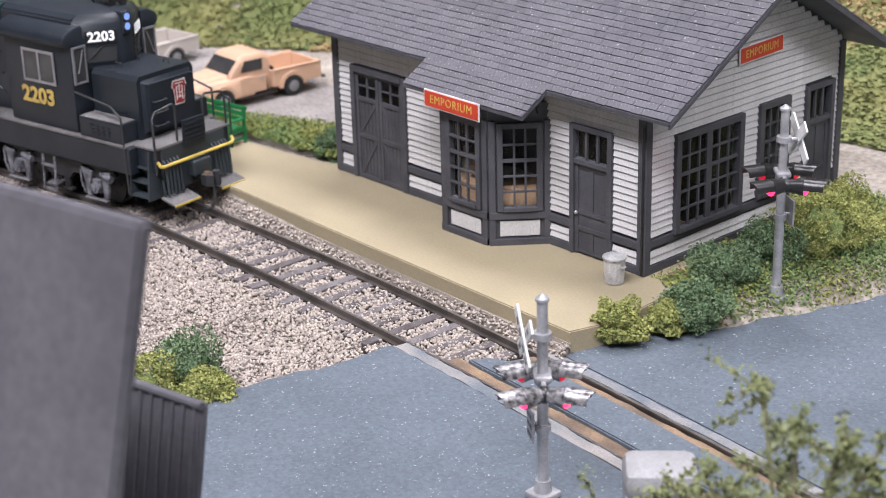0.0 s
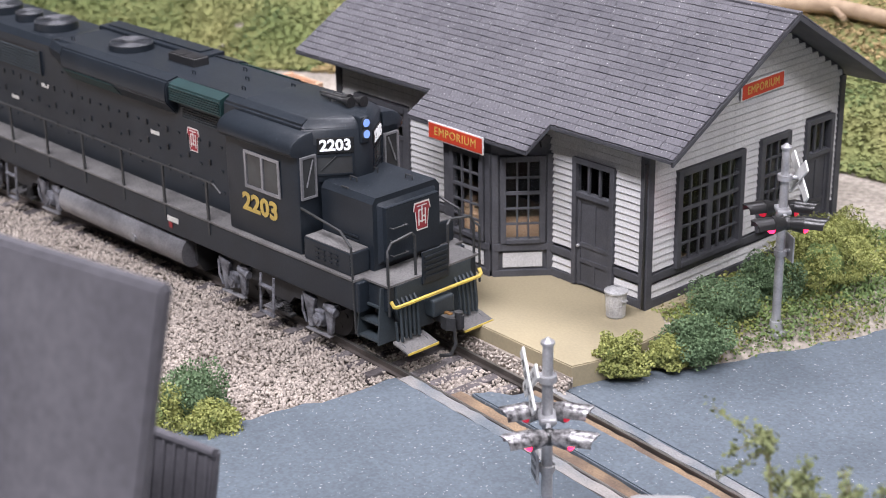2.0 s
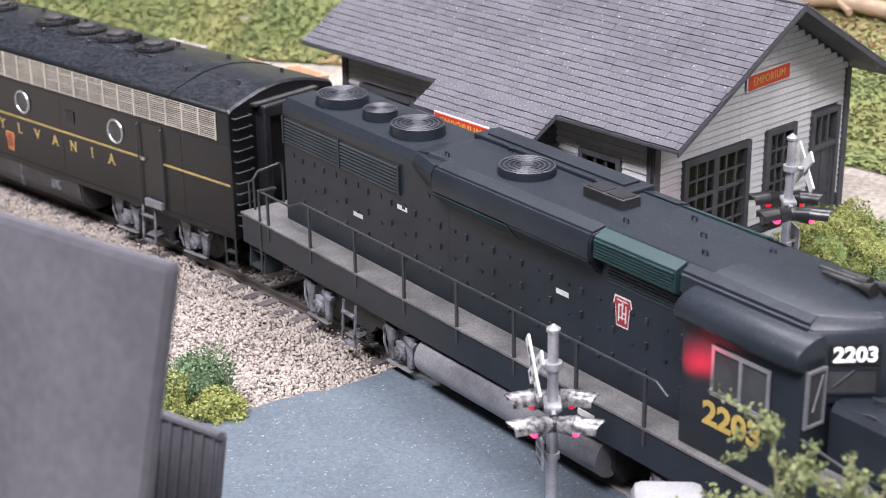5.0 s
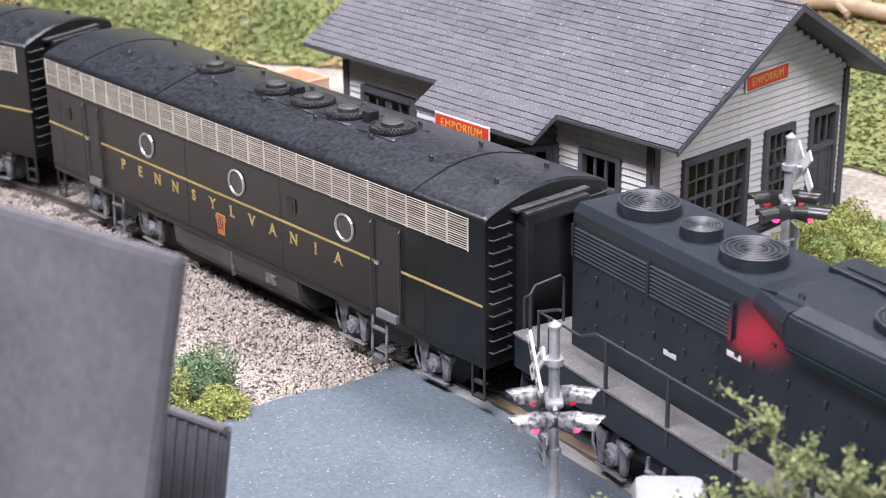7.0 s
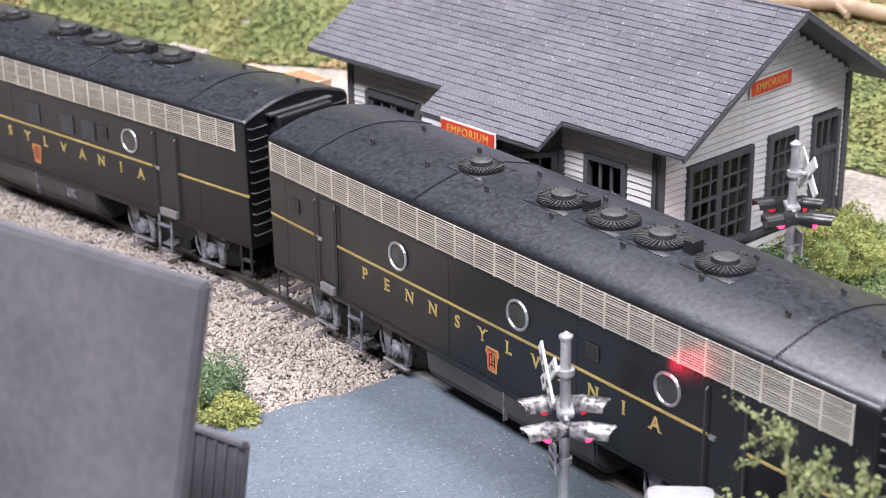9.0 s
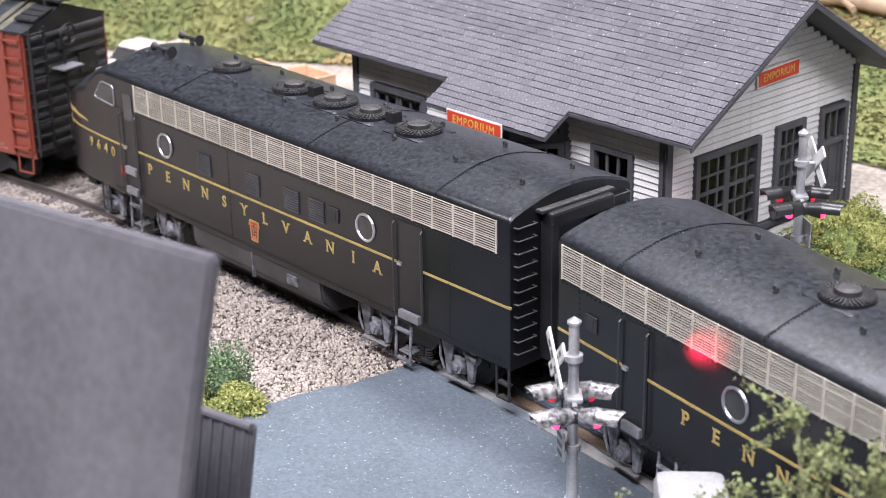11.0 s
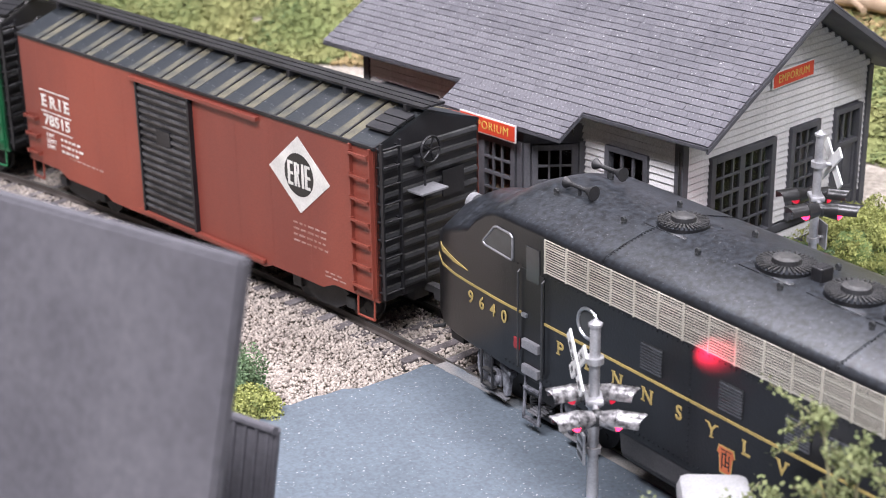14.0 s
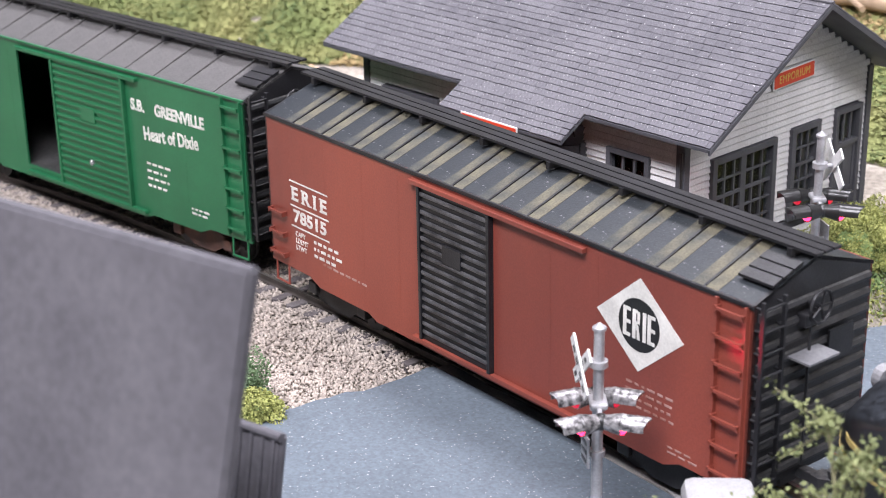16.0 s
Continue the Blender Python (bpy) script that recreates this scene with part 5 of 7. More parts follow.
    # end railings
    for xe, sg in ((9.12, 1), (-10.85, -1)):
        for s in (-1, 1):
            bm = bmesh.new()
            pipe(bm, [(xe, s * 1.38, 1.95), (xe, s * 1.38, 2.75), (xe, s * 1.25, 2.92), (xe, s * 0.62, 3.0), (xe, s * 0.52, 2.9), (xe, s * 0.52, 1.95)], 0.035)
            part("end_railing", bm, M_rail_dk, c, "bent dark end handrail")
            bm = bmesh.new()
            pipe(bm, [(xe - sg * 0.75, s * 1.72, 0.7), (xe - sg * 0.8, s * 1.74, 2.75), (xe - sg * 1.3, s * 1.6, 2.95), (xe - sg * 2.7, s * 1.55, 3.12) if sg > 0 else (xe - sg * 1.4, s * 1.6, 2.95)], 0.032)
            part("grab_rail", bm, M_rail_dk, c)
            bm = bmesh.new()
            pipe(bm, [(xe + sg * 0.1, s * 1.46, 1.3), (xe + sg * 0.1, s * 1.46, 2.66), (xe, s * 1.38, 2.75)], 0.03)
            part("grab_rail", bm, M_rail_dk, c)
    # side handrails
    for s in (-1, 1):
        y = s * 1.72
        bm = bmesh.new()
        pipe(bm, [(-10.1, y, 2.75), (-8.7, y, 2.75), (-8.2, y, 2.98), (3.3, y, 2.98), (3.6, y, 2.8)], 0.03)
        part("handrail", bm, M_rail_dk, c, "long thin dark handrail")
        for k in range(8):
            x = -9.7 + k * 1.82
            bm = bmesh.new()
            box(bm, x - 0.035, x + 0.035, y - 0.025, y + 0.025, 1.62, 2.98 if k else 2.75)
            part("stanchion", bm, M_rail_dk, c)
    # fuel tank and air reservoir
    bm = bmesh.new()
    prism(bm, [(-1.4, 0.55), (-1.2, 0.22), (1.2, 0.22), (1.4, 0.55), (1.4, 1.3), (-1.4, 1.3)], -3.9, 2.0)
    part("fuel_tank", bm, M_frame, c, "black fuel tank")
    for s in (-1, 1):
        bm = bmesh.new()
        rod(bm, (-3.8, s * 1.42, 0.78), (1.9, s * 1.42, 0.78), 0.40, n=20)
        part("air_reservoir", bm, M_resv, c, "long silvery air reservoir", True)
        bm = bmesh.new()
        rod(bm, (-0.2, s * 1.7, 0.7), (-0.2, s * 1.86, 0.7), 0.1, n=10)
        part("filler_cap", bm, M_tank, c)
        bm = bmesh.new()
        box(bm, 1.3, 1.75, min(s * 1.73, s * 1.745), max(s * 1.73, s * 1.745), 1.55, 1.68)
        part("data_plate", bm, M_whitelet, c)
        bm = bmesh.new()
        box(bm, 1.35, 1.48, min(s * 1.73, s * 1.75), max(s * 1.73, s * 1.75), 1.38, 1.52)
        part("red_cutoff", bm, M_keyred, c)
        for x0, z0 in ((-0.1, 3.35), (-5.3, 3.55), (-7.0, 2.9)):
            bm = bmesh.new()
            box(bm, x0, x0 + 0.36, min(s * 1.06, s * 1.068), max(s * 1.06, s * 1.068), z0, z0 + 0.1)
            part("stencil", bm, M_whitelet, c)
    loco_truck(c, 5.35, 3.2, 5.35)
    loco_truck(c, -6.2, 3.2, -6.2)
    coupler(c, 9.15, 1)
    coupler(c, -10.7, -1)
    bm = bmesh.new()
    box(bm, 9.52, 9.72, -0.05, 0.07, 1.02, 1.09, 0.02)
    part("coupler_pin", bm, M_brass, c)
    return c


def f_profile(w=1.84, z0=1.15, zs=4.30):
    p = [(-w + 0.04, z0), (-w, z0 + 0.1), (-w, zs)]
    arc = [(1.84, 4.31), (1.81, 4.39), (1.72, 4.45), (1.5, 4.52), (1.2, 4.6), (0.8, 4.7), (0.4, 4.755)]
    p += [(-y, z) for y, z in arc] + [(0.0, 4.775)] + [(y, z) for y, z in reversed(arc)]
    p += [(w, zs), (w, z0 + 0.1), (w - 0.04, z0)]
    return p


# stations of the rounded nose: x, half width, crown, shoulder
NOSE = ((-6.65, 1.83, 4.74, 4.28), (-7.00, 1.81, 4.60, 4.15), (-7.35, 1.79, 4.32, 3.92), (-7.65, 1.77, 4.10, 3.62), (-8.20, 1.72, 4.02, 3.40), (-8.80, 1.58, 3.88, 3.15), (-9.30, 1.30, 3.62, 2.85), (-9.65, 0.95, 3.26, 2.60), (-9.85, 0.50, 2.80, 2.30))


def f_unit(kind):
    """A streamlined cab or booster unit; its nose, if any, points to -x."""
    nosed = kind == "cab"
    label = ("black streamlined cab unit with gold stripe lettering and rounded nose" if nosed else "black streamlined booster unit with gold stripe and long grille")
    c = thing("diesel_locomotive", label, "locomotive", "train")
    X0, X1 = (-8.7, 8.7) if nosed else (-8.75, 8.75)
    bm = bmesh.new()
    rings = []
    prof = f_profile()
    xb = X0 + 2.3 if nosed else X0
    for x in (X1, X1 - 0.06, 3.0, 0.0, -3.0, xb + 0.05, xb):
        k = 0.985 if x == X1 else 1
        rings.append([(x, y * k, 1.15 + (z - 1.15) * k) for y, z in prof])
    if nosed:
        # windscreen rake, then the bulldog nose
        for x, w, top, zt in NOSE:
            ring = []
            for (y, z) in prof:
                if z <= 4.30 + 1e-6:
                    zz = 1.15 + (z - 1.15) * (zt - 1.15) / (4.30 - 1.15)
                else:
                    zz = zt + (z - 4.30) / (4.775 - 4.30) * (top - zt)
                ring.append((x, y / 1.84 * w, zz))
            rings.append(ring)
    loft(bm, rings)
    body = part("body", bm, M_fblack, c, "smooth black carbody with dusty roof lightened by painted-in sheen", True)
    g0, g1 = (-5.02, 8.35) if nosed else (-8.62, 8.3)
    for s in (-1, 1):
        fm = FRONT if s < 0 else Matrix.Rotation(radians(180), 4, "Z") @ FRONT
        ys = lambda a, b: (min(s * a, s * b), max(s * a, s * b))
        # stainless air grille
        bm = bmesh.new()
        box(bm, g0, g1, *ys(1.83, 1.85), 3.62, 4.30)
        g = part("grille_backing", bm, M_black, c, "dark recess of the air grille")
        bm = bmesh.new()
        for k in range(14):
            z = 3.63 + k * 0.0505
            box(bm, g0, g1, *ys(1.852, 1.868), z, z + (0.014 if k % 5 else 0.024))
        part("grille", bm, M_grille, g, "stainless horizontal air grille")
        n = int((g1 - g0) / 0.62)
        for k in range(n + 1):
            x = g0 + (g1 - g0) * k / n
            bm = bmesh.new()
            box(bm, x - 0.017, x + 0.017, *ys(1.85, 1.878), 3.61, 4.31)
            part("grille_bar", bm, M_grille, g)
        # gold stripe
        for a, b in ((-8.3, 8.75) if nosed else (-8.7, 8.7),):
            bm = bmesh.new()
            run = [(b, 1.84), (xb, 1.84)] + ([(x, w) for x, w, _, _ in NOSE] if nosed else [])
            loft(bm, [[(x, s * (w - 0.03), 2.51), (x - 0.004, s * (w + 0.013), 2.51), (x - 0.004, s * (w + 0.013), 2.565), (x, s * (w - 0.03), 2.565)] for x, w in run])
            part("gold_stripe", bm, M_dullgold, c, "thin gold stripe")
        # portholes
        for x in ((-3.72, 4.22) if nosed else (-3.70, 0.22, 4.3)):
            bm = bmesh.new()
            n_ = 24
            for i in range(n_):
                a, b = 2 * math.pi * i / n_, 2 * math.pi * (i + 1) / n_
                rod(bm, (x + 0.30 * math.cos(a), s * 1.86, 3.02 + 0.30 * math.sin(a)), (x + 0.30 * math.cos(b), s * 1.86, 3.02 + 0.30 * math.sin(b)), 0.034, n=6)
            ph = part("porthole_ring", bm, M_chrome, c, "bright round porthole ring", True)
            bm = bmesh.new()
            rod(bm, (x, s * 1.83, 3.02), (x, s * 1.85, 3.02), 0.29, n=24)
            part("porthole_pane", bm, M_cabglass, ph)
        # doors
        for x0, x1 in (((5.25, 6.1), (-5.75, -5.05)) if nosed else ((5.3, 6.18), (-6.75, -6.02))):
            bm = bmesh.new()
            box(bm, x0, x1, *ys(1.80, 1.855), 1.45, 3.50)
            dr = part("side_door", bm, M_fblack, c, "black side door")
            for xx in (x0 - 0.04, x1 + 0.01):
                bm = bmesh.new()
                pipe(bm, [(xx, s * 1.86, 3.45), (xx, s * 1.92, 3.4), (xx, s * 1.92, 1.4), (xx, s * 1.86, 1.35)], 0.022)
                part("grab_rail", bm, M_rail_dk, dr)
            bm = bmesh.new()
            box(bm, x0 + 0.06, x0 + 0.2, *ys(1.85, 1.92), 2.5, 2.58, 0.01)
            part("door_handle", bm, M_chrome, dr, "bright door handle")
            bm = bmesh.new()
            box(bm, x0 + 0.1, x1 - 0.1, *ys(1.84, 1.95), 1.3, 1.5, 0.02)
            part("kick_plate", bm, M_tank, dr, "worn silvery kick plate")
            if nosed and x0 < 0:
                bm = bmesh.new()
                box(bm, x0 + 0.1, x1 - 0.1, *ys(1.84, 1.95), 1.85, 2.05, 0.02)
                part("kick_plate", bm, M_tank, dr, "worn silvery kick plate")
        # lettering
        if nosed:
            xs = np.linspace(-4.55, 4.57, 12)
            z = 2.18
        else:
            xs = np.linspace(-4.96, 4.02, 12)
            z = 2.2
        word = "PENNSYLVANIA" if s < 0 else "AINAVLYSNNEP"
        for ch, x in zip(word, xs):
            letters(ch, 0.39, M_dullgold, c, Matrix.Translation((x, s * 1.845, z)) @ fm, "letter", depth=0.005, bold=0.007, serifs=SERIF.get(ch, ()))
        keystone(c, -0.03 if nosed else -0.57, s * 1.845, 1.76, 0.46, M_keyor, fm, M_dullgold, M_boardlit)
        if nosed:
            for k, ch in enumerate("9640" if s < 0 else "0469"):
                letters(ch, 0.38, M_dullgold, c, Matrix.Translation((-7.52 + 0.40 * k, s * (1.798 + 0.0205 * k), 2.24)) @ Matrix.Rotation(s * radians(2.2), 4, "Z") @ fm, "numeral", bold=0.006)
        # louvres
        for x in ((-1.98, 0.02, 1.55, 2.48) if nosed else ()):
            bm = bmesh.new()
            box(bm, x - 0.28, x + 0.28, *ys(1.84, 1.85), 2.68, 3.22)
            lv = part("louvre_recess", bm, M_frame, c)
            for k in range(9):
                bm = bmesh.new()
                box(bm, x - 0.27, x + 0.27, *ys(1.85, 1.88), 2.70 + k * 0.058, 2.728 + k * 0.058)
                part("louvre", bm, M_fanring, lv)
        for x in ((3.1,) if nosed else (-7.7, 2.35)):
            bm = bmesh.new()
            box(bm, x - 0.18, x + 0.18, *ys(1.84, 1.875), 2.85, 3.18, 0.015)
            box(bm, x - 0.09, x + 0.09, *ys(1.87, 1.89), 2.92, 3.12)
            part("filler_hatch", bm, M_frame, c)
        # rivet strips
        bm = bmesh.new()
        x = X0 + (2.4 if nosed else 0.1)
        while x < X1 - 0.1:
            box(bm, x, x + 0.035, *ys(1.84, 1.858), 1.30, 1.335)
            box(bm, x, x + 0.03, *ys(1.84, 1.856), 3.53, 3.56)
            x += 0.13
        for xx in ((-1.0, 6.9) if nosed else (-8.1, -2.0, 1.9, 6.9)):
            z = 1.4
            while z < 3.5:
                box(bm, xx, xx + 0.03, *ys(1.84, 1.857), z, z + 0.03)
                z += 0.11
        part("rivet_strip", bm, M_fblack, c, kind="stuff")
        # skirt, tank and batteries
        bm = bmesh.new()
        prism(bm, [(s * 1.78, 1.2), (s * 1.72, 0.62), (s * 1.35, 0.28), (s * 0.2, 0.25), (s * 0.2, 1.2)], -2.9, 2.4)
        bmesh.ops.bevel(bm, geom=bm.edges[:], offset=0.05, segments=2, affect="EDGES")
        part("fuel_tank", bm, M_skirt, c, "dusty dark grey tank skirt", True)
        bm = bmesh.new()
        box(bm, -0.3, -0.26, *ys(1.70, 1.8), 0.5, 1.15)
        box(bm, 1.1, 1.5, *ys(1.70, 1.8), 0.75, 1.0, 0.03)
        part("tank_fitting", bm, M_truck, c)
        # corner steps
        for xe in (X0 + (1.7 if nosed else 0.25), X1 - 0.25):
            bm = bmesh.new()
            for q in (-0.18, 0.18):
                pipe(bm, [(xe + q, s * 1.78, 1.2), (xe + q, s * 1.78, 0.42)], 0.03)
            for z in (0.42, 0.75):
                box(bm, xe - 0.18, xe + 0.18, *ys(1.66, 1.80), z, z + 0.04)
            part("corner_step", bm, M_frame, c)
    # roof gear
    fx = (-3.16, -0.56, 1.02, 2.32, 3.98) if nosed else (-3.07, -0.48, 0.97, 2.29, 3.88)
    for i, x in enumerate(fx):
        fan(c, x, 0.02, 4.79, 0.55 if i else 0.50, M_fblack, False, 34)
    for x in (fx[1] + 0.78, fx[3] + 0.76):
        bm = bmesh.new()
        box(bm, x - 0.13, x + 0.13, -0.10, 0.22, 4.7, 5.02, 0.03)
        box(bm, x - 0.08, x + 0.08, -0.05, 0.17, 5.015, 5.03)
        part("exhaust_pipe", bm, M_black, c, "small black exhaust pipe")
    for x in np.linspace(-6.0, 8.0, 8):
        for y in (-0.75, 0.75):
            bm = bmesh.new()
            rod(bm, (x, y, 4.62), (x, y, 4.745), 0.07, 0.05, n=8)
            rod(bm, (x, y - 0.03, 4.78), (x, y + 0.03, 4.78), 0.055, n=10)
            part("lift_ring", bm, M_rail_dk, c)
    for x in (X1 - 2.2, 2.2 if nosed else -3.2, -3.4 if nosed else -7.0):
        bm = bmesh.new()
        loft(bm, [[(xx, y * 1.003, 1.15 + (z - 1.15) * 1.004) for y, z in prof[3:-3]] + [(xx, y * 0.99, z - 0.05) for y, z in reversed(prof[3:-3])] for xx in (x - 0.010, x + 0.010)])
        for (ya, za), (yb_, zb_) in zip(prof[3:-4], prof[4:-3]):
            n_ = max(1, int(math.dist((ya, za), (yb_, zb_)) / 0.07))
            for k in range(n_):
                yy, zz = ya + (yb_ - ya) * k / n_, za + (zb_ - za) * k / n_
                box(bm, x + 0.04, x + 0.062, yy - 0.011, yy + 0.011, zz - 0.01, zz + 0.026)
        part("roof_seam", bm, M_fblack, c, "riveted roof seam")
    # ends: diaphragm and ladder rungs
    for xe, sg in (((X1, 1),) if nosed else ((X1, 1), (X0, -1))):
        bm = bmesh.new()
        x0, x1 = min(xe, xe + sg * 0.35), max(xe, xe + sg * 0.35)
        box(bm, x0, x1, -0.95, -0.75, 1.2, 4.2, 0.03)
        part("diaphragm_fold", bm, M_black, c, "black corridor diaphragm fold")
        bm = bmesh.new()
        box(bm, x0, x1, 0.75, 0.95, 1.2, 4.2, 0.03)
        part("diaphragm_fold", bm, M_black, c, "black corridor diaphragm fold")
        bm = bmesh.new()
        box(bm, x0, x1, -0.95, 0.95, 4.08, 4.40, 0.06)
        part("diaphragm", bm, M_black, c, "black corridor diaphragm")
        for s in (-1, 1):
            for k in range(11):
                bm = bmesh.new()
                z = 1.5 + k * 0.27
                pipe(bm, [(xe, s * 1.7, z), (xe + sg * 0.1, s * 1.68, z), (xe + sg * 0.1, s * 1.15, z), (xe, s * 1.15, z)], 0.024, 5)
                part("ladder_rung", bm, M_frame, c)
        bm = bmesh.new()
        box(bm, min(xe, xe + sg * 0.2), max(xe, xe + sg * 0.2), -1.1, 1.1, 4.38, 4.46, 0.02)
        part("end_walk", bm, M_frame, c, "grimy end ledge")
        coupler(c, xe - sg * 0.15, sg)
    if nosed:
        coupler(c, -9.3, -1)
        bm = bmesh.new()
        prism(bm, [(-0.95, 0.45), (0.95, 0.45), (1.05, 1.3), (-1.05, 1.3)], -9.35, -8.9)
        part("pilot", bm, M_frame, c)
        for s in (-1, 1):
            ys = lambda a, b: (min(s * a, s * b), max(s * a, s * b))
            bm = bmesh.new()
            pts = [(-7.02, 3.66), (-6.95, 3.60), (-6.10, 3.54), (-6.05, 3.60), (-6.05, 4.02), (-6.12, 4.08), (-6.55, 4.10), (-6.66, 4.06)]
            prism(bm, pts, *ys(1.80, 1.85), "y")
            w = part("cab_side_window", bm, M_cabglass, c, "cab side window with a bright frame")
            bm = bmesh.new()
            pipe(bm, [(a, s * 1.852, b) for a, b in pts + pts[:1]], 0.026)
            part("window_frame", bm, M_tank, w)
            bm = bmesh.new()
            box(bm, -5.6, -5.2, *ys(1.83, 1.86), 3.3, 4.0)
            part("door_window", bm, M_cabglass, c)
            # whisker stripe by the nose
            bm = bmesh.new()
            loft(bm, [[(x, s * (w - 0.03), z0), (x, s * (w + 0.02), z0), (x, s * (w + 0.02), z1), (x, s * (w - 0.03), z1)] for x, w, z0, z1 in ((-9.0, 1.468, 2.84, 2.96), (-8.8, 1.58, 2.83, 2.94), (-8.2, 1.72, 2.80, 2.88), (-7.65, 1.77, 2.79, 2.80))])
            part("gold_flash", bm, M_dullgold, c)
            for x, y in ((-5.75 + 0.25 * s * -1, s * 0.62 + 0.15),):
                bm = bmesh.new()
                rod(bm, (x - 0.35, y, 4.90), (x + 0.1, y, 4.90), 0.045, 0.05, n=10)
                rod(bm, (x + 0.1, y, 4.90), (x + 0.34, y, 4.90), 0.05, 0.15, n=16)
                rod(bm, (x - 0.35, y, 4.90), (x - 0.52, y, 4.90), 0.05, 0.12, n=16)
                rod(bm, (x - 0.1, y, 4.7), (x - 0.1, y, 4.90), 0.04, n=6)
                part("horn", bm, M_frame, c, "black air horn")
            bm = bmesh.new()
            box(bm, -6.0, -5.8, *ys(1.84, 1.87), 1.7, 1.95, 0.02)
            part("builder_plate", bm, M_keyred, c)
        bm = bmesh.new()
        rod(bm, (-9.55, 0, 3.3), (-9.75, 0, 3.3), 0.24, n=18)
        part("headlight", bm, M_tank, c)
    loco_truck(c, 5.55, 2.75, 5.4)
    loco_truck(c, -5.55, 2.75, -5.4)
    return c


def boxcar(paint, label, roofmat, truckmat, open_door):
    c = thing("boxcar", label, "boxcar", "train")
    X, W, Z0, Z1 = 7.45, 1.66, 1.02, 4.62
    d0, d1 = (-1.62, 0.72)
    hole = (-1.95, -0.30) if open_door else None
    for s in (-1, 1):
        ys = lambda a, b: (min(s * a, s * b), max(s * a, s * b))
        bm = bmesh.new()
        if hole:
            box(bm, -X, hole[0], *ys(W - 0.06, W), Z0, Z1)
            box(bm, hole[1], X, *ys(W - 0.06, W), Z0, Z1)
            box(bm, hole[0], hole[1], *ys(W - 0.06, W), 4.38, Z1)
        else:
            box(bm, -X, X, *ys(W - 0.06, W), Z0, Z1)
        side = part("side_wall", bm, paint, c, "painted steel side with rivet seams")
        # side sill with tabs
        bm = bmesh.new()
        prism(bm, [(-X, Z0), (-X, Z0 - 0.05), (-5.9, Z0 - 0.05), (-5.5, Z0 - 0.22), (-3.6, Z0 - 0.22), (-3.3, Z0 - 0.34), (3.3, Z0 - 0.34), (3.6, Z0 - 0.22), (5.5, Z0 - 0.22), (5.9, Z0 - 0.05), (X, Z0 - 0.05), (X, Z0)], *ys(W - 0.06, W), "y")
        part("side_sill", bm, paint, c)
        bm = bmesh.new()
        for x in (-6.55, -5.1, -3.7, -2.4, 2.4, 3.7, 5.1, 6.55):
            if hole and -2 < x < -0.2:
                continue
            z = Z0 + 0.1
            while z < Z1 - 0.1:
                box(bm, x, x + 0.018, *ys(W, W + 0.008), z, z + 0.02)
                z += 0.085
        part("rivet_seam", bm, paint, side, kind="stuff")
        # door and its tracks
        dx0, dx1 = (d0, d1) if not open_door else (-0.28, 2.85)
        dm = M_black if not open_door else paint
        bm = bmesh.new()
        box(bm, dx0, dx1, *ys(W, W + 0.05), Z0 - 0.12, 4.36)
        door = part("door", bm, dm, c, "black corrugated sliding door" if not open_door else "green corrugated sliding door, half open")
        for k in range(17):
            bm = bmesh.new()
            z = Z0 + 0.02 + k * 0.195
            box(bm, dx0 + 0.08, dx1 - 0.1, *ys(W + 0.05, W + 0.10), z, z + 0.10, 0.03)
            part("corrugation", bm, M_doorrib if dm is M_black else dm, door)
        bm = bmesh.new()
        box(bm, dx1 - 0.09, dx1, *ys(W + 0.05, W + 0.14), Z0 - 0.12, 4.36, 0.01)
        part("door_post", bm, dm, door)
        bm = bmesh.new()
        box(bm, dx0, dx0 + 0.08, *ys(W + 0.05, W + 0.12), Z0 - 0.12, 4.36, 0.01)
        part("door_post", bm, dm, door)
        bm = bmesh.new()
        box(bm, (dx0 + dx1) / 2 - 0.35, (dx0 + dx1) / 2 + 0.25, *ys(W + 0.05, W + 0.115), 2.9, 3.3, 0.01)
        part("placard", bm, dm, door)
        bm = bmesh.new()
        box(bm, d0 - 0.25, 3.4, *ys(W, W + 0.13), 4.37, 4.47, 0.01)
        part("upper_track", bm, paint, c)
        bm = bmesh.new()
        box(bm, d0 - 0.25, 3.4, *ys(W, W + 0.13), Z0 - 0.22, Z0 - 0.12, 0.01)
        part("lower_track", bm, paint, c)
        # ladders at the ends
        for xa, xb, rungs in ((X - 0.78, X - 0.12, 7), (-X + 0.12, -X + 0.72, 7 if open_door else 3)):
            for k in range(rungs):
                bm = bmesh.new()
                z = Z0 + 0.22 + k * 0.52
                box(bm, xa, xb, *ys(W + 0.10, W + 0.15), z, z + 0.05)
                box(bm, xa, xa + 0.05, *ys(W, W + 0.15), z - 0.04, z + 0.07)
                box(bm, xb - 0.05, xb, *ys(W, W + 0.15), z - 0.04, z + 0.07)
                part("ladder_rung", bm, paint, c)
            if rungs > 3:
                bm = bmesh.new()
                for x in (xa - 0.03, xb - 0.03):
                    box(bm, x, x + 0.06, *ys(W, W + 0.10), Z0 + 0.05, Z1 - 0.05)
                part("ladder_rail", bm, paint, c)
            bm = bmesh.new()
            xm = (xa + xb) / 2
            pipe(bm, [(xa + 0.05, s * (W - 0.02), Z0), (xa + 0.05, s * W, 0.5), (xb - 0.05, s * W, 0.5), (xb - 0.05, s * (W - 0.02), Z0)], 0.03)
            part("sill_step", bm, paint, c)
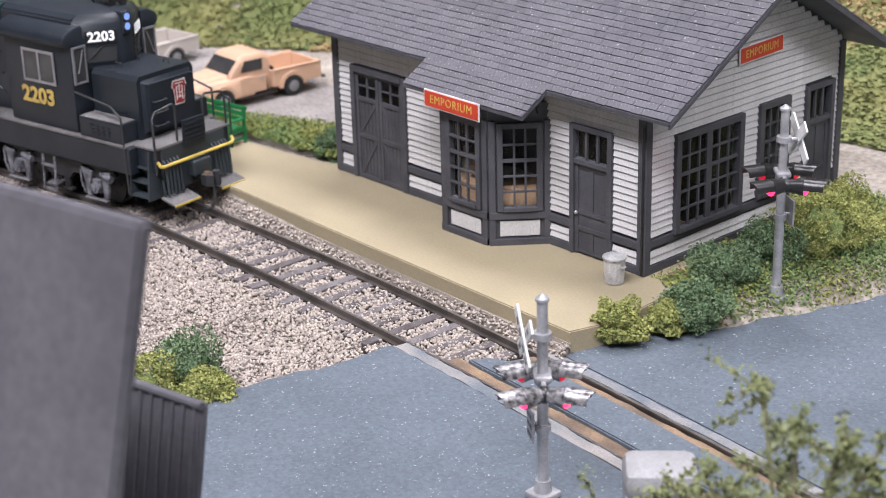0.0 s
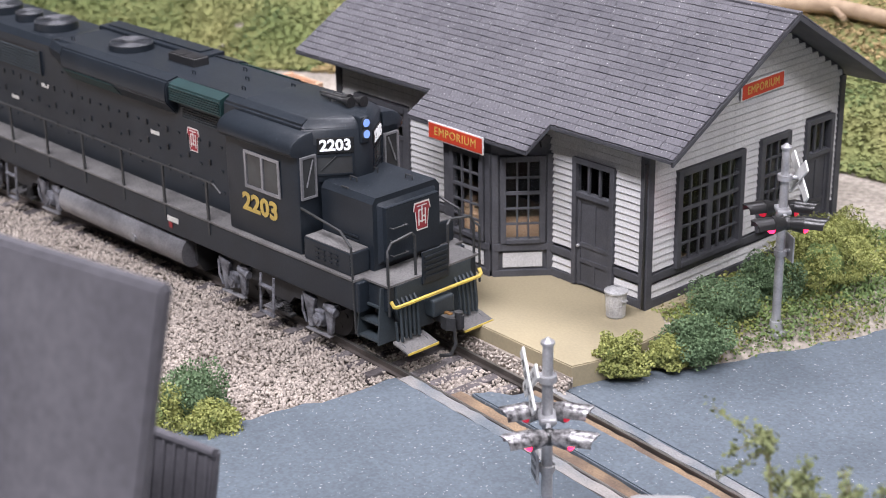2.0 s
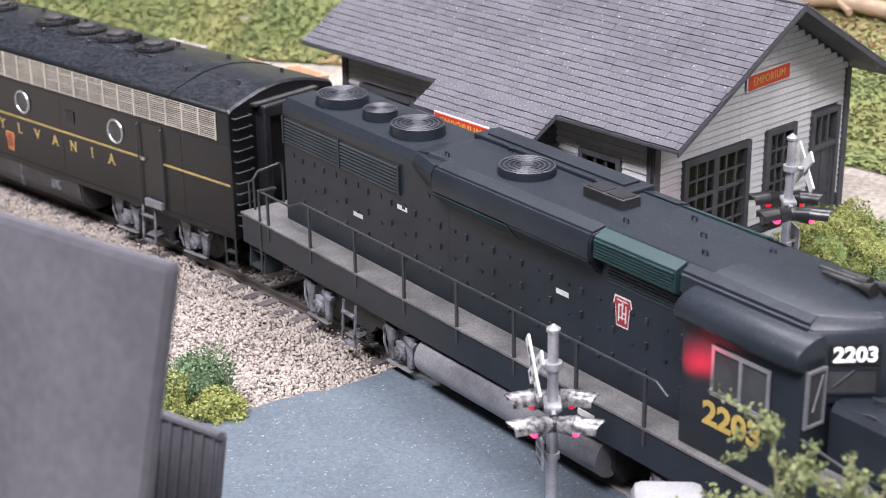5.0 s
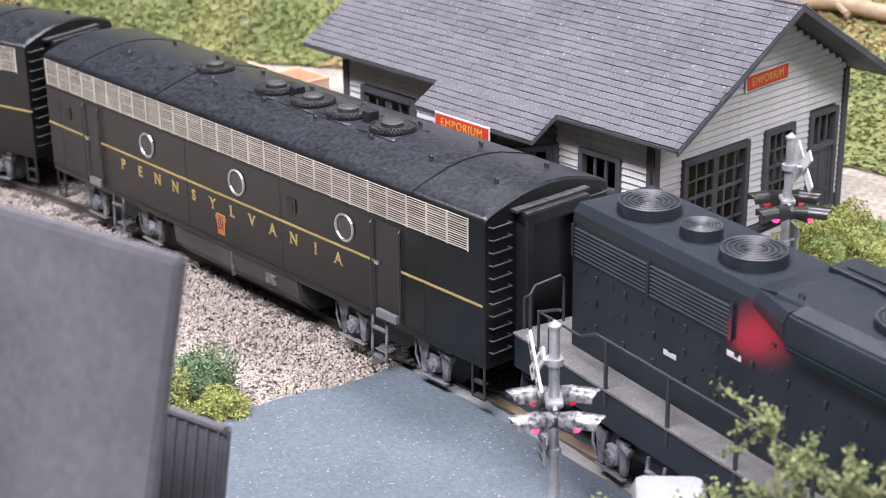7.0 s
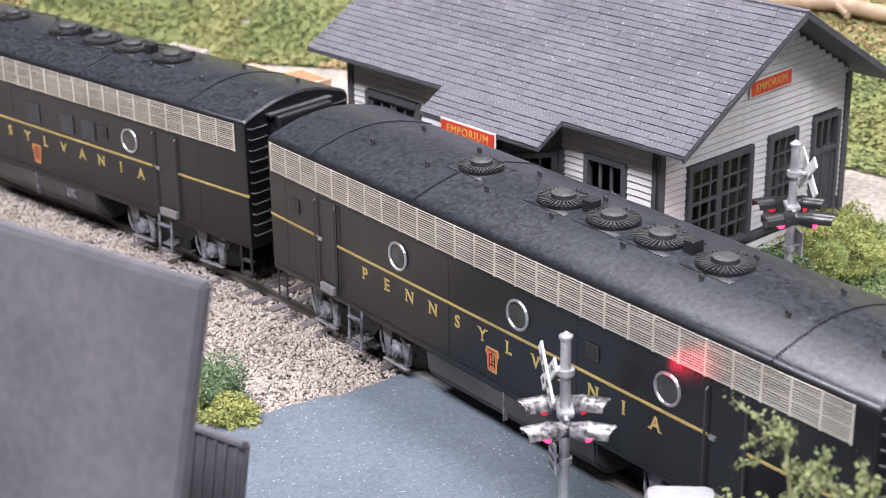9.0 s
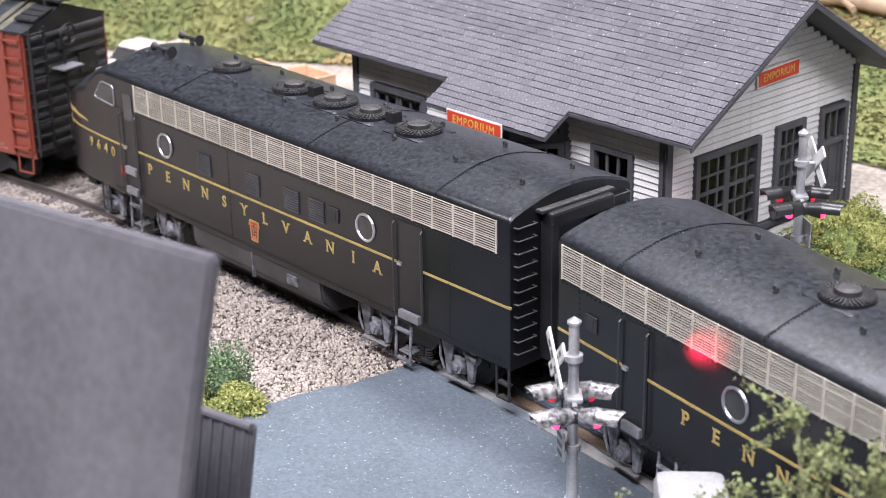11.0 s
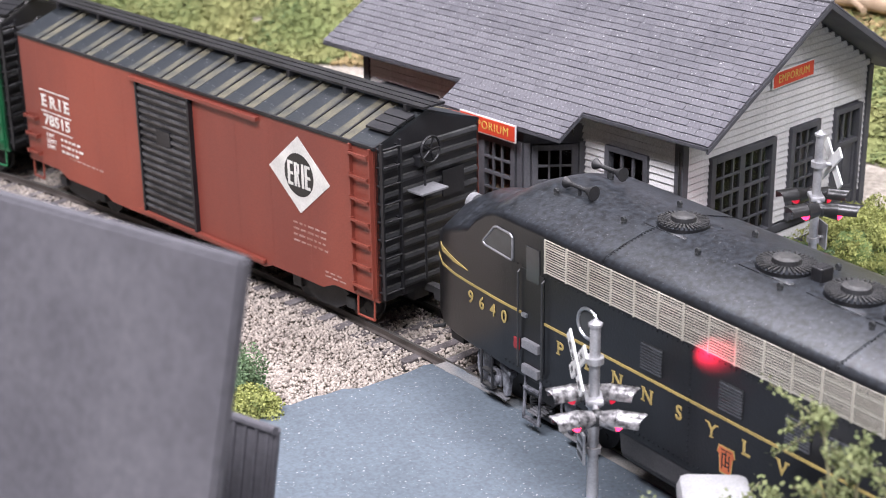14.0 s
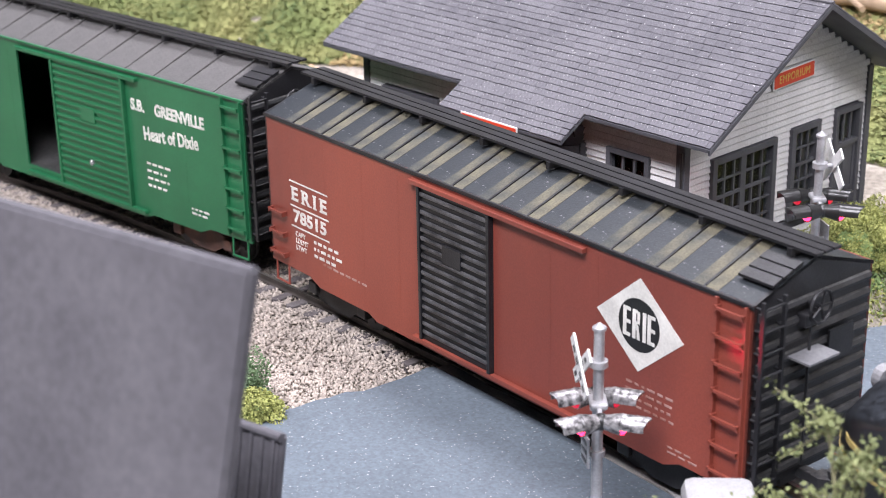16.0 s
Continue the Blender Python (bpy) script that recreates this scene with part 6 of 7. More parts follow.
    # ends with deep corrugations
    for sg in (-1, 1):
        bm = bmesh.new()
        box(bm, *sorted((sg * X, sg * (X - 0.06))), -W, W, Z0, Z1)
        prism(bm, [(-W, Z1), (W, Z1), (0, 5.12)], *sorted((sg * X, sg * (X - 0.06))))
        end = part("end_wall", bm, M_black, c, "black corrugated end")
        for k in range(11):
            bm = bmesh.new()
            z = Z0 + 0.12 + k * 0.315
            rod(bm, (sg * (X - 0.02), -W + 0.1, z + 0.08), (sg * (X - 0.02), W - 0.1, z + 0.08), 0.10, n=8)
            part("corrugation", bm, M_frame, end, "", True)
        for k in range(9):
            bm = bmesh.new()
            z = Z0 + 0.2 + k * 0.42
            y0, y1 = (-W + 0.05, -W + 0.62) if sg > 0 else (W - 0.62, W - 0.05)
            pipe(bm, [(sg * X, y0, z), (sg * (X + 0.18), y0, z), (sg * (X + 0.18), y1, z), (sg * X, y1, z)], 0.026, 5)
            part("ladder_rung", bm, M_black, end)
        bm = bmesh.new()
        for y in ((-W + 0.05, -W + 0.62) if sg > 0 else (W - 0.62, W - 0.05)):
            box(bm, *sorted((sg * (X + 0.12), sg * (X + 0.2))), y - 0.03, y + 0.03, Z0 + 0.05, Z1 + 0.1)
        part("ladder_rail", bm, M_black, end)
        if sg > 0:
            bm = bmesh.new()
            n = 20
            for i in range(n):
                a, b = 2 * math.pi * i / n, 2 * math.pi * (i + 1) / n
                rod(bm, (X + 0.34, -0.25 + 0.30 * math.cos(a), 4.35 + 0.30 * math.sin(a)), (X + 0.34, -0.25 + 0.30 * math.cos(b), 4.35 + 0.30 * math.sin(b)), 0.03, n=5)
            for k in range(5):
                a = 2 * math.pi * k / 5
                rod(bm, (X + 0.34, -0.25, 4.35), (X + 0.34, -0.25 + 0.29 * math.cos(a), 4.35 + 0.29 * math.sin(a)), 0.022, n=5)
            rod(bm, (X, -0.25, 4.35), (X + 0.36, -0.25, 4.35), 0.05, n=8)
            part("brake_wheel", bm, M_black, end, "black hand brake wheel")
            bm = bmesh.new()
            box(bm, X, X + 0.22, -0.5, 0.0, 3.95, 4.2, 0.03)
            pipe(bm, [(X + 0.14, -0.25, 3.95), (X + 0.14, -0.25, 1.2)], 0.03)
            part("brake_gear", bm, M_black, end)
            bm = bmesh.new()
            box(bm, X, X + 0.55, -0.75, 0.1, 3.42, 3.46)
            part("brake_step", bm, M_tank, end, "bare metal brake step")
            bm = bmesh.new()
            box(bm, X + 0.09, X + 0.13, 0.35, 1.05, 3.05, 3.65)
            part("placard_board", bm, M_black, end)
        coupler(c, sg * (X - 0.1), sg)
    # floor inside, roof panels with seam caps, running board
    bm = bmesh.new()
    box(bm, -X + 0.06, X - 0.06, -W + 0.06, W - 0.06, Z0 - 0.1, Z0)
    box(bm, -X + 0.3, X - 0.3, -0.25, 0.25, 0.55, Z0 - 0.1)
    part("underframe", bm, M_frame, c)
    n = 13
    bm = bmesh.new()
    wpan = 2 * X / n
    prism(bm, [(-W - 0.03, Z1 - 0.02), (0, 5.14), (0, 5.06), (-W - 0.03, Z1 - 0.08)], 0.0, wpan)
    pan_n = finish(bm, "roof_panel", roofmat)
    bm = bmesh.new()
    prism(bm, [(W + 0.03, Z1 - 0.02), (0, 5.14), (0, 5.06), (W + 0.03, Z1 - 0.08)], 0.0, wpan)
    pan_f = finish(bm, "roof_panel", roofmat)
    bm = bmesh.new()
    prism(bm, [(-W - 0.04, Z1 + 0.0), (0, 5.20), (W + 0.04, Z1 + 0.0), (W + 0.04, Z1 - 0.06), (0, 5.12), (-W - 0.04, Z1 - 0.06)], -0.028, 0.028)
    cap = finish(bm, "roof_rib", M_black if roofmat is M_roofpan else M_roofpan2)
    strip = None
    if roofmat is M_roofpan:
        bm = bmesh.new()
        for s in (-1, 1):
            prism(bm, [(s * (W + 0.02), Z1 - 0.01), (s * 0.1, 5.12), (s * 0.1, 5.10), (s * (W + 0.02), Z1 - 0.03)], -0.30, 0.30)
        strip = finish(bm, "roof_seam_strip", M_tan)
    for k in range(n):
        x = -X + k * wpan
        share(pan_n, "roof_panel", c, Matrix.Translation((x, 0, 0)))
        share(pan_f, "roof_panel", c, Matrix.Translation((x, 0, 0)))
        if strip is not None and k:
            share(strip, "roof_seam_strip", c, Matrix.Translation((x, 0, 0)))
        if k:
            share(cap, "roof_rib", c, Matrix.Translation((x, 0, 0)))
    for y in (-0.27, -0.02, 0.23):
        bm = bmesh.new()
        box(bm, -X - 0.25, X + 0.25, y - 0.10, y + 0.10, 5.26, 5.31)
        part("running_board", bm, M_black, c, "black roof running board")
    for x in np.linspace(-X + 0.3, X - 0.3, 8):
        bm = bmesh.new()
        box(bm, x - 0.05, x + 0.05, -0.42, 0.42, 5.12, 5.27)
        part("board_saddle", bm, M_black, c)
    for sg, s in ((1, -1), (-1, 1)):
        bm = bmesh.new()
        for k in range(3):
            a = 0.42 + k * 0.28
            prism(bm, [(s * a, 5.25 - a * 0.3), (s * (a + 0.24), 5.25 - (a + 0.24) * 0.3), (s * (a + 0.24), 5.20 - (a + 0.24) * 0.3), (s * a, 5.20 - a * 0.3)], *sorted((sg * (X - 0.75), sg * (X + 0.02))))
        part("corner_board", bm, M_black, c, "roof corner platform")
    bm = bmesh.new()
    box(bm, -X, X, -W - 0.05, -W + 0.02, Z1 - 0.05, Z1 + 0.01, 0.01)
    part("eave_strip", bm, M_black if roofmat is M_roofpan else paint, c)
    for xx in (-5.2, 5.2):
        freight_truck(c, xx, truckmat)
    return c


def bars(car, x0, z0, rows, w, hgt, gap, y, material, rng):
    """Rows of unreadable small stencils as plain bars."""
    for r in range(rows):
        x = x0
        while x < x0 + w:
            ln = rng.uniform(0.06, 0.22)
            bm = bmesh.new()
            box(bm, x, x + ln, y - 0.006, y, z0 - r * gap, z0 - r * gap + hgt)
            part("stencil", bm, material, car)
            x += ln + 0.07


def red_boxcar():
    c = boxcar(M_erie, "oxide red boxcar with black door, black ends and white diamond emblem", M_roofpan, M_frame, False)
    y = -1.664
    rng = random.Random(3)
    bm = bmesh.new()
    m = Matrix.Translation((4.80, y, 3.37)) @ FRONT
    prism(bm, [(-1.10, 0), (0, -0.93), (1.10, 0), (0, 0.93)], 0, 0.008, "z")
    bmesh.ops.transform(bm, matrix=m, verts=bm.verts)
    e = part("diamond_emblem", bm, M_whitelet, c, "white diamond emblem with a black disc")
    bm = bmesh.new()
    rod(bm, (0, 0, 0.006), (0, 0, 0.014), 0.52, n=40)
    bmesh.ops.transform(bm, matrix=m, verts=bm.verts)
    part("emblem_disc", bm, M_boardlit, e)
    # the mark on the disc, as four plain upright bars with cross strokes
    for k, (x, w) in enumerate(((-0.40, 0.19), (-0.16, 0.18), (0.10, 0.07), (0.22, 0.19))):
        bm = bmesh.new()
        hgt = 0.29
        box(bm, x, x + 0.085, -hgt, hgt, 0.014, 0.02)
        if k == 1:
            for zz in (-0.005, hgt - 0.07):
                box(bm, x + 0.07, x + w - 0.06, zz, zz + 0.07, 0.014, 0.02)
            box(bm, x + w - 0.06, x + w + 0.005, 0.02, hgt - 0.02, 0.014, 0.02)
            prism(bm, [(x + 0.09, 0.0), (x + 0.145, 0.0), (x + w + 0.02, -hgt), (x + w - 0.055, -hgt)], 0.014, 0.02, "z")
        elif w > 0.1:
            for zz in (-hgt, -0.035, hgt - 0.07):
                box(bm, x + 0.07, x + w, zz, zz + 0.07, 0.014, 0.02)
        bmesh.ops.transform(bm, matrix=m, verts=bm.verts)
        part("emblem_mark", bm, M_whitelet, e)
    for ch, x in zip("ERIE", (-6.36, -5.92, -5.55, -5.21)):
        letters(ch, 0.46, M_whitelet, c, Matrix.Translation((x, y, 2.87)) @ FRONT, "letter", bold=0.012, squeeze=1.2, serifs=SERIF[ch])
    letters("78515", 0.42, M_whitelet, c, Matrix.Translation((-5.78, y, 2.33)) @ FRONT, "road_number", bold=0.012, squeeze=1.28)
    for z in (3.17, 2.57, 2.06):
        bm = bmesh.new()
        box(bm, -6.55, -5.02, y - 0.006, y, z, z + 0.035)
        part("stripe", bm, M_whitelet, c)
    for k, word in enumerate(("CAPY", "LDLMT", "LTWT")):
        letters(word, 0.17, M_whitelet, c, Matrix.Translation((-6.4, y, 1.90 - 0.17 * k)) @ FRONT, "lettering", align="LEFT", squeeze=0.95)
    bars(c, -5.65, 1.87, 3, 0.9, 0.07, 0.17, y, M_whitelet, rng)
    bars(c, -5.3, 1.42, 1, 1.5, 0.05, 0.16, y, M_stencil, rng)
    bars(c, 4.5, 2.15, 4, 1.2, 0.045, 0.15, y, M_stencil, rng)
    bars(c, 5.6, 1.2, 2, 0.6, 0.035, 0.1, y, M_stencil, rng)
    return c


def green_boxcar():
    c = boxcar(M_green, "bright green boxcar with white lettering, its door half open", M_roofpan2, M_rusttruck, True)
    y = -1.664
    rng = random.Random(5)
    letters("GREENVILLE", 0.42, M_whitelet, c, Matrix.Translation((4.95, y, 3.72)) @ FRONT, "lettering", bold=0.014, squeeze=0.84)
    letters("S.B.", 0.42, M_whitelet, c, Matrix.Translation((3.30, y, 3.72)) @ FRONT, "lettering", bold=0.014, squeeze=0.90)
    letters("Heart of Dixie", 0.50, M_whitelet, c, Matrix.Translation((4.55, y, 3.08)) @ FRONT @ Matrix.Rotation(radians(4), 4, "Z"), "lettering", bold=0.012, squeeze=0.74)
    bars(c, 3.5, 2.2, 4, 0.8, 0.06, 0.2, y, M_whitelet, rng)
    bars(c, 5.2, 1.35, 2, 0.5, 0.05, 0.12, y, M_whitelet, rng)
    bm = bmesh.new()
    bmesh.ops.create_icosphere(bm, subdivisions=2, radius=0.09, matrix=Matrix.Translation((1.2, -1.72, 1.75)))
    part("door_latch", bm, M_chrome, c, "bright metal latch")
    bm = bmesh.new()
    box(bm, -1.2, -0.9, 0.6, 0.9, 1.03, 2.2, 0.05)
    part("cargo_drum", bm, M_tank, c)
    return c


def narrow(car, k):
    """Brings the body of a car to its true width; the trucks keep the gauge."""
    done = set()
    for ob in car.children_recursive:
        if ob.name.split(".")[0] == "truck" or (ob.parent and "truck" in ob.parent.name) or (ob.parent.parent and "truck" in ob.parent.parent.name):
            continue
        ob.location.y *= k
        if ob.data.name in done or abs(ob.matrix_basis[1][1] - 1) > 1e-4:
            continue
        done.add(ob.data.name)
        ob.data.transform(Matrix.Diagonal((1, k, 1, 1)))
    return car


TRAIN = [(narrow(gp_loco(), 0.945), -21.5), (narrow(f_unit("booster"), 0.945), -41.78), (narrow(f_unit("cab"), 0.945), -60.80), (narrow(red_boxcar(), 0.945), -79.35), (narrow(green_boxcar(), 0.945), -95.55)]
# run of the train along the track, in centimetres, half second by half second where it is seen
RUN_T = [0, 0.5, 1, 1.5, 2, 2.5, 3, 3.5, 4, 4.5, 5, 7.5, 8, 8.5, 9, 11.5, 12, 12.5, 13, 13.5, 14, 14.5, 15, 15.5, 16]
RUN_S = [0.0, 2.41, 4.906, 7.354, 9.842, 12.232, 14.643, 17.092, 19.598, 22.061, 24.559, 36.599, 39.094, 41.482, 43.937, 55.938, 58.416, 60.946, 63.384,
         65.831, 68.185, 70.84, 73.922, 76.625, 79.166]


# ---- the grey shed close to the camera ----
M_shed = mat("grey_painted_card", (0.091, 0.088, 0.098), (0.067, 0.065, 0.074), 0.85, scale=45, fine=600, speck=0.25)


def shed():
    c = thing("grey_shed", "tall grey shed with a steep battened roof close to the track", "shed")
    r, q = Vector((-0.978, -0.207, 0)), Vector((0.207, -0.978, 0))
    def sheet(name, p, length, down, lean, th, label):
        bm = bmesh.new()
        d = q * lean - Vector((0, 0, 1))
        a = Vector(p)
        n = -q
        pts = [a, a + r * length, a + r * length + d * down, a + d * down]
        vs = [bm.verts.new(v) for v in pts] + [bm.verts.new(v + n * th) for v in pts]
        for f in ((0, 1, 2, 3), (7, 6, 5, 4), (0, 4, 5, 1), (1, 5, 6, 2), (2, 6, 7, 3), (3, 7, 4, 0)):
            bm.faces.new([vs[i] for i in f])
        bmesh.ops.recalc_face_normals(bm, faces=bm.faces[:])
        bmesh.ops.bevel(bm, geom=bm.edges[:], offset=0.04, segments=2, affect="EDGES")
        return part(name, bm, M_shed, c, label), a, d, n
    main, a, d, n = sheet("roof", (7.5, -17.33, 7.93), 16, 8.4, 0.28, 0.22, "steep grey roof sheet")
    porch, a, d, n = sheet("annex_roof", (4.55, -14.87, 3.68), 5, 4.2, 0.22, 0.18, "lower grey annex roof")
    for k in range(12):
        bm = bmesh.new()
        p = a + r * (0.12 + 0.22 * k)
        rod(bm, p + d * 0.03 - n * 0.02, p + d * 4.1 - n * 0.02, 0.035, n=6)
        part("batten", bm, M_shed, porch)
    bm = bmesh.new()
    rod(bm, (4.55, -14.87, 3.68), Vector((4.55, -14.87, 3.68)) + r * 5, 0.07, n=8)
    part("ridge_roll", bm, M_shed, porch)


# ---- crossing signals ----
RD = Vector((0.67, 0.74, 0)).normalized()
AD = Vector((0.74, -0.67, 0)).normalized()


M_hood = mat("mottled_silver_hood", (0.40, 0.39, 0.39), (0.05, 0.048, 0.05), 0.35, 0.5, scale=900, speck=0.4)


def crossing_signal(x, y, z0, z1, buck, lit):
    """A flashing crossing signal; buck: the side (along the road) of its crossbuck."""
    c = thing("crossing_signal", "silver railway crossing signal with crossbuck and red flashing lamps", "crossing signal", "crossing signals", (x, y, z0))
    H = z1 - z0
    bm = bmesh.new()
    rod(bm, (0, 0, 0), (0, 0, H - 0.12), 0.105, 0.095, n=16)
    part("post", bm, M_silver, c, "silver round post", True)
    bm = bmesh.new()
    rod(bm, (0, 0, H - 0.13), (0, 0, H - 0.08), 0.125, n=16)
    rod(bm, (0, 0, H - 0.08), (0, 0, H), 0.12, 0.02, n=16)
    part("cap", bm, M_silver, c, "pointed cap", True)
    for z, rr in ((H - 0.78, 0.165), (H - 1.62, 0.15), (H - 2.55, 0.145)):
        bm = bmesh.new()
        rod(bm, (0, 0, z - 0.06), (0, 0, z + 0.06), rr, n=16)
        part("collar", bm, M_silver, c, "", True)
    bm = bmesh.new()
    box(bm, -0.24, 0.24, -0.24, 0.24, 0.0, 0.12, 0.03)
    rod(bm, (0, 0, 0.1), (0, 0, 0.35), 0.17, 0.14, n=16)
    part("base_plate", bm, M_silver, c, "flanged silver base")
    yaw = math.atan2(RD.y, RD.x) + radians(11)
    # crossbuck: two blades on a bracket beside the post
    for k, tilt in ((0, 48), (1, -48)):
        bm = bmesh.new()
        m = Matrix.Rotation(yaw, 4, "Z") @ Matrix.Translation((buck * (0.30 + 0.05 * k), 0, H - 0.80)) @ Matrix.Rotation(radians(tilt), 4, "X")
        box(bm, -0.022, 0.022, -0.13, 0.13, -0.60, 0.60, 0.01, m)
        bl = part("crossbuck_blade", bm, M_white, c, "white crossbuck blade with dark lettering bars")
        for q in (-0.42, -0.18, 0.12, 0.34):
            bm = bmesh.new()
            xo = buck * 0.024
            box(bm, min(xo, xo + buck * 0.006), max(xo, xo + buck * 0.006), -0.04, 0.05, q - 0.07, q + 0.07, 0, m)
            part("lettering_bar", bm, M_signalblack, bl)
    bm = bmesh.new()
    rod(bm, (0, 0, H - 0.80), RD * (buck * 0.36) + Vector((0, 0, H - 0.80)), 0.05, n=8)
    part("bracket", bm, M_silver, c)
    # arm and lamps
    za = H - 1.62
    bm = bmesh.new()
    box(bm, -0.55, 0.55, -0.045, 0.045, za - 0.05, za + 0.07, 0.02, Matrix.Rotation(math.atan2(AD.y, AD.x), 4, "Z"))
    box(bm, -0.24, 0.24, -0.16, 0.16, za + 0.02, za + 0.14, 0.04, Matrix.Rotation(math.atan2(AD.y, AD.x), 4, "Z"))
    part("arm", bm, M_silver, c, "silver lamp arm")
    for sa in (-1, 1):
        p = AD * (0.52 * sa) + Vector((0, 0, za - 0.04))
        bm = bmesh.new()
        bmesh.ops.create_uvsphere(bm, u_segments=12, v_segments=8, radius=0.16, matrix=Matrix.Translation(p))
        part("lamp_hub", bm, M_signalblack, c, "", True)
        for sr in (-1, 1):
            d = (RD * sr + AD * 0.34).normalized()
            e0 = p + d * 0.24
            bm = bmesh.new()
            rod(bm, e0 - d * 0.2, e0 + d * 0.14, 0.13, 0.205, n=18)
            ld = part("lamp_head", bm, M_hood if lit == "near" else M_signalblack, c, "worn lamp head with a half-round hood", True)
            bm = bmesh.new()
            # half-round hood
            side = d.cross(Vector((0, 0, 1))).normalized()
            up = Vector((0, 0, 1))
            rings = []
            for w, ln in ((0.0, 0.14), (1.0, 0.66)):
                o, i_ = [], []
                for k in range(9):
                    a = radians(-10 + 200 * k / 8)
                    cut = 1.0 - 0.18 * w * abs(math.cos(a))
                    v = side * math.cos(a) + up * math.sin(a)
                    o.append(e0 + d * (ln * cut) + v * 0.190)
                    i_.append(e0 + d * (ln * cut) + v * 0.165)
                rings.append(o + list(reversed(i_)))
            loft(bm, rings)
            part("hood", bm, M_hood if lit == "near" else M_signalblack, ld, "silver half-round lamp hood" if lit == "near" else "black half-round lamp hood", True)
            bm = bmesh.new()
            m = Matrix.Translation(e0 + d * 0.15) @ d.to_track_quat("Z", "Y").to_matrix().to_4x4() @ Matrix.Diagonal((1, 1, 0.55, 1))
            bmesh.ops.create_uvsphere(bm, u_segments=16, v_segments=10, radius=0.185, matrix=m)
            # lenses of the other lamp pair keep a weak added glow
            on = sa > 0
            part("lens", bm, M_redlamp if on else M_reddim, ld, "lit red lens" if on else "faintly glowing red lens", True)
    # small plate lower on the post, and a bell at its foot side
    bm = bmesh.new()
    m = Matrix.Rotation(yaw, 4, "Z")
    box(bm, buck * 0.22 - 0.02, buck * 0.22 + 0.02, -0.22, 0.22, H - 2.75, H - 2.15, 0.01, m)
    pl = part("plate", bm, M_silver, c, "small grey plate on the post")
    bm = bmesh.new()
    rod(bm, (0, 0, H - 2.5), RD * (buck * 0.24) + Vector((0, 0, H - 2.5)), 0.035, n=8)
    part("plate_bracket", bm, M_silver, pl)
    for q in range(3):
        bm = bmesh.new()
        xo = buck * 0.245
        box(bm, min(xo, xo + buck * 0.006), max(xo, xo + buck * 0.006), -0.15, 0.15, H - 2.68 + q * 0.18, H - 2.60 + q * 0.18, 0, m)
        part("lettering_bar", bm, M_signalblack, pl)
    return c


def red_beam(p, target, watts, angle):
    d = bpy.data.lights.new("signal_lamp_beam", "SPOT")
    d.energy, d.color, d.spot_size, d.spot_blend, d.shadow_soft_size = watts, (1, 0.015, 0.06), radians(angle), 1.0, 0.001
    ob = new("signal_lamp_beam", d)
    ob.matrix_world = look([v * CM for v in p], [v * CM for v in target])


# ---- small things at the depot ----
def trash_can(x, y):
    c = thing("trash_can", "galvanised ribbed trash can standing on the platform", "trash can", at=(x, y, 0))
    bm = bmesh.new()
    n = 28
    rings = []
    for z, r in ((0.0, 0.20), (0.03, 0.215), (0.30, 0.228), (0.58, 0.24), (0.60, 0.245)):
        rings.append([((r + 0.008 * (i % 2)) * math.cos(2 * math.pi * i / n), (r + 0.008 * (i % 2)) * math.sin(2 * math.pi * i / n), z) for i in range(n)])
    loft(bm, rings)
    part("can_body", bm, M_galv, c, "fluted galvanised body")
    for z, r in ((0.05, 0.225), (0.30, 0.24), (0.585, 0.255)):
        bm = bmesh.new()
        rod(bm, (0, 0, z - 0.015), (0, 0, z + 0.015), r, n=24)
        part("hoop", bm, M_galv, c)
    bm = bmesh.new()
    rod(bm, (0, 0, 0.60), (0, 0, 0.64), 0.275, n=24)
    rod(bm, (0, 0, 0.64), (0, 0, 0.72), 0.25, 0.08, n=24)
    lid = part("lid", bm, M_galv, c, "domed lid", True)
    bm = bmesh.new()
    pipe(bm, [(-0.07, 0, 0.70), (-0.06, 0, 0.77), (0.06, 0, 0.77), (0.07, 0, 0.70)], 0.014)
    part("lid_handle", bm, M_galv, lid)
    for s in (-1, 1):
        bm = bmesh.new()
        pipe(bm, [(s * 0.23, -0.06, 0.45), (s * 0.30, -0.05, 0.44), (s * 0.30, 0.05, 0.44), (s * 0.23, 0.06, 0.45)], 0.013)
        part("handle", bm, M_galv, c)


M_galv = mat("galvanised_steel", (0.58, 0.58, 0.57), (0.36, 0.36, 0.36), 0.5, 0.25, scale=300, speck=0.4)
M_bench = mat("green_bench_paint", (0.012, 0.17, 0.05), (0.01, 0.13, 0.04), 0.45, speck=0.15)


